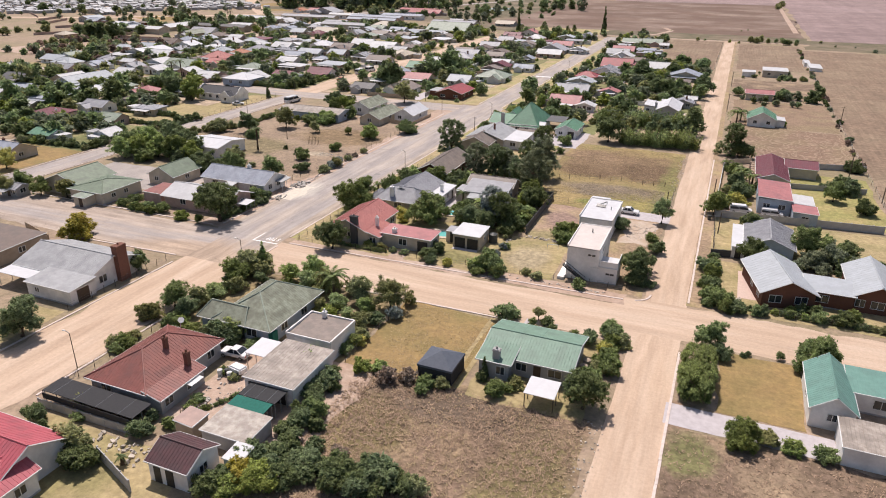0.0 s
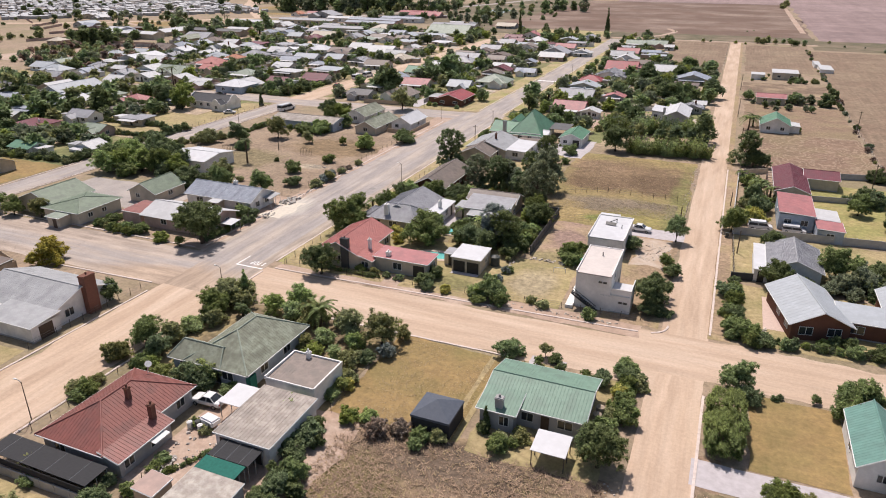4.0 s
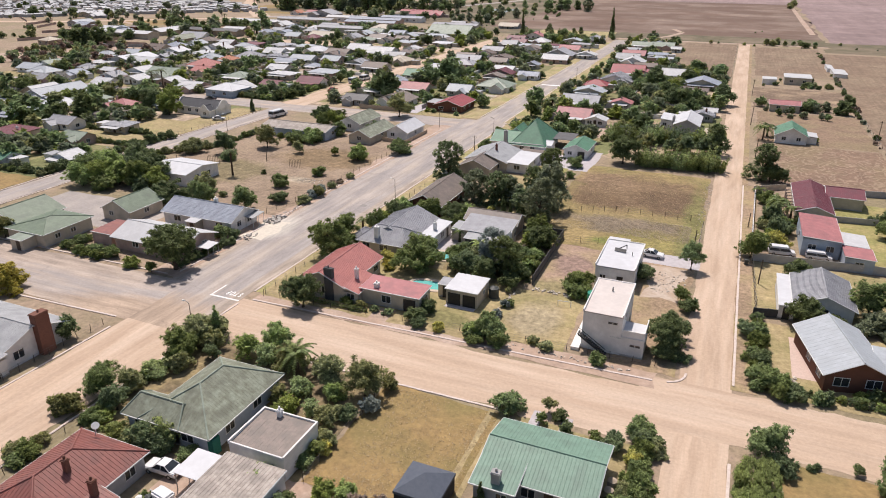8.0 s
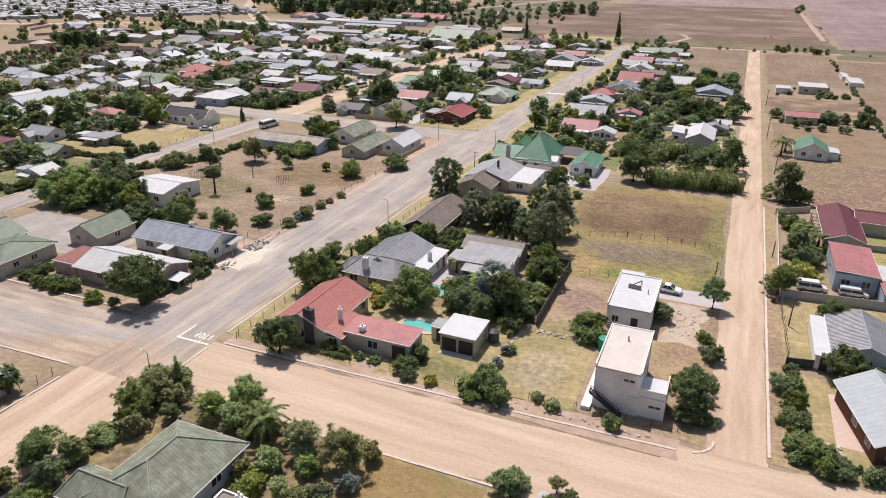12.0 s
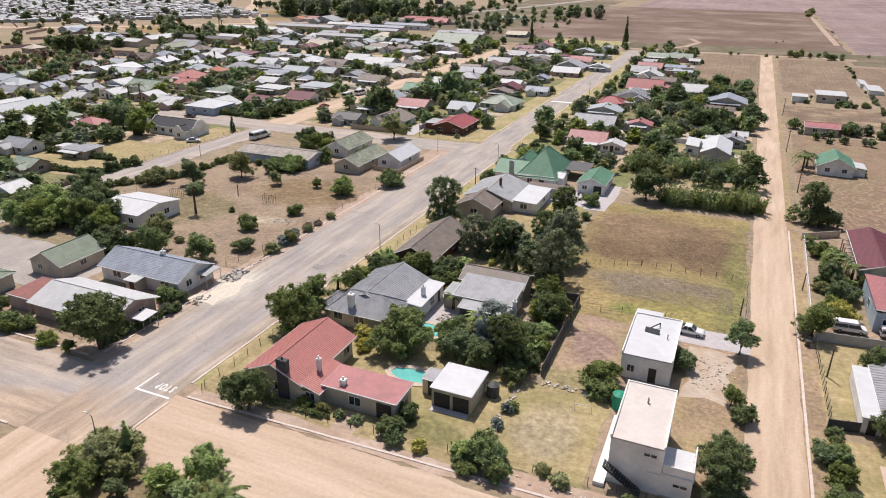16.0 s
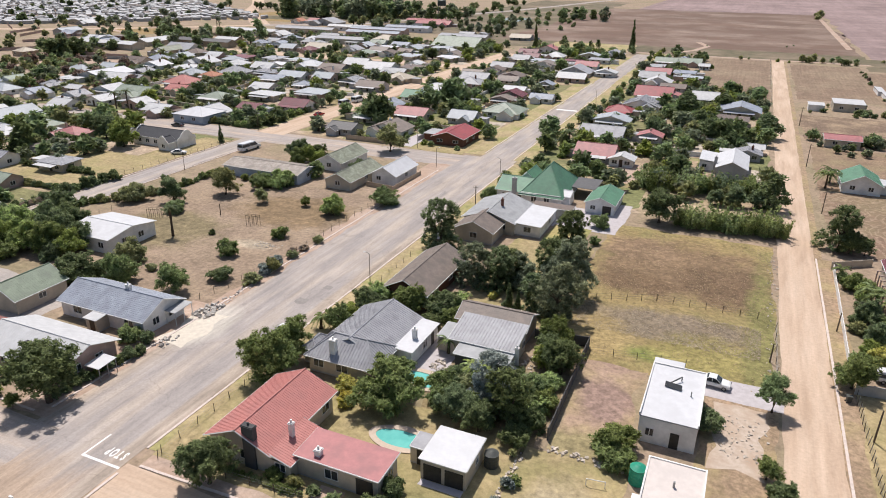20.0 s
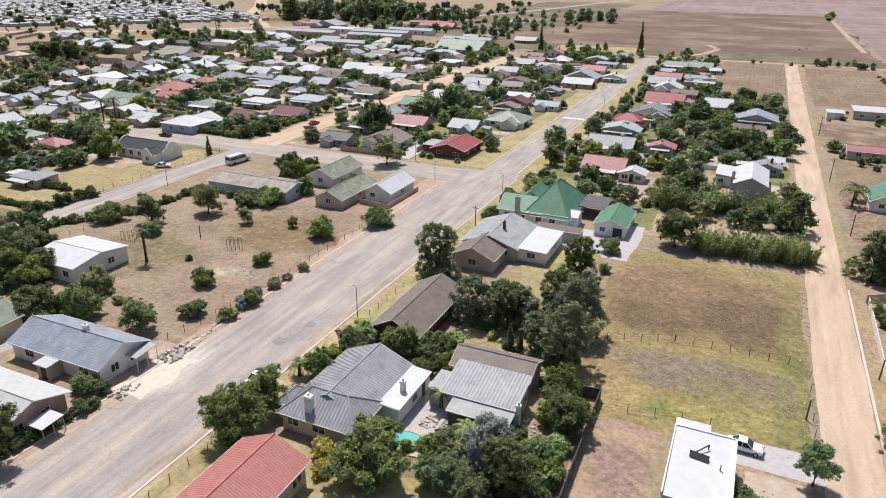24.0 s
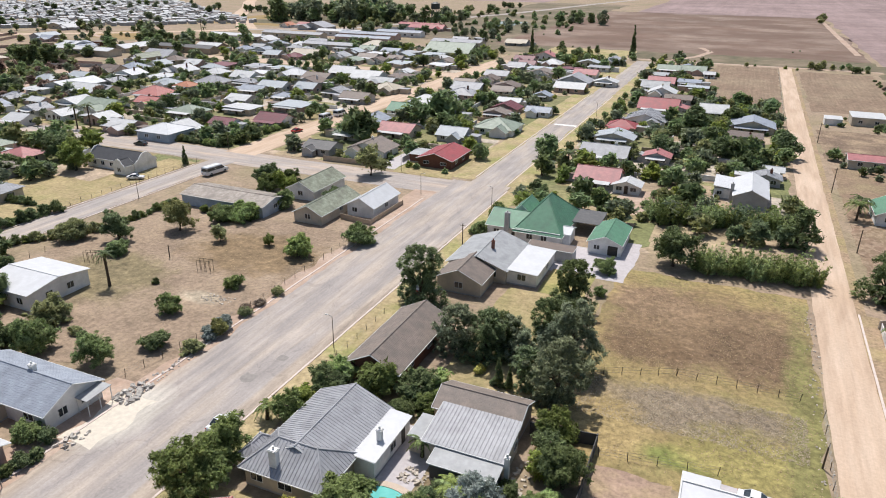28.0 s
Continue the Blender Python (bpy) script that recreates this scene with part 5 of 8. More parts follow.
def wall_word(w):
    return {"tan": "tan", "pink": "pale pink", "brick": "brick"}.get(w, w)


town_house("hip", "pink", -211, 197, 10.0)
house("low flat-roofed grey outbuilding beside a dry yard", -207.5, -198.2, 178.5, 189.5, 2.4, 0.3, "flat", "x", "taupe", "grey", 0.2, 0.9, name="outbuilding", category="outbuilding", fascia=False)
town_house("gable", "grey", -198, 205, 6.7)
town_house("gable", "palegreen", -248, 258, 15.4)
town_house("gable", "white", -215, 237, 11.0)
town_house("gable", "white", -195, 240, 11.9)
town_house("hip", "palegreen", -213, 265, 12.2)
town_house("gable", "maroon", -188, 255, 8.6)
town_house("gable", "maroon", -176, 266, 10.8)
town_house("hip", "salmon", -251, 287, 12.7)
town_house("gable", "white", -284, 281, 18.0)
town_house("hip", "orange", -253, 307, 8.3)
town_house("gable", "grey", -290, 301, 10.6)
town_house("gable", "grey", -265, 243, 8.6)
town_house("gable", "white", -279, 255, 7.3)
town_house("hip", "grey", -295, 257, 8.4)
town_house("gable", "white", -289, 342, 14.3)
town_house("hip", "grey", -250, 321, 13.0)
town_house("gable", "blue", -221, 313, 10.9)
town_house("gable", "white", -211, 292, 9.5)
town_house("hip", "blue", -200, 305, 7.8)
town_house("gable", "white", -346, 430, 17.3)
town_house("gable", "grey", -340, 382, 18.3)
town_house("gable", "grey", -338, 360, 7.8)
town_house("gable", "blue", -426, 398, 16.8)
town_house("gable", "blue", -481, 419, 11.6)
town_house("gable", "white", -545, 487, 13.5)
town_house("gable", "white", -301, 366, 8.9)
r = house("dark brick house with bright red gabled roof on the corner lawn", -108.0, -98.0, 239.6, 253.0, 2.7, 1.6, "gable", "y", "red", "brick", 0.5, 0.6, False,
          wins=((0, -2.6, 1.0, 1.8, 0.9), (0, 2.6, 1.0, 1.8, 0.9), (1, -3, 0.9, 1.5, 1.2), (1, 2, 0.9, 1.5, 1.2)))
wing(r, -112.4, -108.0, 243.0, 249.0, 2.4, 0.2, "flat", "x", "silver", "brick", 0.2)
patch("drive_brick", "pale concrete driveway beside the brick house", "driveway", -118, -112.4, 233.5, 250, 0.02, M_concrete, 0.3)
town_house("hip", "palegreen", -102, 290, 13.5)
town_house("gable", "blue", -145, 280, 10.2)
town_house("gable", "pink", -130, 271, 11.6)
town_house("hip", "palegreen", -142, 260, 8.8)
town_house("gable", "darkgrey", -140, 241, 8.8)
town_house("gable", "green", -143, 302, 10.8)
town_house("hip", "white", -143, 322, 12.5)
town_house("gable", "brown", -172, 316, 11.7)
town_house("hip", "cream", -172, 342, 11.9)
town_house("gable", "brown", -211, 341, 12.5)
town_house("gable", "white", -214, 376, 12.9)
town_house("gable", "white", -195, 367, 14.4)
town_house("hip", "grey", -137, 344, 12.7)
town_house("gable", "grey", -135, 327, 5.8)
town_house("gable", "white", -113, 336, 9.0)
town_house("gable", "blue", -105, 355, 7.0)
town_house("gable", "blue", -97, 322, 8.8)
town_house("gable", "grey", -141, 401, 11.4)
town_house("gable", "grey", -142, 436, 9.2)
town_house("gable", "white", -99, 380, 13.1)
town_house("gable", "grey", -102, 400, 15.1)
town_house("gable", "palegreen", -201, 486, 30.2)
town_house("gable", "white", -192, 446, 11.2)
town_house("gable", "cream", -180, 554, 15.2)
town_house("gable", "cream", -273, 431, 17.3)
town_house("gable", "grey", -250, 430, 11.9)
town_house("gable", "white", -187, 389, 9.3)
town_house("gable", "pink", -141, 488, 12.7)
town_house("gable", "white", -345, 485, 14.8)
town_house("gable", "grey", -298, 485, 19.0)
town_house("hip", "cream", -260, 493, 16.2)
town_house("gable", "orange", -405, 596, 11.3)
town_house("gable", "pink", -396, 608, 10.6)
town_house("gable", "grey", -373, 594, 25.4)
town_house("gable", "grey", -221, 549, 11.3)
town_house("flat", "grey", -212, 564, 7.9)
town_house("gable", "pink", -58.6, 245, 10.5)
town_house("gable", "white", -50.6, 241, 6.4)
town_house("gable", "grey", -62, 271, 13.0)
town_house("gable", "paleblue", -63, 292, 12.0)
town_house("hip", "red", -64, 310, 9.2)
town_house("gable", "grey", -58, 326, 13.4)
town_house("gable", "red", -57, 351, 14.3)
town_house("gable", "pink", -50, 350, 10.4)
town_house("gable", "white", -60, 386, 11.1)
town_house("gable", "pink", -64, 416, 11.7)
town_house("gable", "palegreen", -66, 463, 11.3)
town_house("gable", "blue", -58, 477, 7.3)
town_house("gable", "white", -45, 452, 5.1)
town_house("gable", "pink", -47.5, 273, 7.0)
barn = house("bright white gabled barn beside the dirt road", -26.0, -18.6, 239.4, 255.4, 3.0, 1.7, "gable", "y", "bright", "grey", 0.3, 0.9, False, wins=((1, -2.5, 1, 1.4, 1.1),), doors=((1, 3.5, 2.4, 2.4, M_dark),), name="barn", category="barn")
wing(barn, -30.6, -26.0, 245.0, 255.2, 2.8, 0.5, "flat", "y", "bright", "white", 0.2, 0.9, wins=((0, -1.0, 1, 1.2, 1.0),))
chimney(barn, -4.2, -4.0, 0, 4.6, 0.8, 0.7, M_wall["grey"])
town_house("gable", "blue", -23, 331, 13.8)
town_house("flat", "brown", -25, 311, 10.0)
town_house("gable", "white", -17, 271, 4.6)
town_house("gable", "grey", -19, 263, 7.3)
town_house("gable", "white", -37, 352, 9.7)
town_house("flat", "grey", -101, 452, 11.1)
town_house("gable", "pink", -102, 425, 11.2)
town_house("gable", "white", -88, 404, 10.4)
town_house("gable", "grey", -99, 483, 11.4)
town_house("gable", "red", -293, 633, 18.0)
town_house("gable", "red", -276, 629, 14.5)
town_house("gable", "grey", -140, 359, 12.9)
r = house("long blue-grey ribbed barn with lean-to roof", -252.0, -243.0, 190.0, 211.0, 3.6, 2.0, "gable", "y", "paleblue", "grey", 0.4, 0.9, False, wins=((0, 0, 1, 1.6, 1.2),), name="barn", category="barn")
wing(r, -243.0, -239.6, 190.6, 210.6, 2.3, 0.9, "flat", "y", "paleblue", "grey", 0.2, 0.9)
town_house("gable", "white", -229, 159, 9.8)
town_house("gable", "green", -186, 132, 7.6)
town_house("gable", "darkgrey", -276, 195, 16.5)
town_house("gable", "white", -314, 219, 7.1)
town_house("gable", "grey", -288, 226, 9.7)
town_house("gable", "grey", -205, 168, 9.3)
town_house("gable", "palegreen", -185, 155, 7.6)
town_house("flat", "grey", -186, 172, 8.9)
town_house("gable", "white", -170, 139, 6.9)
town_house("gable", "white", -254, 229, 8.4)
town_house("gable", "grey", -197, 140, 5.8)
town_house("gable", "salmon", -239, 272, 9.3)
town_house("gable", "grey", -278, 285, 10.0)
town_house("gable", "white", -264, 259, 12.7)
town_house("gable", "grey", -149, 93, 4.8)


# a white-gabled house with black thatch-dark roof
r = house("white cottage with dark ribbed roof and curved white gables", -190, -172.8, 200.6, 208.2, 2.7, 2.1, "gable", "x", "black", "white", 0.1, 0.5, False,
          wins=((0, -6, 0.9, 1.3, 1.2), (0, -3, 0.9, 1.3, 1.2), (0, 0.2, 0.9, 1.3, 1.2)), doors=((0, 2.2, 1.0, 2.1, M_door),))


def curved_gable(root, half, base, top, m):
    """A wall end with a stepped, rounded top, from its half width and heights; m places it."""
    shape = [(-1, 0), (1, 0), (0.86, 0.3), (0.62, 0.42), (0.45, 0.72), (0.2, 0.94), (0, 1.0), (-0.2, 0.94), (-0.45, 0.72), (-0.62, 0.42), (-0.86, 0.3)]
    g = bmesh.new()
    a = [g.verts.new((-0.13, y * half, base + z * (top - base))) for y, z in shape]
    b = [g.verts.new((0.13, y * half, base + z * (top - base))) for y, z in shape]
    g.faces.new(a[::-1])
    g.faces.new(b)
    for i in range(len(shape)):
        j = (i + 1) % len(shape)
        g.faces.new((a[i], a[j], b[j], b[i]))
    g.transform(m)
    part("curved_gable", g, M_wall["white"], root)


for sx in (-1, 1):
    curved_gable(r, 3.9, 2.2, 5.1, Matrix.Translation((sx * 8.75, 0, 0)))
wing(r, -177.2, -173.2, 197.6, 201.0, 2.5, 1.5, "gable", "y", "black", "white", 0.1, wins=((0, 0, 0.9, 1.2, 1.1),))
curved_gable(r, 2.2, 2.1, 4.45, Matrix.Translation((6.2, -6.85, 0)) @ Matrix.Rotation(math.pi / 2, 4, "Z"))
# smaller houses filling the blocks between
rng = random.Random(5)
lots = [(o.matrix_basis.translation.x, o.matrix_basis.translation.y) for o in bpy.data.objects if not o.parent and o.get("category") in ("house", "building", "hall", "garage", "outbuilding")]
blocks = ((-325, -172, 238, 388), (-150, -100, 238, 470), (-325, -172, 412, 475), (-320, -210, 100, 212), (-73, -47, 350, 480), (-240, -172, 96, 150))
for x0, x1, y0, y1 in blocks:
    y = y0 + 6
    while y < y1:
        x = x0 + 6
        while x < x1:
            px, py = x + rng.uniform(-4, 4), y + rng.uniform(-4, 4)
            if rng.random() < 0.8 and all(abs(px - a) > 12 or abs(py - b) > 11 for a, b in lots):
                town_house(rng.choice(("gable", "gable", "hip", "flat")), rng.choice(("silver", "white", "white", "bright", "taupe", "palegreen", "blue", "paleblue", "paleblue", "grey", "maroon", "brown")), round(px), round(py), round(rng.uniform(8.5, 13), 1))
                lots.append((px, py))
            x += 17
        y += 16

# boundary walls between the plots of the further blocks
rng = random.Random(15)
count = 0
while count < 95:
    px, py = rng.uniform(-320, -20), rng.uniform(236, 470)
    along, n = rng.random() < 0.55, rng.uniform(9, 22)
    dx, dy = (n, 0.3) if along else (0.3, n)
    if any(a - 1 < px + dx and px < b + 1 for a, b in ((-97, -73), (-169, -154), (-45, -12) if py > 364 else (-13, -2))) or (px < -160 and 390 < py + dy and py < 411):
        continue
    if any(px - 8 < a < px + dx + 8 and py - 7 < b < py + dy + 7 for a, b in lots):
        continue
    tone, words = rng.choice((("white", "white plastered"), ("grey", "grey panel"), ("tan", "tan plastered"), ("cream", "cream plastered")))
    tagged(new("garden_wall", mesh_of("garden_wall", boxes((px, px + dx * 0.49, py, py + dy * (1 if along else 0.49), 0, 1.45), (px + dx * (0.51 if along else 0), px + dx, py + dy * (0 if along else 0.51), py + dy, 0, 1.35)), M_wall[tone])), words + " boundary wall between town plots", "wall", kind="structure")
    count += 1

# ---- plants ----


def crown_lobes(kind, rng, seed):
    """Leaf clumps (centre, radius) of a unit crown."""
    lobes = []
    if kind in ("round", "bush"):
        low, high, n, tops = (-0.35, 0.4, 9, 4) if kind == "round" else (-0.45, 0.12, 8, 3)
        boughs = [Vector((math.cos(a) * q, math.sin(a) * q, rng.uniform(low, high))) for a, q in ((k * 6.283 / n + rng.uniform(-0.4, 0.4), rng.uniform(0.3, 0.68)) for k in range(n))]
        boughs += [Vector((rng.uniform(-0.35, 0.35), rng.uniform(-0.35, 0.35), rng.uniform(high, high + 0.3))) for _ in range(tops)]
        for b in boughs:
            s = rng.uniform(0.22, 0.42)
            lobes.append((b, s * 0.85))
            for _ in range(11):
                d = Vector((rng.gauss(0, 1), rng.gauss(0, 1), rng.gauss(0.3, 0.8))).normalized()
                lobes.append((b + d * s * rng.uniform(0.75, 1.25), rng.uniform(0.06, 0.17)))
        lobes.append((Vector((0, 0, -0.05)), 0.52))
    elif kind == "tall":
        lean = Vector((rng.uniform(-0.15, 0.15), rng.uniform(-0.15, 0.15), 0))
        for _ in range(240):
            z = rng.uniform(-1.05, 1.4)
            q = 0.92 * math.sqrt(max(0.02, 1 - ((z + 0.3) / 1.75) ** 2)) * math.sqrt(rng.uniform(0.02, 1.0)) * (1 + 0.3 * math.sin(3.3 * z + seed))
            a = rng.uniform(0, 6.283)
            lobes.append((Vector((math.cos(a) * q, math.sin(a) * q, z)) + lean * z, rng.uniform(0.06, 0.18)))
    elif kind == "feather":
        # upright plumes that lean outwards
        for k in range(40):
            a, q = rng.uniform(0, 6.283), math.sqrt(rng.random()) * 0.8
            top = rng.uniform(0.1, 1.2) * (1.1 - 0.6 * q)
            lean = rng.uniform(0.15, 0.6)
            for i in range(6):
                f = i / 5
                lobes.append((Vector((math.cos(a) * (q + lean * f * f), math.sin(a) * (q + lean * f * f), -0.7 + (top + 0.7) * f - 0.12 * f ** 4)), rng.uniform(0.1, 0.2) - 0.06 * f))
        lobes.append((Vector((0, 0, -0.25)), 0.6))
    elif kind == "clipped":
        # a trimmed block with rounded shoulders
        for _ in range(260):
            p = Vector((rng.uniform(-1, 1), rng.uniform(-1, 1), rng.uniform(-1, 1)))
            k = max(abs(p.x) ** 3.4 + abs(p.y) ** 3.4 + abs(p.z) ** 3.4, 0.05) ** (1 / 3.4)
            lobes.append((p / k * rng.uniform(0.82, 0.94), rng.uniform(0.08, 0.17)))
        lobes.append((Vector((0, 0, 0)), 0.75))
    else:
        for k in range(22):
            z = k / 21
            for _ in range(3):
                a = rng.uniform(0, 6.283)
                q = ((1 - z) * 0.6 + 0.08) * rng.uniform(0.7, 1.15)
                lobes.append((Vector((math.cos(a) * q, math.sin(a) * q, z * 5 - 2.5)), (1 - z) * 0.30 + 0.12))
    return lobes


def crown_mesh(name, kind, leaf, seed, count):
    """A unit crown: broad leaves inside the boughs, fine sprays round their edge, gaps and a ragged outline."""
    rng = random.Random(seed)
    lobes = crown_lobes(kind, rng, seed)
    ar = np.random.default_rng(seed)
    centre, radius = np.array([tuple(c) for c, _ in lobes]), np.array([q for _, q in lobes])
    pick = ar.choice(len(lobes), count, p=radius ** 2 / (radius ** 2).sum())
    inner = ar.random(count) < (0.34 if count > 600 else 0.5)
    size = {"round": 0.064, "bush": 0.074, "tall": 0.068, "feather": 0.062, "clipped": 0.075}.get(kind, 0.11) * (7000 / count) ** 0.42
    size = size * np.where(inner, 1.45, 0.66 if count > 600 else 0.92)
    d = ar.normal(size=(count, 3)) + (0, 0, 0.25)
    d /= np.linalg.norm(d, axis=1)[:, None]
    depth = np.where(inner, ar.uniform(0.25, 0.8, count), ar.uniform(0.8, 1.22, count))
    p = centre[pick] + d * (radius[pick] * depth)[:, None]
    n = d * 0.8 + ar.uniform(-0.8, 0.8, (count, 3)) + (0, 0, 0.55)
    n /= np.linalg.norm(n, axis=1)[:, None]
    u = np.cross(n, ar.normal(size=(count, 3)))
    u /= np.linalg.norm(u, axis=1)[:, None] + 1e-9
    if kind == "feather":
        u = u * 0.9 + np.array((0, 0, 0.12))
    v = np.cross(n, u)
    l, w = (size * ar.uniform(0.8, 1.9, count))[:, None], (size * ar.uniform(0.3, 0.62, count))[:, None]
    verts = np.stack((p - u * l * 0.6 + v * w, p - u * l * 0.6 - v * w, p + u * l), axis=1).reshape(-1, 3)
    me = bpy.data.meshes.new(name)
    me.from_pydata(verts.tolist(), [], np.arange(count * 3).reshape(-1, 3).tolist())
    me.materials.append(M_leaf[leaf])
    return me


def trunk_mesh(kind, seed):
    """A tapered trunk with limbs in a unit crown's scale, from the foot at z = 0 to 1."""
    rng = random.Random(seed)
    bm = bmesh.new()
    bend = [Vector((0, 0, 0)), Vector((rng.uniform(-0.05, 0.05), rng.uniform(-0.05, 0.05), 0.5)), Vector((rng.uniform(-0.08, 0.08), rng.uniform(-0.08, 0.08), 1.0))]
    tube(bm, bend, (0.11, 0.085, 0.06), 7)
    for k in range(5):
        a = k * 1.257 + rng.uniform(-0.3, 0.3)
        s = bend[1].lerp(bend[2], rng.uniform(0.1, 0.9))
        e = s + Vector((math.cos(a) * 0.55, math.sin(a) * 0.55, rng.uniform(0.3, 0.7)))
        tube(bm, (s, s.lerp(e, 0.5) + Vector((0, 0, 0.06)), e), (0.05, 0.035, 0.015), 5)
    return mesh_of("trunk", bm, M_bark)


CROWNS, TRUNKS = {}, [trunk_mesh("t", s) for s in range(4)]
PLANT_WORDS = {"dark": "dark green", "mid": "green", "bright": "fresh green", "yellow": "yellow-green", "silver": "silvery grey-green", "olive": "olive green", "dry": "brown dry", "feather": "pale green", "grey": "dull grey-green"}


def crown_of(kind, leaf, count, rng):
    key = (kind, leaf, count, rng.randrange(3))
    if key not in CROWNS:
        CROWNS[key] = crown_mesh("crown", kind, leaf, len(CROWNS) + 7, count)
    return CROWNS[key]


# garden trees of the further town, too many to count
far_sets = {}


def far_plant(kind, leaf, x, y, r, count=235):
    """Adds a tree to the joined far greenery."""
    rng = random.Random(int(x * 131 + y * 71))
    shape = "tall" if kind == "tall" else "bush" if kind == "bush" else "round"
    me = crown_of(shape, leaf, count, rng)
    co = np.empty(len(me.vertices) * 3)
    me.vertices.foreach_get("co", co)
    co = co.reshape(-1, 3)
    a = rng.uniform(0, 6.28)
    turn = np.array([[math.cos(a), -math.sin(a), 0], [math.sin(a), math.cos(a), 0], [0, 0, 1]])
    lift = r * {"tall": 1.15, "bush": 0.72, "round": 0.88}[shape]
    far_sets.setdefault(leaf, []).append((co @ turn.T) * (r, r, r * 0.95) + (x, y, lift))
    if shape != "bush":
        tk = np.array([(sx * r * 0.1, sy * r * 0.1, z) for z in (0, lift) for sx, sy in ((-1, -1), (1, -1), (1, 1), (-1, 1))]) + (x, y, 0)
        far_sets.setdefault("bark", []).append(tk)


def join_far():
    for leaf, sets in far_sets.items():
        v = np.concatenate(sets)
        n = len(v) // 3
        me = bpy.data.meshes.new("far_trees")
        if leaf == "bark":
            f = [tuple(8 * k + i for i in q) for k in range(len(v) // 8) for q in ((0, 1, 5, 4), (1, 2, 6, 5), (2, 3, 7, 6), (3, 0, 4, 7))]
        else:
            f = np.arange(n * 3).reshape(-1, 3).tolist()
        me.from_pydata(v.tolist(), [], f)
        me.materials.append(M_bark if leaf == "bark" else M_leaf[leaf])
        tagged(new("far_tree_trunks" if leaf == "bark" else "far_trees", me), "far garden and street trees of the town" if leaf != "bark" else "trunks of the far town trees", "trees", kind="stuff")


def palm(leaf, x, y, r, tall):
    h = r * (3.4 if tall else 1.3)
    root = thing("palm_tree", f"{PLANT_WORDS[leaf]} palm with arching fronds", "palm tree", x, y)
    bm = bmesh.new()
    tube(bm, ((0, 0, 0), (0.05, 0, h * 0.5), (0, 0.05, h)), (0.3, 0.22, 0.3 if tall else 0.2), 8)
    part("trunk", bm, M_bark, root)
    rng = random.Random(int(x * 7 + y))
    for k in range(18):
        bm = bmesh.new()
        a, up = k * 2.399, rng.uniform(-0.25, 1.0)
        d = Vector((math.cos(a), math.sin(a), 0))
        side = Vector((-d.y, d.x, 0))
        pts = [Vector((0, 0, h)) + d * r * t + Vector((0, 0, r * (up * t - 0.85 * t * t))) for t in (0, 0.25, 0.5, 0.75, 1.0)]
        tube(bm, pts, (0.03, 0.025, 0.02, 0.015, 0.01), 4)
        for i in range(14):
            t = 0.12 + 0.86 * i / 14
            p = Vector((0, 0, h)) + d * r * t + Vector((0, 0, r * (up * t - 0.85 * t * t)))
            for s in (-1, 1):
                tip = p + side * s * r * 0.28 * (1.1 - t) + d * r * 0.1 - Vector((0, 0, 0.06 * r))
                q = [bm.verts.new(c) for c in (p, p + d * 0.11 * r, tip)]
                bm.faces.new(q)
        part("frond", bm, M_leaf[leaf], root)
    return root


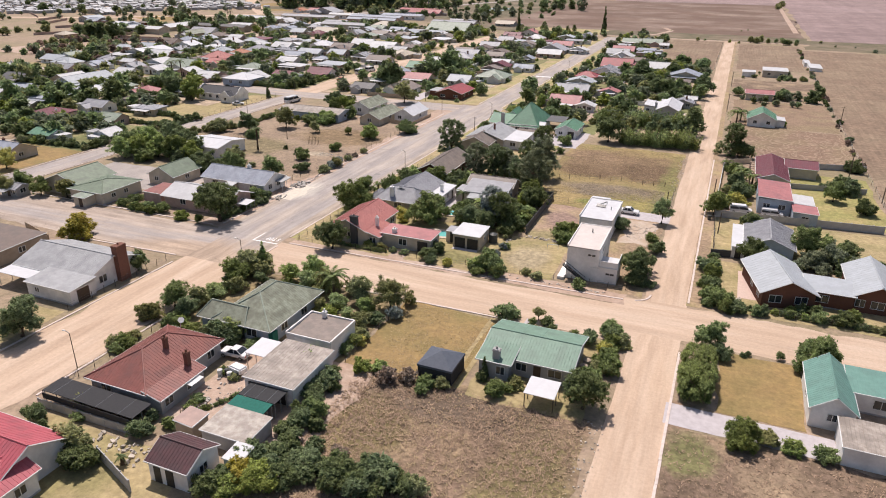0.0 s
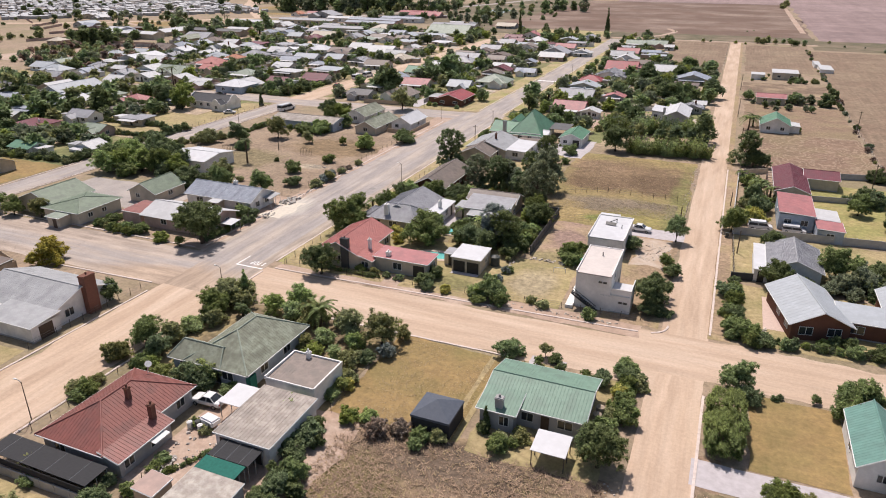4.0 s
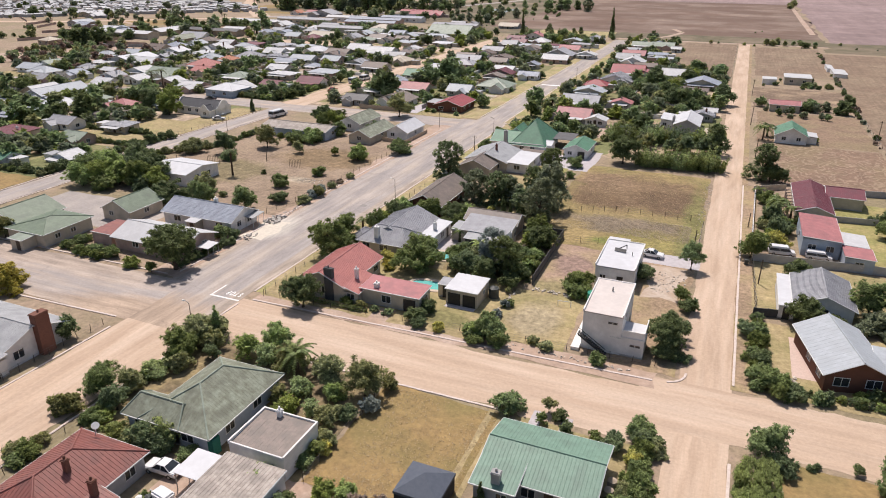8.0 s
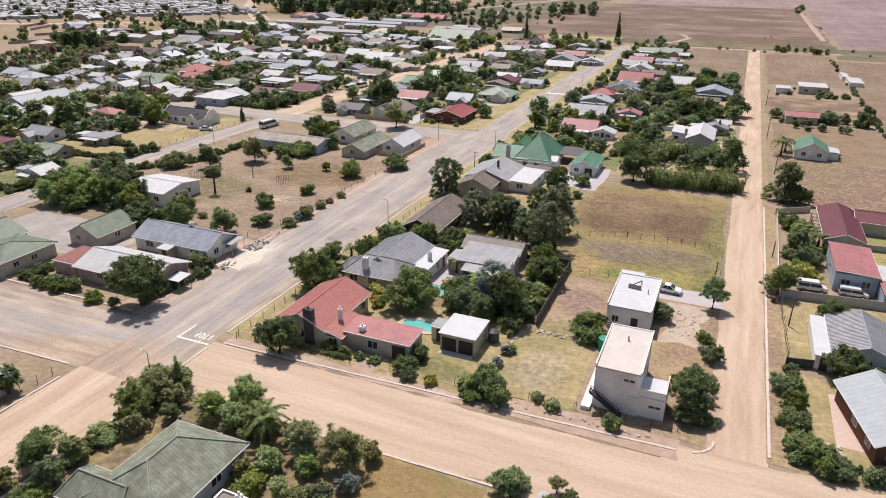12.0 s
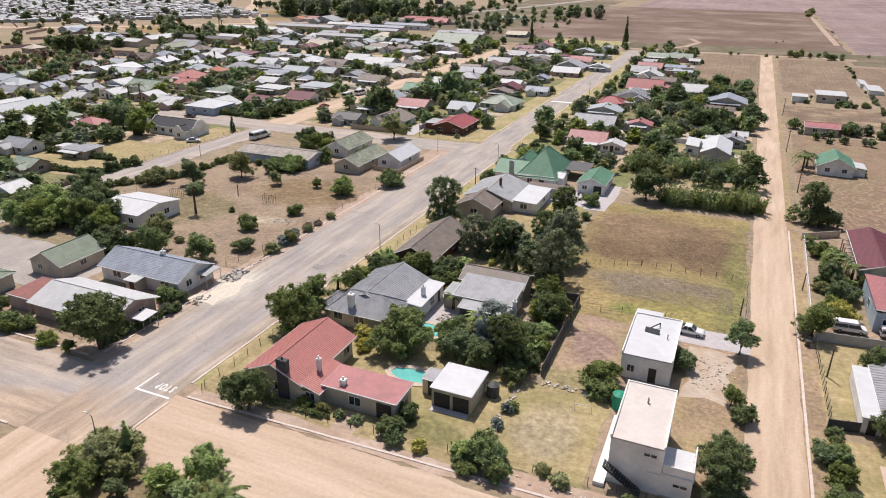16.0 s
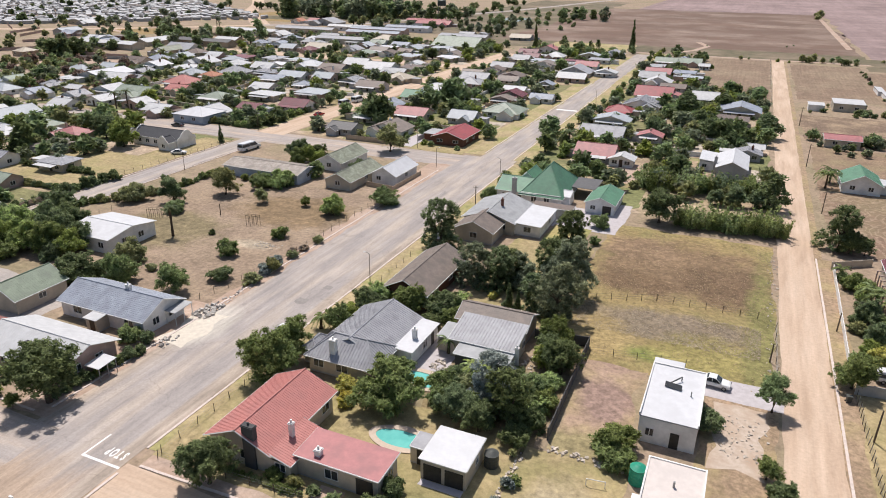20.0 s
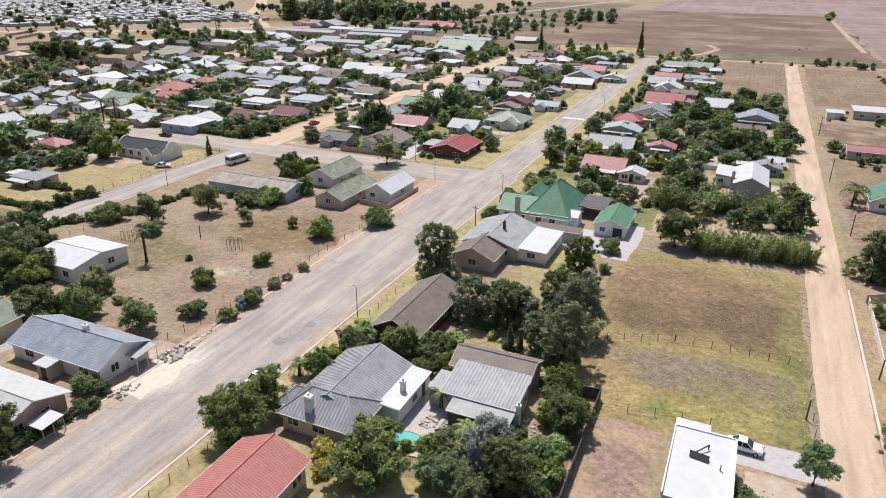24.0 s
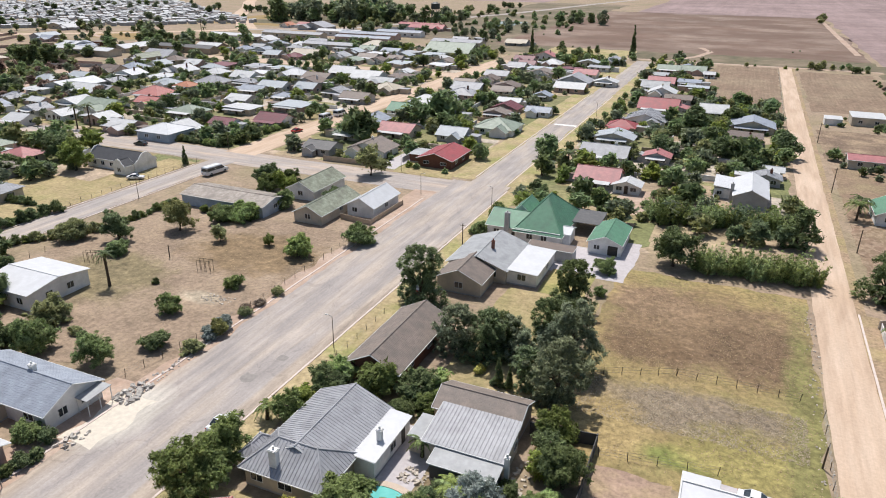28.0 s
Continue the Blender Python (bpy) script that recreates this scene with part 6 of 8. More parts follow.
def plant(kind, leaf, x, y, r):
    rng = random.Random(int(x * 131 + y * 71))
    if kind == "bush" and (y > 235 or x < -150):
        return far_plant(kind, leaf, x, y, r, 800)
    if kind in ("palm", "palmtall"):
        return palm(leaf, x, y, r, kind == "palmtall")
    near = y < 215
    count = (9500 if r > 3.9 else 7600 if r > 2.4 else 3000 if r > 1.2 else 1200) if near else (1600 if r > 2 else 700)
    if kind in ("cypress", "conifer"):
        h = r * (9 if kind == "cypress" else 5.2)
        root = thing("cypress" if kind == "cypress" else "conifer", f"narrow {PLANT_WORDS[leaf]} conifer beside the houses", "tree", x, y)
        c = part("crown", crown_of("conifer", leaf, 3000, rng), None, root)
        c.matrix_basis = Matrix.Translation((0, 0, h / 2 + 0.2)) @ Matrix.Diagonal((r, r, h / 5.4, 1))
        t = part("trunk", TRUNKS[0], None, root)
        t.scale = (r, r, h * 0.3)
        return root
    turn = rng.uniform(0, 6.28)
    if kind == "feather":
        root = thing("tree", "pale green feathery tree with upright plumes in a row", "tree", x, y)
        hz = r * rng.uniform(0.95, 1.2)
        c = part("crown", crown_of("feather", leaf, 5200, rng), None, root)
        c.matrix_basis = Matrix.Translation((0, 0, hz * 0.92)) @ Matrix.Rotation(turn, 4, "Z") @ Matrix.Diagonal((r * 0.95, r * 0.95, hz, 1))
        t = part("trunk", TRUNKS[rng.randrange(4)], None, root)
        t.scale = (r * 0.7, r * 0.7, hz * 0.9)
        return root
    sx, sy = r * rng.uniform(0.92, 1.08), r * rng.uniform(0.92, 1.08)
    if kind == "bush":
        hz = r * rng.uniform(0.75, 1.12)
        if r > 1.6:
            root = thing("bush", f"large {PLANT_WORDS[leaf]} leafy garden bush on dry ground", "bush", x, y)
            c = part("crown", crown_of("bush", leaf, count, rng), None, root)
            c.matrix_basis = Matrix.Translation((0, 0, hz * 0.66)) @ Matrix.Rotation(turn, 4, "Z") @ Matrix.Diagonal((sx * 1.05, sy * 1.05, hz, 1))
            t = part("stem", TRUNKS[rng.randrange(4)], None, root)
            t.scale = (r, r, hz * 0.7)
            return root
        root = new("bush", crown_of("bush", leaf, count, rng))
        root.matrix_basis = Matrix.Translation((x, y, hz * 0.66)) @ Matrix.Rotation(turn, 4, "Z") @ Matrix.Diagonal((sx * 1.05, sy * 1.05, hz, 1))
        return tagged(root, f"{PLANT_WORDS[leaf]} leafy garden bush on dry ground", "bush")
    tall = kind == "tall"
    lift = r * (1.1 if tall else 0.78 if kind == "round" else 1.15)
    root = thing("tree", f"{'tall ' if tall else ''}{PLANT_WORDS[leaf]} {'feathery' if tall else 'spreading'} tree with dense crown", "tree", x, y)
    c = part("crown", crown_of("tall" if tall else "round", leaf, count, rng), None, root)
    c.matrix_basis = Matrix.Translation((0, 0, lift)) @ Matrix.Rotation(turn, 4, "Z") @ Matrix.Diagonal((sx * (1.05 if tall else 1.0), sy * (1.05 if tall else 1.0), r * (1.0 if tall else 0.88), 1))
    t = part("trunk", TRUNKS[rng.randrange(4)], None, root)
    t.scale = (r * 0.8, r * 0.8, lift * 0.95)
    return root


plant("round", "dark", -91.2, 49.4, 3.8)
plant("bush", "yellow", -115.2, 80.6, 3.5)
plant("round", "dark", -93.1, 72.8, 2.2)
plant("round", "dark", -95.9, 97.6, 5.0)
plant("round", "mid", -77.8, 64.9, 2.5)
plant("bush", "feather", -77.1, 79.0, 2.1)
plant("conifer", "bright", -73.5, 81.6, 1.0)
plant("bush", "olive", -76.8, 81.7, 2.2)
plant("palm", "mid", -57.6, 78.2, 2.8)
plant("round", "olive", -47.2, 77.6, 2.9)
plant("round", "olive", -44.9, 79.9, 1.4)
plant("conifer", "bright", -66.7, 79.7, 0.3)
plant("conifer", "dark", -62.9, 80.4, 0.3)
plant("bush", "bright", -48.8, 58.5, 2.1)
plant("bush", "dark", -45.5, 55.8, 2.2)
plant("bush", "mid", -47.2, 63.8, 1.4)
plant("bush", "bright", -42.9, 60.8, 1.3)
plant("tree", "olive", -25.1, 83.2, 1.1)
plant("bush", "mid", -29.7, 81.7, 1.9)
plant("bush", "dark", -13.4, 81.5, 1.8)
plant("bush", "yellow", -14.4, 77.8, 1.1)
plant("bush", "mid", -12.7, 72.8, 1.8)
plant("round", "dark", -14.4, 63.9, 3.1)
plant("bush", "dark", -27.7, 64.9, 1.1)
plant("bush", "mid", -25.0, 62.4, 1.4)
plant("bush", "olive", -23.3, 65.1, 1.5)
plant("bush", "mid", -33.7, 59.4, 1.2)
plant("round", "olive", -63.3, 34.0, 2.2)
plant("bush", "dark", -59.4, 39.3, 1.6)
plant("palm", "dark", -57.5, 34.8, 0.8)
plant("bush", "dark", -43.3, 41.5, 1.8)
plant("bush", "dark", -39.1, 41.5, 2.1)
plant("bush", "dark", -35.1, 41.7, 2.3)
plant("bush", "dark", -30.7, 41.6, 1.8)
plant("bush", "yellow", -44.0, 37.5, 1.9)
plant("bush", "dark", -46.3, 35.1, 1.9)
plant("bush", "dark", -32.6, 40.8, 1.8)
plant("bush", "dark", -43.9, 47.7, 1.7)
plant("bush", "dark", -43.0, 44.8, 1.5)
plant("bush", "dark", -44.3, 52.0, 1.1)
plant("bush", "mid", -75.3, 53.1, 1.4)
plant("bush", "mid", -75.3, 51.4, 0.9)
plant("bush", "feather", -64.0, 61.0, 2.6)
plant("bush", "olive", -65.9, 59.0, 1.5)
plant("bush", "dark", -72.5, 36.6, 1.6)
plant("bush", "dark", -70.5, 35.7, 0.8)
plant("bush", "mid", -68.0, 38.7, 1.0)
clipped = thing("hedge", "tall dense green hedge with rounded top beside the dirt road", "hedge", -2.1, 75.3)
c = part("crown", crown_mesh("crown", "clipped", "mid", 77, 15000), None, clipped)
c.matrix_basis = Matrix.Translation((0, 0, 1.75)) @ Matrix.Diagonal((2.35, 5.9, 1.9, 1))
t = part("stem", TRUNKS[1], None, clipped)
t.scale = (1.2, 1.2, 1.6)
plant("round", "mid", -1.1, 84.7, 2.6)
plant("bush", "dark", 0.6, 82.7, 1.7)
plant("bush", "mid", 3.4, 64.4, 2.5)
plant("bush", "olive", 6.2, 65.8, 1.4)
plant("bush", "bright", 8.5, 65.1, 1.3)
plant("bush", "mid", 12.0, 65.2, 1.5)
plant("bush", "mid", 12.2, 84.2, 3.5)
plant("round", "dark", 8.1, 85.5, 0.7)
plant("bush", "dark", 4.0, 84.9, 0.6)
plant("bush", "mid", -1.6, 113.1, 1.6)
plant("bush", "dark", -1.6, 105.3, 1.8)
plant("bush", "mid", -0.4, 99.6, 2.4)
plant("bush", "dark", 2.2, 98.2, 1.9)
plant("bush", "mid", -2.1, 100.5, 1.5)
plant("bush", "dark", 6.2, 98.4, 1.2)
plant("bush", "mid", 9.8, 99.3, 1.0)
plant("bush", "dark", 11.4, 101.1, 1.2)
plant("bush", "mid", 14.0, 99.4, 1.5)
plant("bush", "dark", 17.1, 100.0, 1.8)
plant("round", "dark", 4.6, 119.0, 2.9)
plant("bush", "dark", 8.6, 118.8, 2.2)
plant("bush", "grey", 14.6, 121.6, 3.0)
plant("bush", "grey", 17.6, 123.4, 3.0)
plant("bush", "dark", 24.0, 121.4, 2.4)
plant("bush", "grey", 20.8, 121.0, 2.5)
plant("bush", "dark", 0.8, 165.0, 2.8)
plant("bush", "dark", 1.9, 158.0, 2.6)
plant("palm", "mid", 2.2, 171.5, 2.6)
plant("bush", "mid", 0.2, 178.0, 2.2)
plant("round", "mid", -2.9, 143.5, 3.1)
plant("bush", "yellow", 1.5, 150.3, 2.3)
plant("tree", "mid", -12.6, 133.3, 2.5)
plant("tall", "dark", -0.6, 197.0, 3.5)
plant("round", "dark", 1.2, 195.6, 2.8)
plant("round", "dark", 4.0, 196.0, 2.2)
plant("bush", "dark", 26.4, 292.6, 3.4)
plant("bush", "dark", 29.6, 308.2, 3.2)
plant("bush", "mid", 16.4, 294.1, 3.0)
plant("palm", "dark", 1.3, 247.1, 2.8)
plant("bush", "mid", -0.3, 297.7, 2.5)
plant("round", "dark", -13.5, 103.6, 3.3)
plant("round", "dark", -13.6, 107.4, 2.5)
plant("bush", "dark", -13.2, 101.6, 2.5)
plant("bush", "dark", -11.7, 117.0, 1.9)
plant("bush", "mid", -28.5, 115.1, 2.4)
plant("bush", "mid", -21.7, 96.2, 1.2)
plant("bush", "mid", -35.8, 95.3, 1.8)
plant("bush", "mid", -39.1, 95.0, 1.3)
plant("bush", "dark", -48.4, 96.1, 1.3)
plant("bush", "yellow", -45.2, 96.3, 1.0)
plant("round", "dark", -67.6, 94.5, 3.3)
plant("bush", "dark", 8.4, 115.0, 0.8)
plant("bush", "dark", 23.3, 172.2, 3.1)
plant("bush", "dark", 29.1, 192.0, 2.6)
plant("bush", "dark", 25.5, 170.9, 3.1)
plant("bush", "dark", 27.2, 156.8, 2.6)
plant("tall", "dark", -71.8, 164.4, 3.9)
plant("tall", "grey", -60.4, 152.2, 3.1)
plant("tall", "dark", -55.8, 152.4, 3.0)
plant("tall", "grey", -52.8, 154.7, 2.6)
plant("tall", "dark", -48.4, 158.7, 3.1)
plant("tall", "grey", -43.5, 145.5, 3.8)
plant("round", "dark", -48.0, 167.8, 2.9)
plant("bush", "mid", -72.5, 128.8, 2.7)
plant("bush", "dark", -71.8, 136.1, 3.2)
plant("bush", "mid", -65.8, 138.3, 3.6)
plant("bush", "dark", -59.9, 139.7, 3.4)
plant("palm", "mid", -75.3, 127.7, 1.7)
plant("bush", "mid", -57.0, 115.2, 4.9)
plant("round", "mid", -73.9, 113.6, 4.3)
plant("round", "mid", -74.6, 118.9, 3.6)
plant("bush", "yellow", -63.1, 115.2, 1.7)
plant("tall", "silver", -45.0, 119.8, 3.0)
plant("tall", "dark", -41.4, 117.2, 3.0)
plant("round", "dark", -48.4, 115.6, 2.7)
plant("round", "dark", -44.6, 114.6, 2.6)
plant("bush", "dark", -40.0, 114.2, 2.2)
plant("tall", "dark", -50.6, 120.6, 1.5)
plant("round", "olive", -39.5, 111.9, 0.7)
plant("bush", "silver", -38.4, 107.2, 0.9)
plant("bush", "silver", -38.5, 103.9, 0.9)
plant("bush", "dark", -40.2, 95.8, 0.9)
plant("round", "dark", -38.9, 130.8, 3.1)
plant("bush", "dark", -41.8, 136.3, 2.2)
plant("bush", "dark", -49.8, 118.6, 2.2)
plant("palm", "bright", -48.5, 123.3, 2.3)
plant("palm", "mid", -54.9, 129.3, 1.8)
plant("bush", "mid", -42.0, 121.5, 2.6)
plant("bush", "yellow", -55.3, 148.1, 0.8)
plant("conifer", "dark", -51.7, 146.4, 0.8)
plant("conifer", "dark", -50.1, 146.3, 0.6)
plant("bush", "mid", -103.5, 155.7, 2.1)
plant("bush", "bright", -101.3, 172.1, 3.2)
plant("round", "mid", -109.7, 174.1, 1.4)
plant("round", "olive", -120.0, 171.8, 2.1)
plant("round", "olive", -131.8, 173.1, 3.9)
plant("round", "dark", -138.4, 163.4, 3.9)
plant("bush", "olive", -147.3, 160.5, 3.7)
plant("bush", "mid", -94.1, 182.8, 3.7)
plant("bush", "mid", -106.6, 144.2, 2.3)
plant("bush", "dark", -100.8, 135.0, 2.4)
plant("round", "mid", -104.5, 127.9, 3.2)
plant("bush", "olive", -121.0, 134.2, 3.3)
plant("bush", "olive", -95.0, 136.3, 1.9)
plant("bush", "olive", -94.8, 142.0, 1.9)
plant("bush", "olive", -95.1, 148.2, 1.3)
plant("bush", "olive", -95.0, 156.8, 1.2)
plant("bush", "dark", -116.9, 151.3, 0.8)
plant("bush", "olive", -114.7, 133.1, 1.3)
plant("palmtall", "dark", -123.4, 147.3, 1.8)
plant("bush", "dark", -122.6, 123.8, 4.1)
plant("bush", "mid", -115.5, 127.0, 3.5)
plant("bush", "dark", -141.4, 135.4, 4.8)
plant("bush", "dark", -142.5, 140.0, 4.3)
plant("bush", "dark", -149.6, 139.5, 4.4)
plant("round", "dark", -134.2, 134.3, 3.4)
plant("bush", "mid", -98.4, 112.8, 2.0)
plant("bush", "dark", -153.2, 146.7, 3.9)
plant("bush", "mid", -121.1, 194.6, 3.4)
plant("bush", "bright", -123.8, 184.0, 3.4)
plant("bush", "mid", -127.4, 180.9, 3.3)
plant("round", "dark", -132.7, 205.1, 3.8)
plant("bush", "dark", -113.0, 203.4, 2.8)
plant("bush", "mid", -73.9, 198.0, 2.7)
plant("bush", "mid", -72.3, 206.5, 3.4)
plant("bush", "dark", -70.6, 230.2, 2.8)
plant("bush", "mid", -55.0, 228.5, 2.6)
plant("bush", "mid", -45.8, 189.2, 2.5)
plant("bush", "mid", -44.8, 179.3, 1.3)
plant("tall", "dark", -12.9, 217.7, 3.4)
for k in range(9):
    plant("feather", "feather" if k % 3 else "mid", round(-30.2 + k * 2.45, 1), round(197.4 + 0.25 * k + (0.9, -0.6, 0.3)[k % 3], 1), (2.5, 2.9, 2.6, 3.0)[k % 4])
for k in range(12):
    plant("feather", ("feather", "mid", "feather", "dark")[k % 4], round(-41.6 + k * 2.6, 1), round(221.5 + 0.4 * k + (1.2, -0.8, 0.2)[k % 3], 1), (2.7, 3.1, 2.6)[k % 3])
for k in range(3):
    plant("round", "dark", round(-24.5 + k * 4.3, 1), round(215.5 + 0.6 * k, 1), (2.4, 3.0, 2.6)[k])
plant("round", "dark", -34.8, 197.7, 4.6)
plant("round", "dark", -41.0, 319.0, 5.6)
plant("round", "dark", -35.0, 296.0, 4.2)
plant("round", "dark", -13.6, 294.0, 4.8)
plant("round", "dark", -31.0, 283.0, 4.2)
plant("bush", "mid", -40.5, 252.0, 3.5)
plant("bush", "mid", -23.0, 292.0, 3.4)
plant("bush", "dark", -33.0, 306.0, 3.4)
plant("round", "dark", -48.0, 281.3, 3.7)
plant("palm", "mid", -0.0, 241.4, 3.1)
plant("bush", "dark", -65.2, 132.6, 0.4)
plant("round", "olive", -115.5, 225.9, 4.7)
plant("bush", "dark", -138.5, 260.9, 6.7)
plant("bush", "mid", -143.7, 260.7, 4.8)
plant("bush", "mid", -126.7, 297.2, 7.4)
plant("bush", "mid", -131.6, 287.9, 6.2)
plant("bush", "mid", -95.0, 254.3, 3.1)
plant("palm", "dark", -69.6, 256.5, 3.3)
plant("bush", "mid", -77.8, 263.9, 4.4)
plant("conifer", "dark", -167.2, 213.0, 1.0)
plant("cypress", "dark", -93.8, 514.9, 2.2)
plant("cypress", "dark", -154.1, 502.2, 1.9)
plant("palmtall", "dark", -410.0, 492.9, 3.8)
plant("round", "dark", -202.5, 201.5, 4.6)
plant("round", "bright", -189.2, 195.9, 5.2)
plant("bush", "dark", -171.4, 235.0, 2.8)
plant("bush", "dark", -168.6, 239.5, 2.8)
plant("bush", "dark", -169.2, 245.9, 2.9)
plant("tall", "dark", -54.2, 154.1, 2.6)
plant("tall", "grey", -50.7, 152.9, 2.1)
plant("tall", "dark", -48.1, 171.9, 3.5)
plant("tall", "grey", -44.3, 154.7, 4.1)
plant("tall", "dark", -47.7, 147.5, 2.4)
plant("bush", "bright", -73.2, 131.5, 2.4)
plant("bush", "bright", -71.3, 138.4, 2.5)
plant("bush", "bright", -58.7, 141.9, 2.4)
plant("bush", "mid", -58.0, 137.4, 1.9)
plant("bush", "dark", -60.6, 135.4, 1.9)
plant("bush", "yellow", -61.8, 113.0, 1.4)
plant("round", "mid", -50.6, 116.4, 2.1)
plant("round", "olive", -48.8, 120.1, 1.9)
plant("bush", "bright", -47.0, 124.6, 1.7)
plant("bush", "dark", -50.2, 124.7, 1.6)
plant("bush", "dark", -44.0, 127.3, 1.4)
plant("bush", "yellow", -55.0, 149.0, 0.8)
plant("bush", "dark", -52.5, 146.4, 0.7)
plant("bush", "dark", -50.7, 146.3, 0.7)
plant("bush", "mid", -41.6, 138.6, 3.0)
plant("bush", "silver", -95.4, 140.6, 1.7)
plant("bush", "silver", -95.4, 143.4, 1.7)
plant("bush", "dry", -95.5, 149.1, 1.3)
plant("bush", "dry", -95.3, 152.3, 1.1)
plant("round", "olive", -75.2, 79.4, 2.5)
plant("round", "olive", -73.5, 82.2, 2.1)
plant("bush", "bright", -63.7, 82.8, 2.5)
plant("bush", "silver", -45.0, 75.1, 1.4)
plant("round", "olive", -48.2, 72.3, 1.1)
plant("bush", "feather", -54.7, 74.5, 1.9)
plant("round", "olive", -56.2, 72.1, 1.4)
plant("bush", "dark", -64.4, 59.3, 2.4)
plant("bush", "olive", -69.2, 62.6, 1.5)
plant("bush", "mid", -59.5, 59.9, 1.3)
plant("bush", "mid", -76.5, 53.5, 1.2)
plant("bush", "olive", -76.5, 55.4, 1.1)
plant("bush", "mid", -76.0, 51.6, 1.1)
plant("bush", "bright", -40.6, 61.5, 1.5)
plant("round", "feather", -46.7, 65.5, 1.2)
plant("bush", "olive", -46.7, 67.8, 1.3)
plant("bush", "dark", -45.6, 57.2, 1.8)
plant("bush", "dark", -45.6, 53.0, 1.7)
plant("bush", "mid", -43.4, 50.0, 1.7)
plant("bush", "dark", -44.6, 46.0, 1.4)
plant("bush", "dark", -45.1, 40.5, 2.0)
plant("bush", "dark", -42.1, 41.5, 2.0)
plant("bush", "dark", -31.0, 43.0, 2.2)
plant("bush", "bright", -42.3, 37.6, 2.5)
plant("bush", "bright", -44.7, 35.8, 1.9)
plant("bush", "dark", -28.0, 42.7, 1.5)
plant("bush", "dark", -61.3, 32.8, 2.1)
plant("palm", "olive", -69.1, 40.2, 1.3)
plant("bush", "dark", -62.7, 41.9, 1.0)
plant("bush", "dark", -60.2, 41.8, 1.0)
plant("bush", "mid", -57.6, 41.8, 1.0)
plant("bush", "dark", -56.0, 42.0, 0.9)
plant("bush", "dry", -38.8, 59.8, 1.6)
plant("bush", "dry", -36.3, 60.8, 1.3)
plant("bush", "olive", -31.8, 61.3, 1.3)
plant("bush", "dark", -23.6, 82.4, 1.1)
plant("bush", "mid", -14.3, 82.9, 1.9)
plant("bush", "olive", -12.3, 80.5, 1.4)
plant("conifer", "dark", -27.5, 65.4, 0.6)
plant("bush", "mid", -33.5, 60.6, 1.2)
plant("bush", "olive", -25.2, 64.0, 1.0)
plant("bush", "mid", -23.7, 63.9, 0.9)
plant("bush", "dark", -49.5, 97.7, 1.9)
plant("bush", "dark", -48.9, 101.0, 1.5)
plant("bush", "mid", -37.5, 97.1, 2.7)
plant("bush", "bright", -39.8, 97.2, 2.0)
plant("bush", "mid", -38.1, 107.7, 1.0)
plant("bush", "olive", -29.3, 97.3, 1.2)
plant("bush", "olive", -31.4, 98.2, 0.9)
plant("bush", "mid", -61.6, 97.9, 1.1)
plant("bush", "olive", -59.1, 97.8, 1.0)
plant("bush", "dark", -56.7, 97.8, 0.9)
plant("bush", "mid", -54.3, 97.7, 0.9)
plant("bush", "mid", -29.2, 117.9, 2.9)
plant("bush", "dark", -19.8, 126.3, 2.1)
plant("round", "mid", -13.2, 119.8, 1.7)
plant("bush", "mid", -2.4, 105.9, 1.5)
plant("bush", "olive", -1.1, 100.9, 1.5)
plant("bush", "mid", 0.9, 97.7, 1.6)
plant("round", "dark", 4.2, 134.3, 2.7)
plant("round", "mid", 13.9, 125.8, 3.6)
plant("bush", "dark", 19.9, 126.8, 3.4)
plant("palm", "mid", 18.1, 121.9, 1.7)
plant("bush", "bright", 1.4, 174.0, 1.8)
plant("bush", "mid", 3.4, 163.0, 1.9)
plant("bush", "bright", 0.2, 154.6, 1.5)
plant("bush", "dark", 6.6, 166.2, 1.8)
plant("round", "mid", 21.7, 163.7, 2.8)
plant("bush", "mid", 8.2, 86.4, 0.5)
plant("bush", "dark", 3.5, 84.4, 0.6)
plant("bush", "mid", 5.4, 98.4, 1.1)
plant("bush", "bright", 10.3, 101.3, 1.0)
plant("bush", "dark", 13.4, 101.6, 1.3)
plant("bush", "mid", 18.9, 102.4, 1.2)
plant("round", "bright", -150.4, 125.9, 3.7)
plant("round", "bright", -146.6, 127.7, 3.7)
plant("round", "bright", -143.0, 130.1, 3.8)
plant("round", "mid", -138.1, 131.1, 3.8)
plant("round", "bright", -132.7, 131.9, 3.2)
plant("round", "olive", -150.3, 91.6, 2.6)
plant("round", "mid", -151.1, 96.6, 2.6)
plant("round", "mid", -143.3, 94.7, 2.5)
plant("round", "olive", -136.7, 95.9, 2.5)
plant("round", "yellow", -169.2, 105.9, 3.2)
plant("bush", "mid", -115.1, 97.7, 1.6)
plant("bush", "mid", -110.5, 97.4, 1.6)
plant("bush", "dark", -120.7, 99.2, 1.5)
plant("bush", "bright", -104.0, 95.2, 1.6)
plant("round", "mid", -99.1, 95.0, 1.2)
plant("bush", "mid", 2.4, 178.6, 1.6)
plant("palm", "mid", 2.6, 170.2, 2.3)
plant("palm", "mid", 4.6, 167.8, 2.3)
plant("bush", "olive", -0.4, 161.0, 1.7)
plant("bush", "mid", 3.8, 159.4, 1.6)
plant("palm", "mid", -1.4, 181.7, 1.6)
plant("bush", "mid", -1.0, 181.0, 1.2)
plant("bush", "mid", -1.4, 150.0, 2.0)
plant("bush", "dark", -3.2, 113.2, 1.8)
plant("bush", "mid", -1.9, 109.7, 1.6)
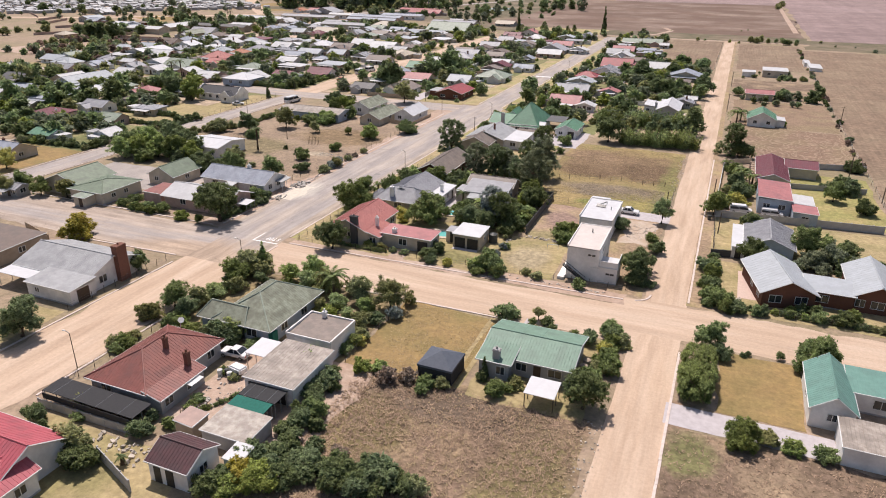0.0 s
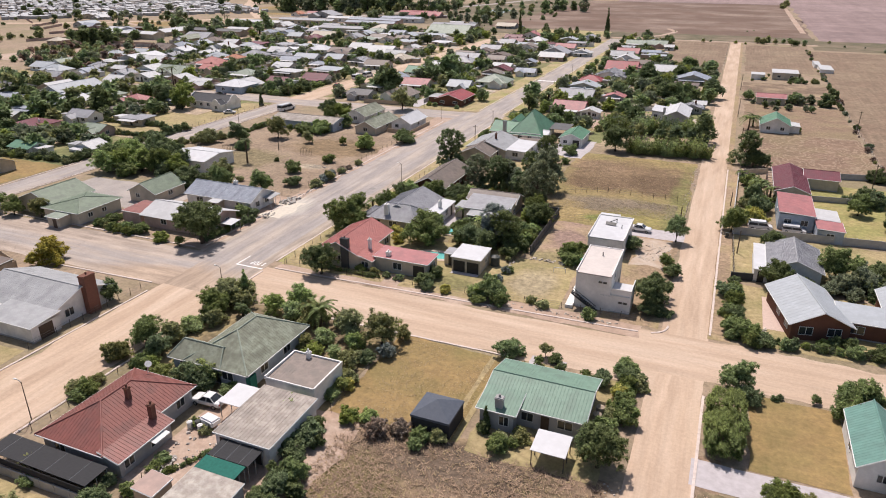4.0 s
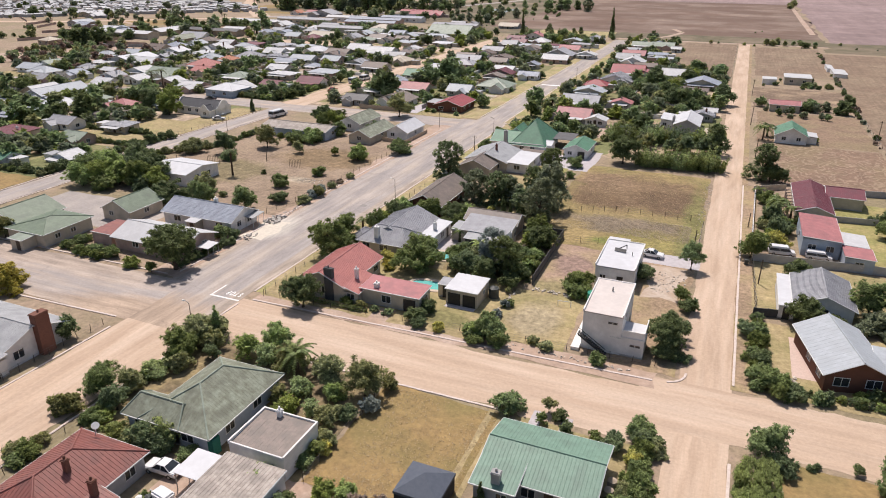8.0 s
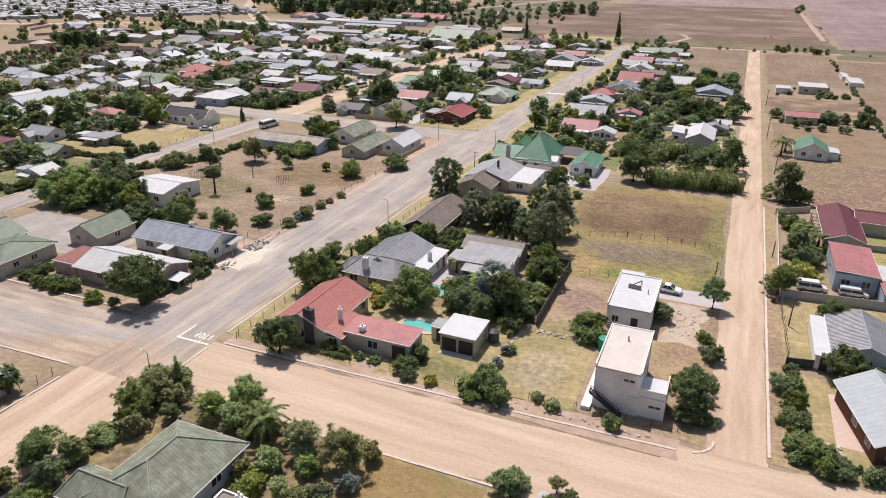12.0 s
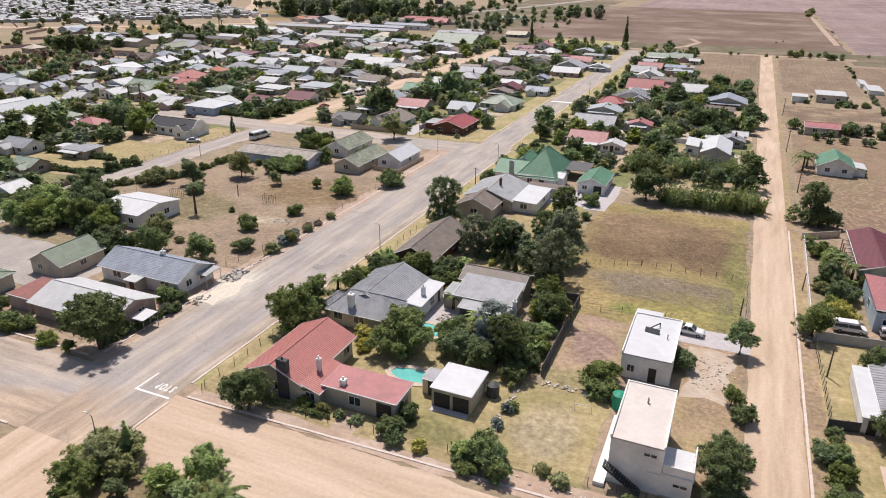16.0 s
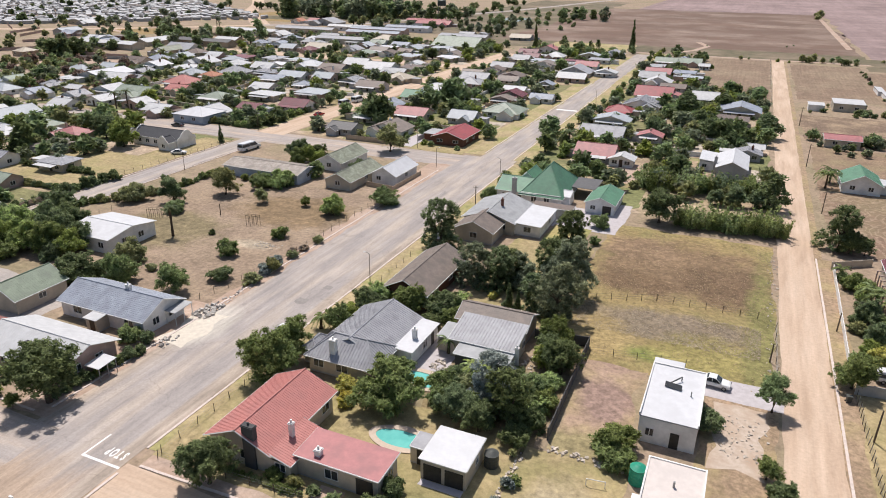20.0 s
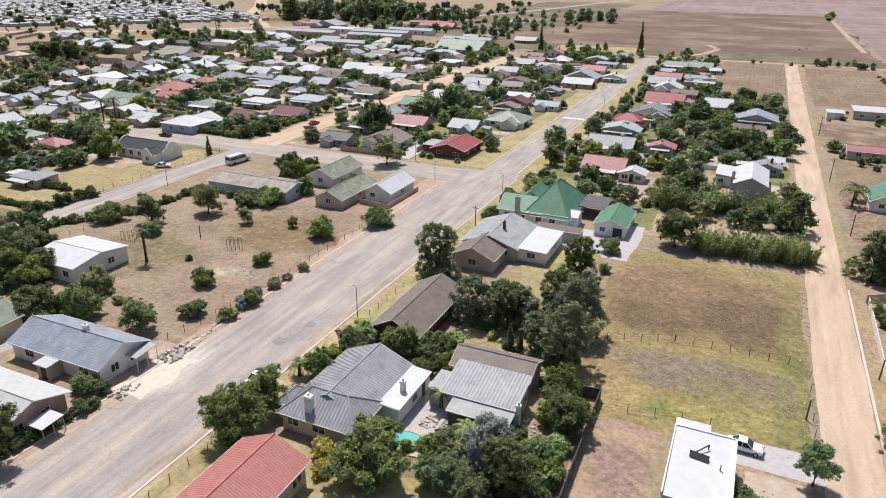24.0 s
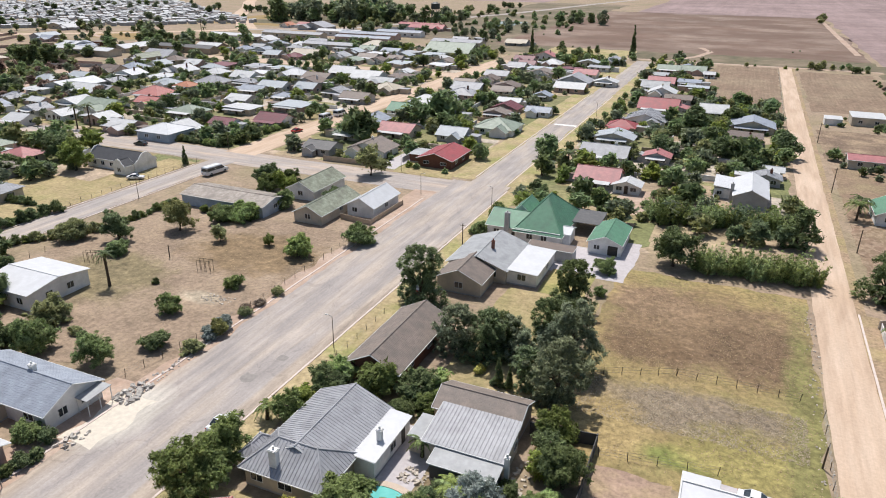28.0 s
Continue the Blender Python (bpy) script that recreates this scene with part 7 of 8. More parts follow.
plant("bush", "dark", -73.8, 80.7, 2.1)
plant("bush", "yellow", -46.4, 66.3, 1.3)
plant("bush", "olive", -78.6, 60.4, 2.0)
plant("round", "mid", -73.2, 59.5, 1.4)
plant("bush", "feather", -69.5, 59.2, 1.5)
plant("bush", "dark", -62.6, 59.4, 1.3)
plant("bush", "olive", -77.3, 52.5, 1.2)
plant("bush", "olive", -68.1, 59.9, 1.4)
plant("bush", "bright", -72.9, 60.7, 1.2)
plant("bush", "mid", -58.9, 52.9, 0.8)
plant("bush", "olive", -56.8, 52.3, 0.8)
plant("bush", "mid", -57.8, 47.0, 0.9)
plant("bush", "mid", -57.7, 45.4, 0.9)
plant("bush", "olive", -59.5, 79.3, 2.6)
plant("round", "olive", -55.0, 79.6, 1.5)
plant("round", "bright", -66.4, 79.2, 2.2)
plant("bush", "feather", -62.6, 78.8, 2.2)
plant("bush", "olive", -72.2, 79.0, 2.1)
plant("round", "dark", -70.6, 77.0, 1.4)
plant("round", "olive", -52.2, 77.6, 2.6)
plant("round", "mid", -74.4, 75.4, 2.5)
plant("bush", "feather", -74.6, 70.5, 2.0)
plant("round", "olive", -74.8, 67.0, 1.9)
plant("round", "dark", -73.4, 63.2, 2.1)
plant("bush", "olive", -72.6, 73.0, 1.7)
plant("round", "mid", -25.4, 80.9, 0.9)
plant("bush", "mid", -18.9, 80.4, 0.9)
plant("bush", "dark", -16.9, 79.6, 1.6)
plant("bush", "dark", -22.3, 80.2, 1.0)
plant("bush", "mid", -13.6, 80.0, 1.4)
plant("bush", "mid", -13.4, 76.2, 1.3)
plant("bush", "bright", -54.4, 70.8, 1.9)
plant("round", "feather", -51.0, 71.2, 1.4)
plant("round", "olive", -48.6, 70.4, 1.6)
plant("bush", "dark", -46.8, 72.6, 1.3)
plant("bush", "olive", -47.4, 67.6, 1.2)
plant("bush", "bright", -50.4, 75.6, 1.7)
plant("round", "mid", -152.2, 130.3, 4.0)
plant("round", "bright", -148.2, 132.6, 4.7)
plant("bush", "dark", -135.4, 129.7, 3.1)
plant("bush", "dark", -121.0, 127.3, 2.3)
plant("bush", "mid", -143.4, 125.9, 3.2)
plant("bush", "mid", -133.5, 158.4, 2.7)
plant("round", "mid", -51.3, 119.2, 2.3)
plant("bush", "mid", -47.9, 117.8, 1.9)
plant("round", "mid", -41.0, 123.8, 2.2)
plant("bush", "bright", -40.7, 132.1, 2.4)
plant("bush", "mid", -40.7, 126.7, 1.7)
plant("bush", "mid", -38.6, 122.1, 2.0)
plant("bush", "olive", -42.5, 120.1, 2.0)
plant("bush", "dark", -45.3, 117.3, 1.9)
plant("bush", "bright", -55.2, 120.2, 1.0)
plant("bush", "dark", -96.0, 113.7, 1.3)
plant("bush", "mid", -39.2, 118.5, 1.5)
plant("bush", "bright", -39.2, 121, 1.8)
plant("bush", "mid", -39.2, 124, 1.9)
plant("bush", "bright", -39.2, 127.2, 1.7)
plant("bush", "bright", -39.2, 133.8, 1.9)
plant("bush", "dark", -45.8, 37.2, 1.6)
plant("bush", "dark", -42.7, 39.6, 1.6)
plant("bush", "dark", -40.0, 38.8, 1.7)
plant("bush", "dark", -38.6, 40.3, 1.7)
plant("bush", "dark", -37.0, 42.1, 1.6)
plant("bush", "dark", -34.9, 40.3, 1.7)
plant("bush", "dark", -32.2, 41.4, 1.8)
plant("bush", "dark", -32.5, 43.6, 1.6)
plant("bush", "dark", -29.3, 43.2, 1.7)
plant("bush", "olive", -26.9, 43.0, 1.5)
plant("bush", "dark", -41.9, 43.6, 1.2)
plant("bush", "dark", -39.9, 45.0, 1.1)
plant("bush", "dry", -36.9, 44.8, 1.2)
plant("bush", "dark", -40.0, 43.0, 1.3)
plant("bush", "dark", -44.0, 55.5, 1.2)
plant("bush", "dark", -41.7, 48.0, 1.2)
plant("bush", "dark", -45.1, 49.4, 1.2)


rng = random.Random(11)
taken = [(o.matrix_basis.translation.x, o.matrix_basis.translation.y) for o in bpy.data.objects if o.get("category") in ("house", "barn", "hall", "building") and not o.parent]
STREETS_X = ((-98, -74), (-169, -153), (-13, -2))
for x, y in taken:
    if y < 215 and x > -192 or y > 480:
        continue
    for _ in range(3):
        a = rng.uniform(-0.6, 3.74)
        far_plant(rng.choice(("bush", "bush", "round")), rng.choice(("grey", "mid", "dark", "olive", "bright", "grey")), round(x + math.cos(a) * 7.2, 1), round(y + math.sin(a) * 6.2, 1), round(rng.triangular(0.7, 2.4, 1.1), 1))
made = 0
while made < 1380:
    x, y = rng.uniform(-330, -12), rng.uniform(215, 500)
    if any(a < x < b for a, b in STREETS_X) or 215 < y < 236 and x < -95 or 393 < y < 410 and x < -160:
        continue
    if x > -45 and y > 380 or (x > -46 and y < 190):
        continue
    if any(abs(x - a) < 7.5 and abs(y - b) < 7 for a, b in taken):
        continue
    # low shrubs before the house fronts, trees behind them
    front = any(abs(x - a) < 8.5 and 0 < b - y < 16 for a, b in taken)
    size = rng.triangular(0.6, 1.5, 0.9) if front else rng.triangular(0.9, 3.8, 1.6)
    far_plant("bush" if front else rng.choice(("bush", "round", "round", "round")), rng.choice(("dark", "grey", "mid", "mid", "olive", "grey", "bright")), round(x, 1), round(y, 1), round(size, 1))
    made += 1
made = 0
while made < 230:
    x, y = rng.uniform(-320, -168), rng.uniform(96, 214)
    if any(abs(x - a) < 7.5 and abs(y - b) < 7 for a, b in taken) or x > -206 and y < 198 or x > -193:
        continue
    far_plant(rng.choice(("bush", "round", "round", "round", "tall")), rng.choice(("dark", "mid", "mid", "olive", "bright")), round(x, 1), round(y, 1), round(rng.uniform(1.4, 3.8), 1))
    made += 1

# ---- walls, fences, poles ----


def garden_wall(label, x0, y0, x1, y1, h, material, length=2.0, name="garden_wall"):
    """A wall of panels between short piers."""
    root = thing(name, label, "wall", x0, y0, 0, math.degrees(math.atan2(y1 - y0, x1 - x0)), kind="structure")
    n = max(1, round(math.hypot(x1 - x0, y1 - y0) / length))
    step = math.hypot(x1 - x0, y1 - y0) / n
    panel = mesh_of("panel", boxes((0.09, step - 0.09, -0.05, 0.05, 0, h)), material)
    pier = mesh_of("pier", boxes((-0.09, 0.09, -0.09, 0.09, 0, h + 0.08)), material)
    for i in range(n):
        part("panel", panel, None, root).location = (i * step, 0, 0)
    for i in range(n + 1):
        part("pier", pier, None, root).location = (i * step, 0, 0)
    return root




def fence(label, x0, y0, x1, y1, h=1.3, gap=3.0, wires=3):
    """Posts and wires."""
    root = thing("fence", label, "fence", x0, y0, 0, math.degrees(math.atan2(y1 - y0, x1 - x0)), kind="structure")
    n = max(1, round(math.hypot(x1 - x0, y1 - y0) / gap))
    step = math.hypot(x1 - x0, y1 - y0) / n
    bm = bmesh.new()
    tube(bm, ((0, 0, 0), (0.02, 0.01, h)), (0.05, 0.04), 5)
    post = mesh_of("post", bm, M_post)
    rng = random.Random(int(x0 * 3 + y0))
    for i in range(n + 1):
        p = part("post", post, None, root)
        p.matrix_basis = pose(i * step, 0, 0, rng.uniform(-6, 6), rng.uniform(-6, 6), 0)
    for k in range(wires):
        bm = bmesh.new()
        z = h * (k + 1) / (wires + 0.2)
        tube(bm, ((0, 0, z), (n * step, 0, z)), (0.012, 0.012), 3)
        part("wire", bm, M_steel, root)


garden_wall("dark weathered panel wall round the garden", -44.8, 138.4, -37.0, 139.4, 1.7, M_wall["dark"])
garden_wall("dark weathered panel wall round the garden", -37.0, 139.2, -36.7, 116.5, 1.7, M_wall["dark"])
garden_wall("long grey-blue plastered boundary wall", -2.6, 142.2, 29.0, 145.1, 1.6, M_wall["grey"])
garden_wall("grey panel wall behind the brick house", -2.4, 119.6, 5.6, 121.2, 1.4, M_wall["dark"])
garden_wall("grey boundary wall of the maroon house", 19.0, 191.4, 32.0, 194, 1.5, M_wall["grey"])
garden_wall("low grey garden wall", 13.0, 170.6, 29.4, 172.6, 1.3, M_wall["grey"])
garden_wall("pale garden wall beside the dirt road", -2.4, 186, 4.6, 190.6, 1.4, M_wall["cream"])
garden_wall("long grey-brown panel wall on the street corner", -135, 233.2, -116.6, 233.8, 1.5, M_wall["tan"])
garden_wall("low grey wall below the shade-net carport", -74.6, 38.7, -60.2, 38.9, 1.1, M_wall["grey"])
garden_wall("grey panel wall behind the yard", -60.6, 34.6, -53.6, 32.0, 1.5, M_wall["grey"])
garden_wall("low brown wall of the corner plot", -118.4, 64, -118.2, 76, 1.4, M_wall["tan"])
garden_wall("low brown wall of the corner plot", -118.2, 76, -128, 79, 1.4, M_wall["tan"])
garden_wall("low garden wall of the cottages", -105, 193.6, -97.4, 192.6, 1.2, M_wall["tan"])
garden_wall("low white garden wall", -97.2, 192.6, -97.0, 208, 1.1, M_wall["tan"])
garden_wall("low pale wall beside the back street", -165.8, 135, -166.2, 160, 1.3, M_wall["tan"])
garden_wall("long low boundary wall at the edge of town", -415, 449, -383, 346, 1.8, M_wall["tan"], 6)
garden_wall("long low boundary wall at the edge of town", -415, 449, -330, 520, 1.8, M_wall["tan"], 6)
garden_wall("grey wall of the far yard", -369, 331, -337, 343, 1.8, M_wall["grey"], 6)
fence("leaning wire fence across the vacant lot", -41.6, 154.0, -30.0, 158.8, gap=2.6)
fence("leaning wire fence across the vacant lot", -30.0, 158.8, -14.6, 159.2, gap=2.6)
garden_wall("low white garden wall beside the dirt road", -2.7, 150.6, -2.1, 186.6, 1.1, M_wall["white"])
fence("leaning wire fence across the vacant lot", -36.4, 137.6, -23.6, 139.8)
fence("wire fence along the dirt road", -12.0, 139.0, -12.0, 156.6, gap=3.2)
fence("wire fence along the park", -99.2, 124.6, -96.0, 141.8)
fence("wire fence along the park", -96.0, 141.8, -96.2, 188)
fence("wire fence round the park", -147, 150, -144.6, 184)
fence("garden fence of the corner house", -75.6, 95.2, -39.2, 97.4, 1.2)
fence("garden fence along the tarred street", -75.8, 96.0, -75.8, 122, 1.2)
fence("wire fence of the lawn plot", -38.4, 97.6, -14.6, 98.8, 1.1)
fence("rough pole fence beside the dirt road", -2.6, 141, -2.0, 119.6, 1.5, 1.4, 4)
fence("wire fence beside the dirt road", -2.0, 119, -1.8, 99.4, 1.2, 2.4)
fence("wire fence along the field edge", 31.8, 98, 31.8, 380, 1.3, 6)
fence("wire fence of the dry yard", -166, 163, -166, 216, 1.2, 3)
fence("garden fence behind the kerb", -91.8, 57.5, -91.8, 78, 1.2, 2.4)
fence("garden fence behind the kerb", -75.4, 40, -75.4, 60, 1.2, 2.4)
fence("wire fence of the dry plot", -45.8, 61.6, -45.8, 80.6, 1.1)
fence("wire fence of the far plots", -12.2, 366, -12.2, 506, 1.2, 7)
fence("wire fence of the brown house", -75.2, 138, -75.2, 158, 1.1)
fence("rail fence in the red house's yard", -57.6, 43.6, -53.4, 50.0, 1.1, 1.6, 2)
fence("garden fence before the street", -1.4, 98.6, 30, 99.4, 1.1, 2.4)


def lamp_post(x, y, rz, h=5.2):
    root = thing("street_lamp", "slim grey street lamp with curved arm", "street lamp", x, y, 0, rz, "street lamps")
    bm = bmesh.new()
    tube(bm, ((0, 0, 0), (0, 0, h * 0.6), (0, 0, h)), (0.07, 0.055, 0.045), 7)
    part("pole", bm, M_post, root)
    bm = bmesh.new()
    tube(bm, ((0, 0, h - 0.1), (0.3, 0, h + 0.16), (0.8, 0, h + 0.22)), (0.05, 0.045, 0.04), 6)
    part("arm", bm, M_steel, root)
    part("lamp_head", boxes((0.7, 1.15, -0.09, 0.09, h + 0.17, h + 0.27)), M_trim, root)


for x, y, rz in ((-77.4, 46.5, 180), (-77.4, 81.0, 180), (-76.9, 145.6, 180), (-77, 214, 180), (-77, 268, 180), (-77, 330, 180), (-155.6, 185, 180), (-96.5, 217, 0), (-155.6, 140, 180), (-110, 233, 90), (-168, 232, 0)):
    lamp_post(x, y, rz)


def pole(x, y, h=6.5):
    root = thing("utility_pole", "weathered wooden utility pole", "pole", x, y, group="utility poles")
    bm = bmesh.new()
    tube(bm, ((0, 0, 0), (0.03, 0.02, h)), (0.12, 0.09), 7)
    part("pole", bm, M_post, root)
    if h < 6:
        return
    bm = bmesh.new()
    tube(bm, ((-0.6, 0, h - 0.4), (0.7, 0, h - 0.4)), (0.05, 0.05), 5)
    part("crossarm", bm, M_post, root)


for x, y, h in ((-12.8, 146, 3.0), (-3.4, 160, 3.2), (-1.6, 132, 4.5), (-2.0, 219.7, 5.0)):
    pole(x, y, h)
for x, y in ( (27, 184), (31.9, 167), (31.9, 252), (-73, 186), (-3.4, 262), (-3.2, 320)):
    pole(x, y)

# ---- vehicles ----


def frustum(bm, low, high):
    """Rows (x0, x1, half width, z) for the foot and the top of a tapered block."""
    v = [bm.verts.new((x, y, z)) for x0, x1, w, z in (low, high) for x, y in ((x0, -w), (x1, -w), (x1, w), (x0, w))]
    for f in ((3, 2, 1, 0), (4, 5, 6, 7), (0, 1, 5, 4), (1, 2, 6, 5), (2, 3, 7, 6), (3, 0, 4, 7)):
        bm.faces.new([v[i] for i in f])


def car(label, x, y, rz, paint, long=4.3, high=1.45, van=False):
    root = thing("van" if van else "car", label, "van" if van else "car", x, y, 0.05, rz)
    l, w = long / 2, 0.86 if high < 2 else 1.15
    belt = 0.92 if not van else high * 0.55
    if van:
        prof = [(-l, 0.35), (-l, belt), (l * 0.62, belt), (l * 0.94, belt * 0.88), (l, 0.7), (l, 0.35)]
        foot, top = (-l * 0.98, l * 0.66, w * 0.96, belt - 0.02), (-l * 0.94, l * 0.42, w * 0.86, high - 0.12)
    else:
        prof = [(-l, 0.35), (-l, 0.80), (-l * 0.96, 0.90), (-l * 0.58, belt + 0.02), (l * 0.36, belt), (l * 0.90, 0.78), (l, 0.6), (l, 0.35)]
        foot, top = (-l * 0.70, l * 0.42, w * 0.93, belt - 0.02), (-l * 0.36, l * 0.08, w * 0.72, high - 0.03)
    bm = bmesh.new()
    rows = [[bm.verts.new((px, s * w, pz)) for px, pz in prof] for s in (-1, 1)]
    n = len(prof)
    for i in range(n):
        bm.faces.new((rows[0][i], rows[1][i], rows[1][(i + 1) % n], rows[0][(i + 1) % n]))
    bm.faces.new(rows[0])
    bm.faces.new(rows[1][::-1])
    bmesh.ops.recalc_face_normals(bm, faces=bm.faces[:])
    bmesh.ops.bevel(bm, geom=bm.edges[:], offset=0.08, segments=2, affect="EDGES")
    part("body", bm, paint, root)
    bm = bmesh.new()
    frustum(bm, foot, top)
    part("cabin_glass", bm, M_glass, root, "dark cabin windows all round")
    bm = bmesh.new()
    frustum(bm, (top[0] - 0.08, top[1] + 0.08, top[2] + 0.05, top[3] - (0.2 if van else 0.0)), (top[0] + 0.04, top[1] - 0.04, top[2] - 0.03, high))
    bmesh.ops.bevel(bm, geom=bm.edges[:], offset=0.03, segments=2, affect="EDGES")
    part("cabin_roof", bm, paint, root)
    for s in (-1, 1):
        for f in (0.0, 0.5, 1.0):
            bm = bmesh.new()
            a = Vector((foot[0] + (foot[1] - foot[0]) * f, s * foot[2], foot[3]))
            b = Vector((top[0] + (top[1] - top[0]) * f, s * top[2], top[3]))
            tube(bm, (a, b), (0.045, 0.04), 5)
            part("pillar", bm, paint, root)
    r = 0.3 if high < 2 else 0.42
    for sx in (-0.62, 0.62):
        for s in (-1, 1):
            bm = bmesh.new()
            tube(bm, ((sx * l, s * (w - 0.2), r), (sx * l, s * (w + 0.02), r)), (r, r), 12)
            wheel = part("wheel", bm, M_rubber, root)
            bm = bmesh.new()
            tube(bm, ((sx * l, s * (w - 0.1), r), (sx * l, s * (w + 0.035), r)), (0.18, 0.17), 10)
            part("rim", bm, M_steel, wheel)
    for s in (-1, 1):
        part("headlight", boxes((l * 0.965, l * 1.005, s * 0.62 - 0.14, s * 0.62 + 0.14, 0.56, 0.68)), M_glass, root)
        part("tail_light", boxes((-l * 1.005, -l * 0.97, s * 0.68 - 0.1, s * 0.68 + 0.1, 0.65, 0.8)), M_carred, root)
    return root


car("white sedan parked in the yard", -60.2, 57.0, 182, M_car)
car("white car parked on the concrete driveway", -19.6, 136.6, -4, M_car, 4.1)
car("white hatchback parked at the roadside", -79.2, 124.2, 80, M_car, 4.0, 1.6)
car("white van parked behind the grey wall", 2.4, 147.2, 4, M_car, 4.6, 1.8, True)
car("white car parked by the blue house", 8.6, 147.6, 0, M_car, 4.4, 1.6, True)
car("white car on the dry lawn", -168.6, 196.6, 30, M_car)
car("dark car on the tarred street", -195, 224, 185, M_cardark)
car("red car on the dirt street", -162.4, 259.6, 80, M_carred)
car("white bus parked beside the back street", -153.8, 209.6, 84, M_car, 7.5, 2.4, True)
car("white caravan beside the dirt street", -164.4, 280.6, 85, M_car, 6.0, 2.4, True)
car("white caravan beside the dirt street", -163.6, 289.0, 85, M_car, 6.0, 2.4, True)
car("blue-black car under the roadside tree", -73.6, 168.6, 80, M_cardark)
t = thing("trailer", "small white covered trailer in the yard", "trailer", -57.0, 53.6, 0.05, 170)
bm = boxes((-1.1, 1.1, -0.7, 0.7, 0.45, 1.3))
bmesh.ops.bevel(bm, geom=bm.edges[:], offset=0.18, segments=3, affect="EDGES")
part("body", bm, M_car, t)
for s in (-1, 1):
    bm = bmesh.new()
    tube(bm, ((0, s * 0.6, 0.28), (0, s * 0.78, 0.28)), (0.28, 0.28), 12)
    part("wheel", bm, M_rubber, t)
part("drawbar", boxes((1.1, 2.2, -0.05, 0.05, 0.42, 0.52)), M_steel, t)

# ---- pools, tanks, garden things ----


def pool(label, x, y, rx, ry, rz):
    root = thing("swimming_pool", label, "swimming pool", x, y, 0, rz)
    bm = bmesh.new()
    n = 28
    rim = []
    for k in range(n):
        a = 6.2832 * k / n
        f = 1 + 0.13 * math.sin(2 * a + 0.7)
        rim.append((math.cos(a) * rx * f, math.sin(a) * ry * f))
    bm.faces.new([bm.verts.new((px, py, 0.1)) for px, py in rim])
    part("water", bm, M_water, root, "clear turquoise pool water")
    bm = bmesh.new()
    inn = [bm.verts.new((px, py, 0.16)) for px, py in rim]
    out = [bm.verts.new((px * 1.0 + 0.9 * px / math.hypot(px, py), py + 0.9 * py / math.hypot(px, py), 0.16)) for px, py in rim]
    low = [bm.verts.new((px, py, 0.02)) for px, py in rim]
    rim2 = [bm.verts.new((v.co.x, v.co.y, 0.0)) for v in out]
    for k in range(n):
        j = (k + 1) % n
        bm.faces.new((inn[k], out[k], out[j], inn[j]))
        bm.faces.new((low[k], inn[k], inn[j], low[j]))
        bm.faces.new((out[k], rim2[k], rim2[j], out[j]))
    part("coping", bm, M_coping, root)


pool("kidney-shaped turquoise garden pool", -52.4, 109.4, 2.9, 1.6, -6)
pool("small turquoise pool with paved edge", -55.2, 121.6, 2.5, 1.6, -20)
patch("terrace_grey", "pale paved terrace between the grey roofs", "terrace", -59, -53.6, 122.4, 134, 0.02, M_concrete, 0.2)


def tank(label, x, y, r, h, m, z=0.0):
    root = thing("water_tank", label, "water tank", x, y, z)
    bm = bmesh.new()
    tube(bm, [(0, 0, h * k / 9) for k in range(10)], [r * (1.0 if k % 2 else 0.96) for k in range(10)], 18)
    part("body", bm, m, root)
    bm = bmesh.new()
    tube(bm, ((0, 0, h - 0.02), (0, 0, h + r * 0.22), (0, 0, h + r * 0.34)), (r * 0.98, r * 0.5, r * 0.22), 18)
    part("lid", bm, m, root)


tank("green plastic water tank on the ground", -26.0, 113.6, 0.9, 2.0, M_tank)
tank("dark plastic water tank beside the garage", -41.2, 109.6, 0.85, 1.7, M_tankgrey)
for k in range(4):
    tank("small grey plastic drum in the yard", -59.0 + k * 0.75, 52.4 + 0.5 * (k % 2), 0.33, 0.95, M_tankgrey if k % 2 else M_trim)
tank("pale rainwater drum behind the house", -15.9, 71.4, 0.5, 1.4, M_wall["tan"])
tank("pale rainwater drum behind the house", -15.8, 72.9, 0.5, 1.4, M_wall["tan"])


def heap(name, label, category, x0, x1, y0, y1, n, size, m):
    """Loose angular pieces lying on the ground."""
    rng = random.Random(int(x0 * 13 + y0))
    verts, faces = [], []
    for _ in range(n):
        px, py, s = rng.uniform(x0, x1), rng.uniform(y0, y1), size * rng.uniform(0.4, 1.3)
        k = len(verts)
        turn = Euler((rng.uniform(-0.5, 0.5), rng.uniform(-0.5, 0.5), rng.uniform(0, 3))).to_matrix()
        for z in (-0.3, 0.5):
            for a, b in ((-1, -0.7), (1, -0.6), (0.8, 0.7), (-0.9, 0.8)):
                verts.append(turn @ Vector((a * s * rng.uniform(0.6, 1), b * s * rng.uniform(0.6, 1), z * s)) + Vector((px, py, s * 0.3)))
        faces += [tuple(k + i for i in f) for f in ((3, 2, 1, 0), (4, 5, 6, 7), (0, 1, 5, 4), (1, 2, 6, 5), (2, 3, 7, 6), (3, 0, 4, 7))]
    me = bpy.data.meshes.new(name)
    me.from_pydata(verts, [], faces)
    me.materials.append(m)
    return tagged(new(name, me), label, category, kind="stuff")


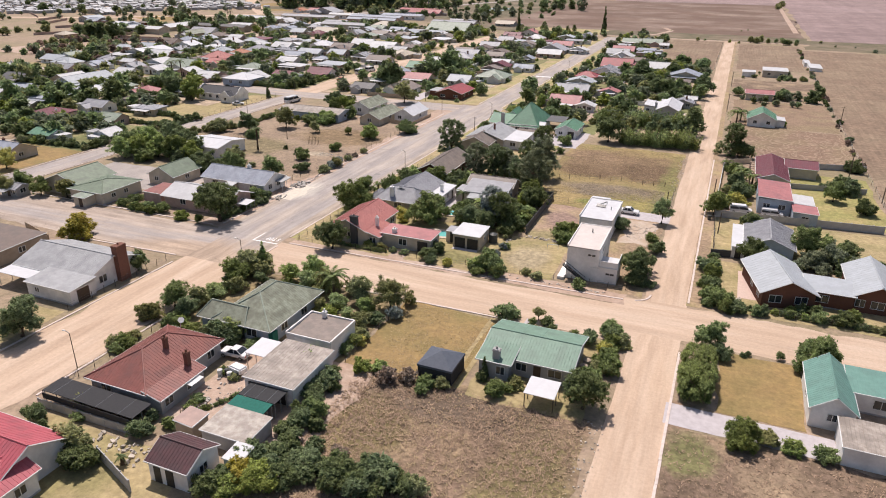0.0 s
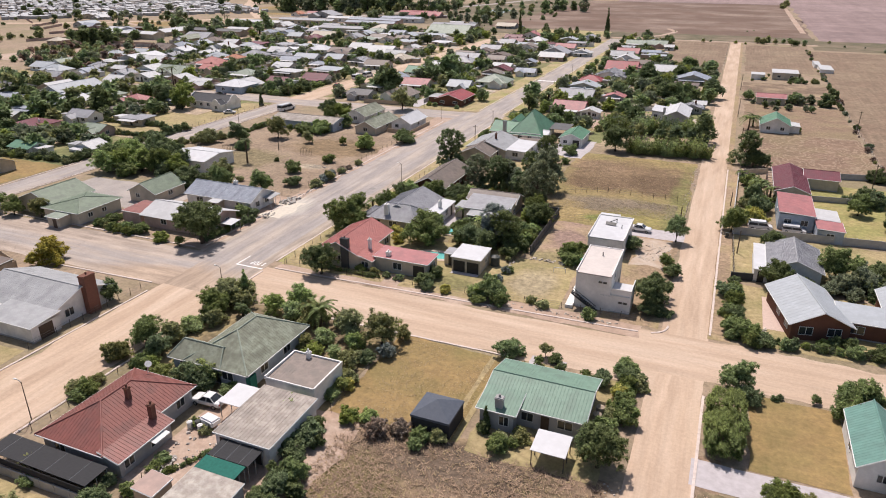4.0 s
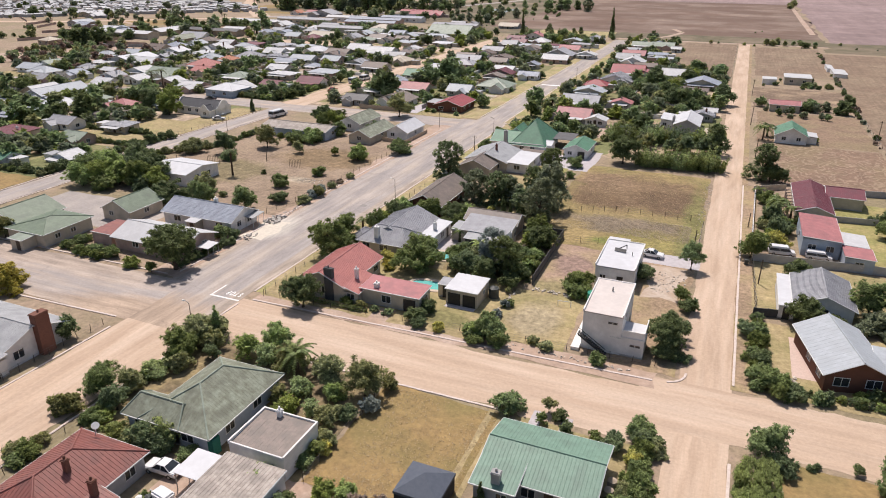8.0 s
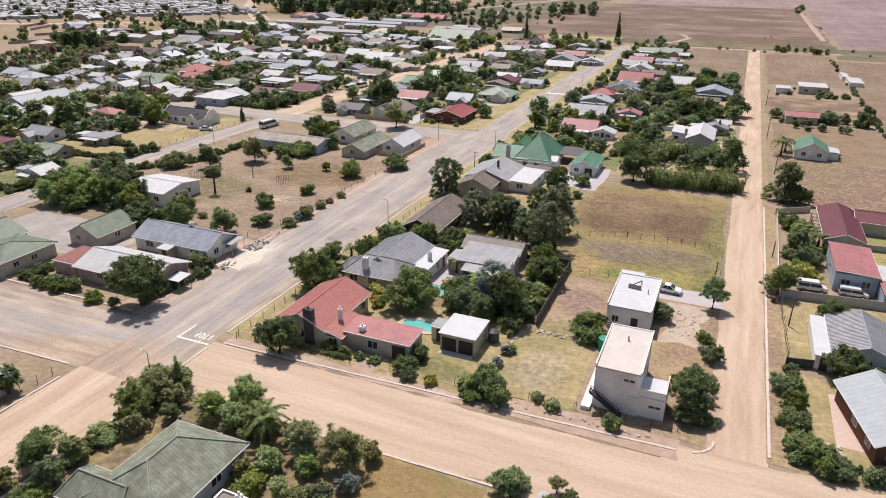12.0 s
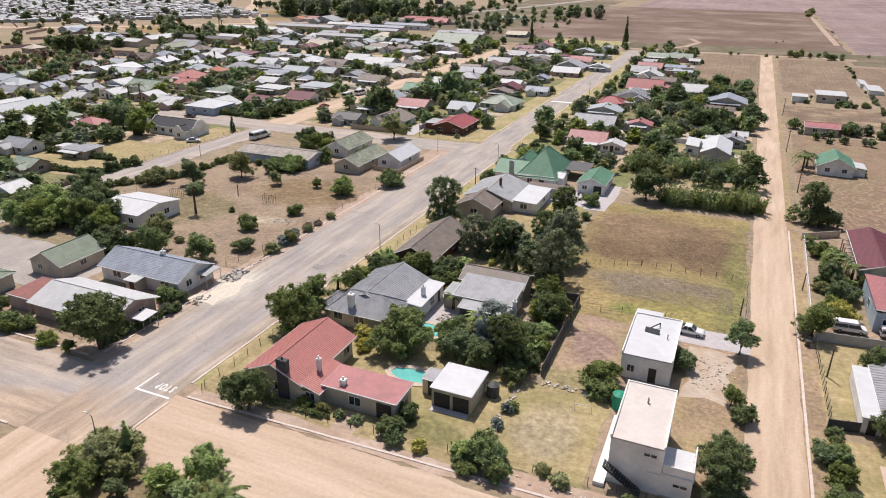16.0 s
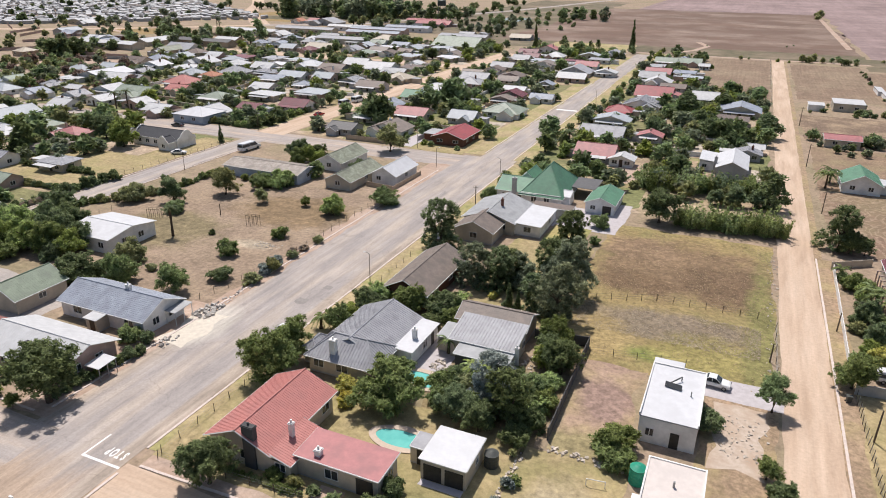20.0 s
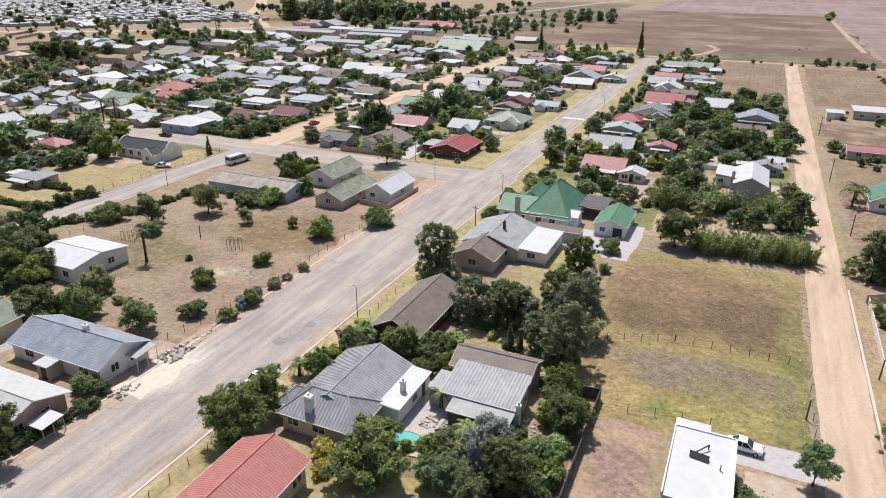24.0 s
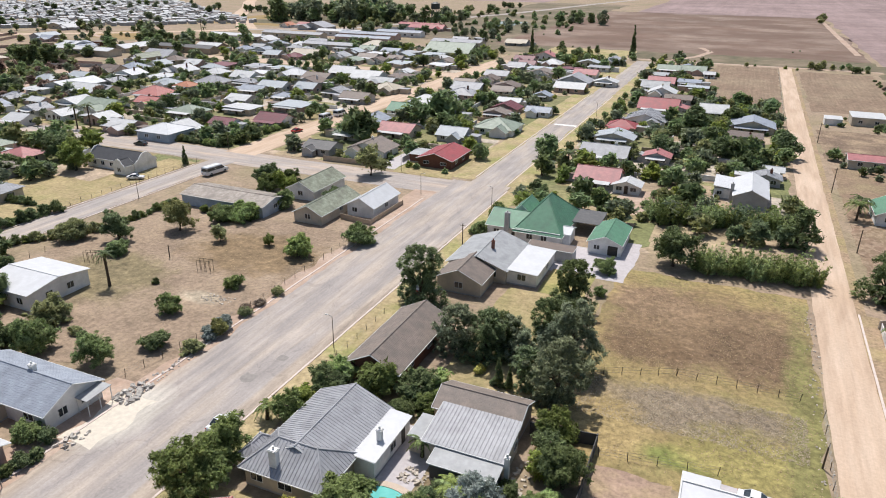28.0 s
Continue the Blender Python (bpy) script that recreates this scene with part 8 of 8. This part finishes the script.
patch("sand_spill", "spilled white building sand beside the street", "sand", -95.8, -90.4, 114.5, 125, 0.02, M_sand, 1.0)
heap("rubble", "grey broken concrete rubble at the roadside", "rubble", -96.2, -93.2, 122.6, 127.4, 90, 0.36, M_rubble)
heap("rubble", "grey broken concrete rubble at the roadside", "rubble", -95.4, -93.8, 127, 138, 60, 0.2, M_rubble)
heap("rubble", "grey broken concrete rubble at the roadside", "rubble", -95, -92.4, 113, 117, 34, 0.28, M_rubble)
heap("stones", "pale scattered stones in the sandy yard", "stones", -19, -13, 122, 131, 120, 0.16, M_stone)
heap("stones", "pale stones along the edge of the dirt road", "stones", -13.4, -11.2, 40, 62, 110, 0.13, M_stone)
heap("stones", "pale stones along the verge of the dirt road", "stones", -13.2, -11.4, 140, 190, 110, 0.14, M_stone)
heap("stones", "row of garden stones dividing the lawns", "stones", -39.2, -38.2, 99, 113, 60, 0.22, M_stone)
heap("stones", "row of stones behind the lawn plot", "stones", -36, -27.6, 114.2, 115.4, 70, 0.22, M_stone)
heap("stones", "low stones along the street front", "stones", -36, -17, 95.8, 96.6, 60, 0.18, M_stone)
heap("stones", "garden rockery beside the hedge", "stones", 0.2, 2.8, 100.6, 103.4, 50, 0.28, M_stone)
heap("stones", "garden rockery with pale stones", "stones", -44.6, -42.4, 125.6, 133, 60, 0.3, M_stone)
heap("stones", "rockery round the garden pool", "stones", -56, -52.6, 124.4, 127, 40, 0.26, M_stone)
heap("yard_clutter", "assorted yard clutter beside the sheds", "clutter", -58.6, -54, 44, 52, 40, 0.25, M_rubble)
heap("yard_clutter", "assorted pale clutter behind the pink-roofed house", "clutter", -64, -56, 35, 38, 40, 0.28, M_stone)
patch("terrace_brick", "pinkish brick terrace beside the brick house", "terrace", 2.4, 5.4, 103.4, 114.6, 0.02, mat("terrace_brick_paving", (0.60, 0.46, 0.39), (0.52, 0.39, 0.33), 3, 0.9, 0.2), 0.1)
patch("path_garage", "pale concrete apron before the garage", "path", -47.4, -42.4, 103.5, 104.5, 0.02, M_concrete, 0.1)
patch("path_green_a", "pale concrete strip drive", "path", -26.8, -25.6, 76.6, 83, 0.02, M_concrete, 0.05)
patch("path_green_b", "pale concrete strip drive", "path", -23.2, -22.0, 76.6, 83, 0.02, M_concrete, 0.05)
patch("path_red_house", "pale paved entrance", "path", -56.6, -53.6, 93.8, 99.2, 0.02, M_verge, 0.15)
patch("paving_church", "pale paved forecourt", "yard", -44.4, -41.6, 193, 206, 0.02, M_concrete, 0.4)
patch("yard_sandy", "bare sandy yard beside the hedges", "yard", -52, -33, 224, 243, 0.02, M_verge, 1.0)
patch("tar_patch", "dark tar repair on the street", "road", -82.8, -81.4, 139.6, 140.8, 0.02, M_patch, 0.3, 0.5)
patch("tar_patch", "dark tar repair on the street", "road", -84.2, -82.4, 133.4, 135.2, 0.02, M_patch, 0.4, 0.5)
for k in range(9):
    y = 104 + k * 12.5
    patch("tar_seam", "darker worn seam along the street", "road", -87.2 + 0.6 * math.sin(k), -86.8 + 0.8 * math.sin(k * 2.1), y, y + 5.5, 0.02, M_tarmac, 0.2, 0.8)

# hedges as rows of clipped bushes
for x0, y0, x1, y1, r, leaf in ((-122, 97.2, -112, 95.6, 1.1, "mid"), (-122, 98, -119, 106, 1.0, "mid"), (-96.4, 98.4, -94.9, 111.0, 1.05, "dark"), (-70, 96.8, -58, 96.9, 0.55, "mid"),
                                (-166.8, 128, -166.6, 156, 1.6, "dark"), (-190, 127, -168, 128.6, 1.5, "dark"), (-197, 170.2, -173.6, 171.2, 1.2, "dark"), (-166.8, 152.6, -165.4, 170.4, 1.7, "dark"), (-157, 152, -146.6, 166, 1.2, "olive"), (-145.4, 168, -145.6, 186, 1.1, "mid"), (-135, 184.4, -123, 184.8, 1.7, "mid"), (-200, 158, -169, 158.6, 1.2, "dark"), (-2.2, 98.6, -1.8, 118, 1.1, "mid"), (2, 99.4, 29, 99.6, 0.75, "dark"),
                                (6.6, 119.6, 28, 119.2, 1.9, "grey"), (-172, 236, -170, 262, 1.7, "dark"), (-75, 60, -75.4, 78, 1.0, "mid"), (-56.4, 44.5, -54, 50, 0.45, "mid"), (-15.4, 66, -13.4, 80.4, 1.3, "mid"), (-200, 233.6, -172, 233.2, 1.5, "dark")):
    n = int(math.hypot(x1 - x0, y1 - y0) / (r * 1.45)) + 1
    rng = random.Random(int(x0 + y0 * 3))
    hedge = thing("hedge", f"{PLANT_WORDS[leaf]} bushy garden hedge of uneven shrubs", "hedge", round((x0 + x1) / 2, 2), round((y0 + y1) / 2, 2))
    for k in range(n):
        f = k / max(1, n - 1)
        tone = leaf if rng.random() < 0.65 else rng.choice(("bright", "olive", "dark", "mid"))
        q = r * rng.uniform(0.75, 1.3)
        c = part("shrub", crown_of("bush", tone, 2600 if q > 1.2 else 1200, rng), None, hedge)
        c.matrix_basis = Matrix.Translation(((x1 - x0) * (f - 0.5) + rng.uniform(-0.25, 0.25) * r, (y1 - y0) * (f - 0.5) + rng.uniform(-0.25, 0.25) * r, q * 0.6)) @ Matrix.Rotation(rng.uniform(0, 6.28), 4, "Z") @ Matrix.Diagonal((q, q, q * 0.95, 1))

def climbing_frame(x, y, rz, n=4):
    root = thing("climbing_frame", "thin dark steel play frame in the park", "play frame", x, y, 0, rz)
    for k in range(n):
        for s in (-0.5, 0.5):
            bm = bmesh.new()
            tube(bm, ((k * 0.9, s, 0), (k * 0.9, s, 2.2)), (0.045, 0.045), 5)
            part("post", bm, M_post, root)
    for s in (-0.5, 0.5):
        bm = bmesh.new()
        tube(bm, ((0, s, 2.15), ((n - 1) * 0.9, s, 2.15)), (0.04, 0.04), 5)
        part("top_bar", bm, M_post, root)


for x, y, q, leaf in ((-130.4, 201, 3.0, "mid"), (-127.4, 203.6, 3.2, "bright"), (-133.2, 206.4, 3.0, "mid"), (-128.6, 208.4, 2.8, "dark")):
    plant("round", leaf, x, y, q)
climbing_frame(-114.2, 159.1, 10)
climbing_frame(-135.9, 153.2, 20)
pole(-123.2, 161.2, 2.6)
heap("stones", "ring of pale stones in the bare park", "stones", -106.7, -100.1, 149.5, 152.3, 90, 0.16, M_stone)

# dry garden pond with a stone rim
t = thing("garden_pond", "dry round garden pond with pale stone rim", "pond", 1.0, 100.9)
bm = bmesh.new()
ring = [[bm.verts.new((math.cos(k * 0.2618) * q, math.sin(k * 0.2618) * q * 0.85, z)) for k in range(24)] for q, z in ((2.0, 0.0), (2.0, 0.24), (1.72, 0.26), (1.6, 0.05), (0.05, 0.03))]
for lo, hi in zip(ring, ring[1:]):
    for k in range(24):
        bm.faces.new((lo[k], lo[(k + 1) % 24], hi[(k + 1) % 24], hi[k]))
part("basin", bm, M_litter_shade, t, "brown earth bed")
rng = random.Random(8)
me = mesh_of("rim_stone", boxes((-0.2, 0.2, -0.16, 0.16, 0, 0.22)), M_stone)
for k in range(22):
    o = part("rim_stone", me, None, t)
    o.matrix_basis = pose(math.cos(k * 0.2856) * 1.86, math.sin(k * 0.2856) * 1.58, 0.2, rng.uniform(-8, 8), rng.uniform(-8, 8), math.degrees(k * 0.2856) + 90 + rng.uniform(-12, 12))
# small play goal on the lawn plot
t = thing("play_goal", "small white pipe goal frame on dry lawn", "goal", -29.9, 111.0, 0, 8)
for nm, pts in (("post", ((-1, 0, 0), (-1, 0, 0.9))), ("post", ((1, 0, 0), (1, 0, 0.9))), ("crossbar", ((-1, 0, 0.9), (1, 0, 0.9)))):
    bm = bmesh.new()
    tube(bm, pts, (0.05, 0.05), 6)
    part(nm, bm, M_trim, t)
# wheeled bin by the dirt road
t = thing("wheelie_bin", "black wheeled rubbish bin beside the road", "bin", -3.6, 139.8, 0, 12)
bm = bmesh.new()
frustum(bm, (-0.24, 0.24, 0.24, 0.06), (-0.32, 0.34, 0.3, 0.95))
part("body", bm, M_tankgrey, t)
part("lid", boxes((-0.36, 0.4, -0.33, 0.33, 0.95, 1.02)), M_tankgrey, t)
for sy in (-1, 1):
    bm = bmesh.new()
    tube(bm, ((-0.26, sy * 0.2, 0.1), (-0.26, sy * 0.28, 0.1)), (0.1, 0.1), 10)
    part("wheel", bm, M_rubber, t)

# ---- loose grass ----


def tufts(name, label, x0, x1, y0, y1, n, h, m, seed, wide=0.05):
    rng = random.Random(seed)
    verts, faces = [], []
    for _ in range(n):
        px, py = rng.uniform(x0, x1), rng.uniform(y0, y1)
        if noise.noise(Vector((px * 0.12, py * 0.12, seed))) < rng.uniform(-0.5, 0.25):
            continue
        hh = h * rng.uniform(0.4, 1.3)
        for _ in range(3):
            a = rng.uniform(0, 6.283)
            d = Vector((math.cos(a), math.sin(a), 0))
            p = Vector((px, py, 0.02))
            k = len(verts)
            s = Vector((-d.y, d.x, 0)) * wide * rng.uniform(0.6, 1.4)
            verts += [p - s, p + s, p + d * hh * rng.uniform(1.2, 2.2) + Vector((0, 0, hh))]
            faces.append((k, k + 1, k + 2))
    me = bpy.data.meshes.new(name)
    me.from_pydata(verts, [], faces)
    me.materials.append(m)
    return tagged(new(name, me), label, "grass", kind="stuff")


tufts("dry_grass", "tall dry brown weeds", -42.6, -13.2, 14, 61.6, 15000, 0.08, M_brownblade, 1)
tufts("dry_grass", "tall straw-coloured weeds", -42.6, -13.2, 14, 61.6, 5000, 0.22, M_dryblade, 2)
tufts("dry_grass", "tall reddish brown weeds", -42.6, -13.2, 14, 61.6, 16000, 0.3, M_brownblade, 12, 0.05)
tufts("dry_grass", "dry brown weeds", -4.4, 40, 18, 64, 14000, 0.18, M_brownblade, 3)
tufts("dry_grass", "dry brown field weeds", -41, -13, 160, 191, 9000, 0.07, M_brownblade, 4)
tufts("dry_grass", "dry straw field weeds", -42, -13, 137, 191, 9000, 0.09, M_dryblade, 5)
tufts("dry_grass", "grey dry weeds across the lot", -41, -14, 145.5, 155.5, 9000, 0.09, M_greyblade, 9)
tufts("dry_grass", "dry golden grass", -45.5, -30.5, 62, 80.5, 3500, 0.1, M_dryblade, 6)
tufts("dry_grass", "sparse dry grass in the park", -146, -97, 128, 186, 5000, 0.08, M_dryblade, 7)

# ---- edge of town and beyond ----


def strip(name, label, pts, wide, z, m):
    """A road along points."""
    bm = bmesh.new()
    rows = []
    for i, p in enumerate(pts):
        p = Vector((*p, z))
        d = (Vector((*pts[min(i + 1, len(pts) - 1)], z)) - Vector((*pts[max(i - 1, 0)], z))).normalized()
        s = Vector((-d.y, d.x, 0)) * wide / 2
        rows.append((bm.verts.new(p + s), bm.verts.new(p - s)))
    for a, b in zip(rows, rows[1:]):
        bm.faces.new((a[1], b[1], b[0], a[0]))
    tagged(new(name, mesh_of(name, bm, m)), label, "road", kind="structure")


strip("road_highway", "pale grey country highway beyond the town", [(-420, 560), (-356, 602), (-330, 690), (-322, 743), (-308, 810), (-292, 872), (-272, 1000), (-252, 1147), (-190, 1500)], 11, 0.07, M_tarmac)
strip("road_settlement", "wide pale street through the settlement", [(-420, 560), (-473, 620), (-526, 676), (-610, 800), (-692, 906), (-800, 1060)], 16, 0.065, M_dirt)
strip("road_ring", "pale dusty road round the edge of town", [(-420, 560), (-453, 520), (-500, 475), (-545, 440), (-640, 400)], 12, 0.06, M_dirt)
strip("track_loop", "pale footpath over open ground", [(-500, 470), (-470, 455), (-440, 440), (-425, 445), (-445, 480)], 5, 0.065, M_verge)
strip("track_scrub", "pale farm track into the scrub", [(-70, 520), (-58, 545), (-52, 575), (-60, 600)], 4, 0.06, M_verge)
patch("field_oval", "dry tan sports field", "field", -495, -440, 450, 500, 0.02, M_gold, 4, 8)
patch("field_open", "open tan ground beside the settlement", "field", -520, -420, 600, 760, 0.02, M_gold, 8, 12)
patch("field_wood", "dark scrubby ground under the tall trees", "field", -480, -330, 620, 760, 0.02, M_scrub, 8, 12)
patch("yard_orchard", "open tan yard with young trees", "yard", -395, -305, 262, 335, 0.02, M_verge, 3, 6)
patch("pond", "still pale blue farm pond", "pond", -262, -236, 700, 764, 0.02, M_pond, 3, 6)

# the crowded settlement: small sheet-roofed dwellings
rng = random.Random(21)
verts, faces, mats = [], [], []
along, deep = Vector((-0.683, -0.73, 0)), Vector((-0.80, 0.60, 0))
for i in range(34):
    for j in range(46):
        if rng.random() < 0.12:
            continue
        p = Vector((-466, 612, 0)) + along * (i * 8.6 + rng.uniform(-2.4, 2.4) - 8) + deep * (j * 9.4 + rng.uniform(-2.4, 2.4))
        w, d, h = rng.uniform(2.4, 4.0), rng.uniform(1.9, 3.0), rng.uniform(2.2, 2.9)
        turn = Matrix.Rotation(rng.choice((0.75, 0.75, 2.3)) + rng.uniform(-0.15, 0.15), 3, "Z")
        k = len(verts)
        for z, f in ((0, 1), (h, 1), (h + 0.5, 0.0)):
            for a, b in ((-w, -d), (w, -d), (w, d * f), (-w, d * f)):
                verts.append(p + turn @ Vector((a, b, z)))
        faces += [tuple(k + q for q in f) for f in ((0, 1, 5, 4), (1, 2, 6, 5), (2, 3, 7, 6), (3, 0, 4, 7), (4, 5, 10, 11), (6, 7, 11, 10))]
        tone = rng.choice((1, 1, 1, 2, 2, 3, 4))
        mats += [0, 0, 0, 0, tone, tone]
me = bpy.data.meshes.new("settlement")
me.from_pydata(verts, [], faces)
for m in (M_wall["grey"], M_roof["white"], M_roof["silver"], M_roof["grey"], M_roof["brown"]):
    me.materials.append(m)
me.polygons.foreach_set("material_index", mats)
tagged(new("settlement", me), "crowded settlement of small white and grey sheet-roofed dwellings", "settlement", kind="stuff")


def wood(n, x0, x1, y0, y1, r0, r1, seed, kinds=("round", "tall"), leaves=("dark", "grey", "mid")):
    rng = random.Random(seed)
    for _ in range(n):
        far_plant(rng.choice(kinds), rng.choice(leaves), round(rng.uniform(x0, x1), 1), round(rng.uniform(y0, y1), 1), round(rng.uniform(r0, r1), 1))


wood(60, -470, -345, 640, 745, 5, 9, 31)
wood(14, -330, -290, 690, 760, 4, 7, 32)
wood(16, -262, -200, 600, 690, 2, 4.2, 33)
wood(9, -205, -160, 760, 800, 3, 5.4, 34)
wood(80, -800, -470, 470, 820, 2.2, 4.6, 35, ("round",), ("dark", "grey"))
wood(26, -395, -305, 262, 335, 1.8, 3.2, 36, ("round", "bush"), ("olive", "mid", "dry"))
wood(22, -450, -330, 400, 480, 2.5, 5.0, 37)
wood(20, -330, -200, 560, 620, 1.8, 3.8, 38)
wood(16, -104, 36, 503, 520, 0.8, 1.8, 50, ("bush", "round"), ("olive", "bright", "dark", "mid"))
wood(8, 30, 44, 900, 990, 2, 4, 39, ("bush",), ("olive",))
wood(7, -100, 42, 505, 530, 1.5, 3.0, 40, ("bush", "round"), ("olive", "mid", "dark"))
wood(8, -100, -70, 470, 512, 1.0, 2.2, 41)
wood(9, -160, -105, 500, 560, 1.2, 2.4, 42, ("tall", "bush"), ("olive", "mid", "dark"))

for label, x0, x1, y0, y1, kind, axis, roof, wall in (("white-roofed house by the compound wall", -436, -421, 388, 405, "gable", "x", "white", "white"), ("small brown brick store by the compound wall", -431, -422, 411, 418, "flat", "x", "brown", "brick"),
                                                      ("tan house with pale roof on open ground", -411, -402, 322, 332, "hip", "x", "cream", "tan"), ("pale blue-grey house beside the ring road", -499, -488, 418, 435, "gable", "y", "paleblue", "grey"),
                                                      ("white-roofed store beside the ring road", -566, -549, 486, 505, "gable", "y", "white", "cream"), ("long white-roofed row inside the compound", -392, -380, 392, 418, "gable", "y", "white", "cream"),
                                                      ("long grey-green roofed hall beside the compound", -346, -335, 362, 390, "gable", "y", "mossgreen", "tan"), ("wide pale-roofed store among gardens", -304, -289, 276, 296, "gable", "y", "bright", "grey"),
                                                      ("low white-roofed house with blue walls", -202, -189, 229.5, 241, "hip", "x", "bright", "blue")):
    house(label, x0, x1, y0, y1, 2.9, 0.3 if kind == "flat" else 1.9, kind, axis, roof, wall, 0.4, fascia=False, wins=((0, -2.5, 1, 1.5, 1.1), (0, 2.5, 1, 1.5, 1.1), (1, 0, 1, 1.5, 1.1)))
for x0, y0, x1, y1 in ((-531, 407, -546, 443), (-505, 396, -520, 425), (-470, 372, -455, 402), (-560, 430, -600, 455), (-440, 330, -420, 372), (-349, 347, -382, 343)):
    garden_wall("long low brown wall across open ground", x0, y0, x1, y1, 1.7, M_wall["pink"], 9)
for x, y in ((-231.0, 231.6), (-229.6, 235.6), (-404, 489)):
    palm("dark", x, y, 2.2, True)
wood(34, -206, -172, 128, 157, 1.2, 3.0, 71, ("round", "bush"), ("dark", "mid", "grey", "bright"))
wood(20, -207, -188, 173, 198, 1.2, 3.2, 72, ("round", "bush"), ("dark", "mid", "grey"))
wood(26, -240, -206, 120, 190, 1.4, 3.6, 73, ("round", "bush"), ("dark", "mid", "grey"))
wood(26, -470, -385, 320, 400, 1.5, 3.6, 61, ("round", "bush"), ("dark", "grey", "olive"))
wood(12, -392, -378, 326, 342, 3, 5.5, 62, ("tall", "round"), ("dark",))
wood(70, -395, -270, 250, 330, 1.6, 3.4, 63, ("round", "bush"), ("olive", "grey", "mid", "dry"))
wood(40, -600, -440, 380, 520, 1.2, 3.0, 64, ("round", "bush"), ("dark", "grey", "olive"))

# long blocks of the school and halls
for label, x0, x1, y0, y1, roof, wall in (("long purple-grey school block", -306, -262, 514, 522, "blue", "pink"), ("long purple-grey school block", -318, -270, 540, 549, "blue", "pink"),
                                          ("long blue-grey school block", -300, -262, 566, 575, "blue", "white"), ("long white flat-roofed hall", -396, -350, 484, 494, "white", "white"),
                                          ("long grey-roofed store building", -372, -320, 516, 526, "grey", "cream"), ("long low red-roofed shop", -318, -280, 640, 648, "red", "cream"),
                                          ("long white-roofed store building", -344, -306, 548, 556, "white", "white"), ("long grey-roofed workshop", -232, -196, 520, 532, "grey", "cream"), ("long grey-roofed hall", -300, -262, 464, 474, "grey", "cream"),
                                          ("long white-roofed row of stores", -420, -372, 372, 382, "white", "cream"), ("long grey-roofed row of stores", -372, -330, 410, 418, "darkgrey", "tan")):
    house(label + " at the edge of town", x0, x1, y0, y1, 3.6, 1.3, "gable", "x", roof, wall, 0.4, fascia=False, wins=[(0, k * 6.0 - 12, 1.1, 2.0, 1.3) for k in range(5)], name="hall", category="hall")
for k in range(6):
    r = thing("solar_array", "dark tilted solar panel row on the ground", "solar panels", -306 + k * 1.5, 588 + k * 6.5, 0, 20)
    bm = bmesh.new()
    slab(bm, [(-15, -2.2, 0.6), (15, -2.2, 0.6), (15, 2.2, 2.2), (-15, 2.2, 2.2)], 0.1)
    part("panel", bm, M_glass, r)
    part("stand", boxes((-14, -13.7, -0.2, 0.2, 0, 1.3), (13.7, 14, -0.2, 0.2, 0, 1.3)), M_steel, r)
t = thing("water_tower", "dark steel water tower beyond the school", "water tower", -309.5, 700.4)
for sx in (-1, 1):
    for sy in (-1, 1):
        bm = bmesh.new()
        tube(bm, ((sx * 3, sy * 3, 0), (sx * 2.4, sy * 2.4, 13)), (0.4, 0.35), 6)
        part("leg", bm, M_steel, t)
bm = bmesh.new()
tube(bm, ((0, 0, 13), (0, 0, 18), (0, 0, 19.5)), (4.2, 4.2, 1.0), 16)
part("tank", bm, M_tankgrey, t)

wood(60, -330, -170, 600, 900, 1.5, 3.5, 43, ("bush",), ("olive", "mid", "dark"))
wood(40, -360, -300, 600, 1000, 2, 5, 44, ("bush", "round"), ("olive", "dark"))
wood(16, -225, 35, 515, 640, 0.3, 0.8, 45, ("bush",), ("olive", "dry", "mid"))
wood(15, -45, -31, 262, 345, 1.8, 4.0, 81, ("round", "round", "bush"), ("dark", "mid", "dark", "grey"))
wood(9, -31, -14, 272, 306, 1.6, 3.4, 82, ("round", "bush"), ("dark", "mid", "grey"))
wood(10, -32, -14, 336, 362, 1.6, 3.4, 83, ("round", "bush"), ("dark", "mid"))
wood(18, -73, -52, 228, 345, 1.2, 2.6, 84, ("round", "bush"), ("dark", "mid", "olive"))
wood(9, -0.5, 22, 279, 287, 0.7, 1.5, 85, ("round", "bush"), ("dark", "mid", "grey"))
wood(6, 14, 24, 290, 298, 1.2, 2.2, 86, ("round", "bush"), ("dark", "grey"))
wood(12, 1, 28, 344, 352, 0.7, 1.6, 87, ("bush",), ("mid", "olive", "dark"))
wood(70, 30.8, 32.6, 190, 480, 0.4, 1.1, 88, ("bush",), ("olive", "dry", "dark", "grey"))
wood(60, 40, 330, 486, 545, 0.5, 1.5, 89, ("bush",), ("olive", "dark", "grey"))
wood(4, -76, -56, 510, 522, 2.0, 3.0, 90, ("tall", "round"), ("dark", "grey"))
wood(30, -420, -330, 330, 470, 2, 4, 46, ("round",), ("dark", "mid"))
join_far()
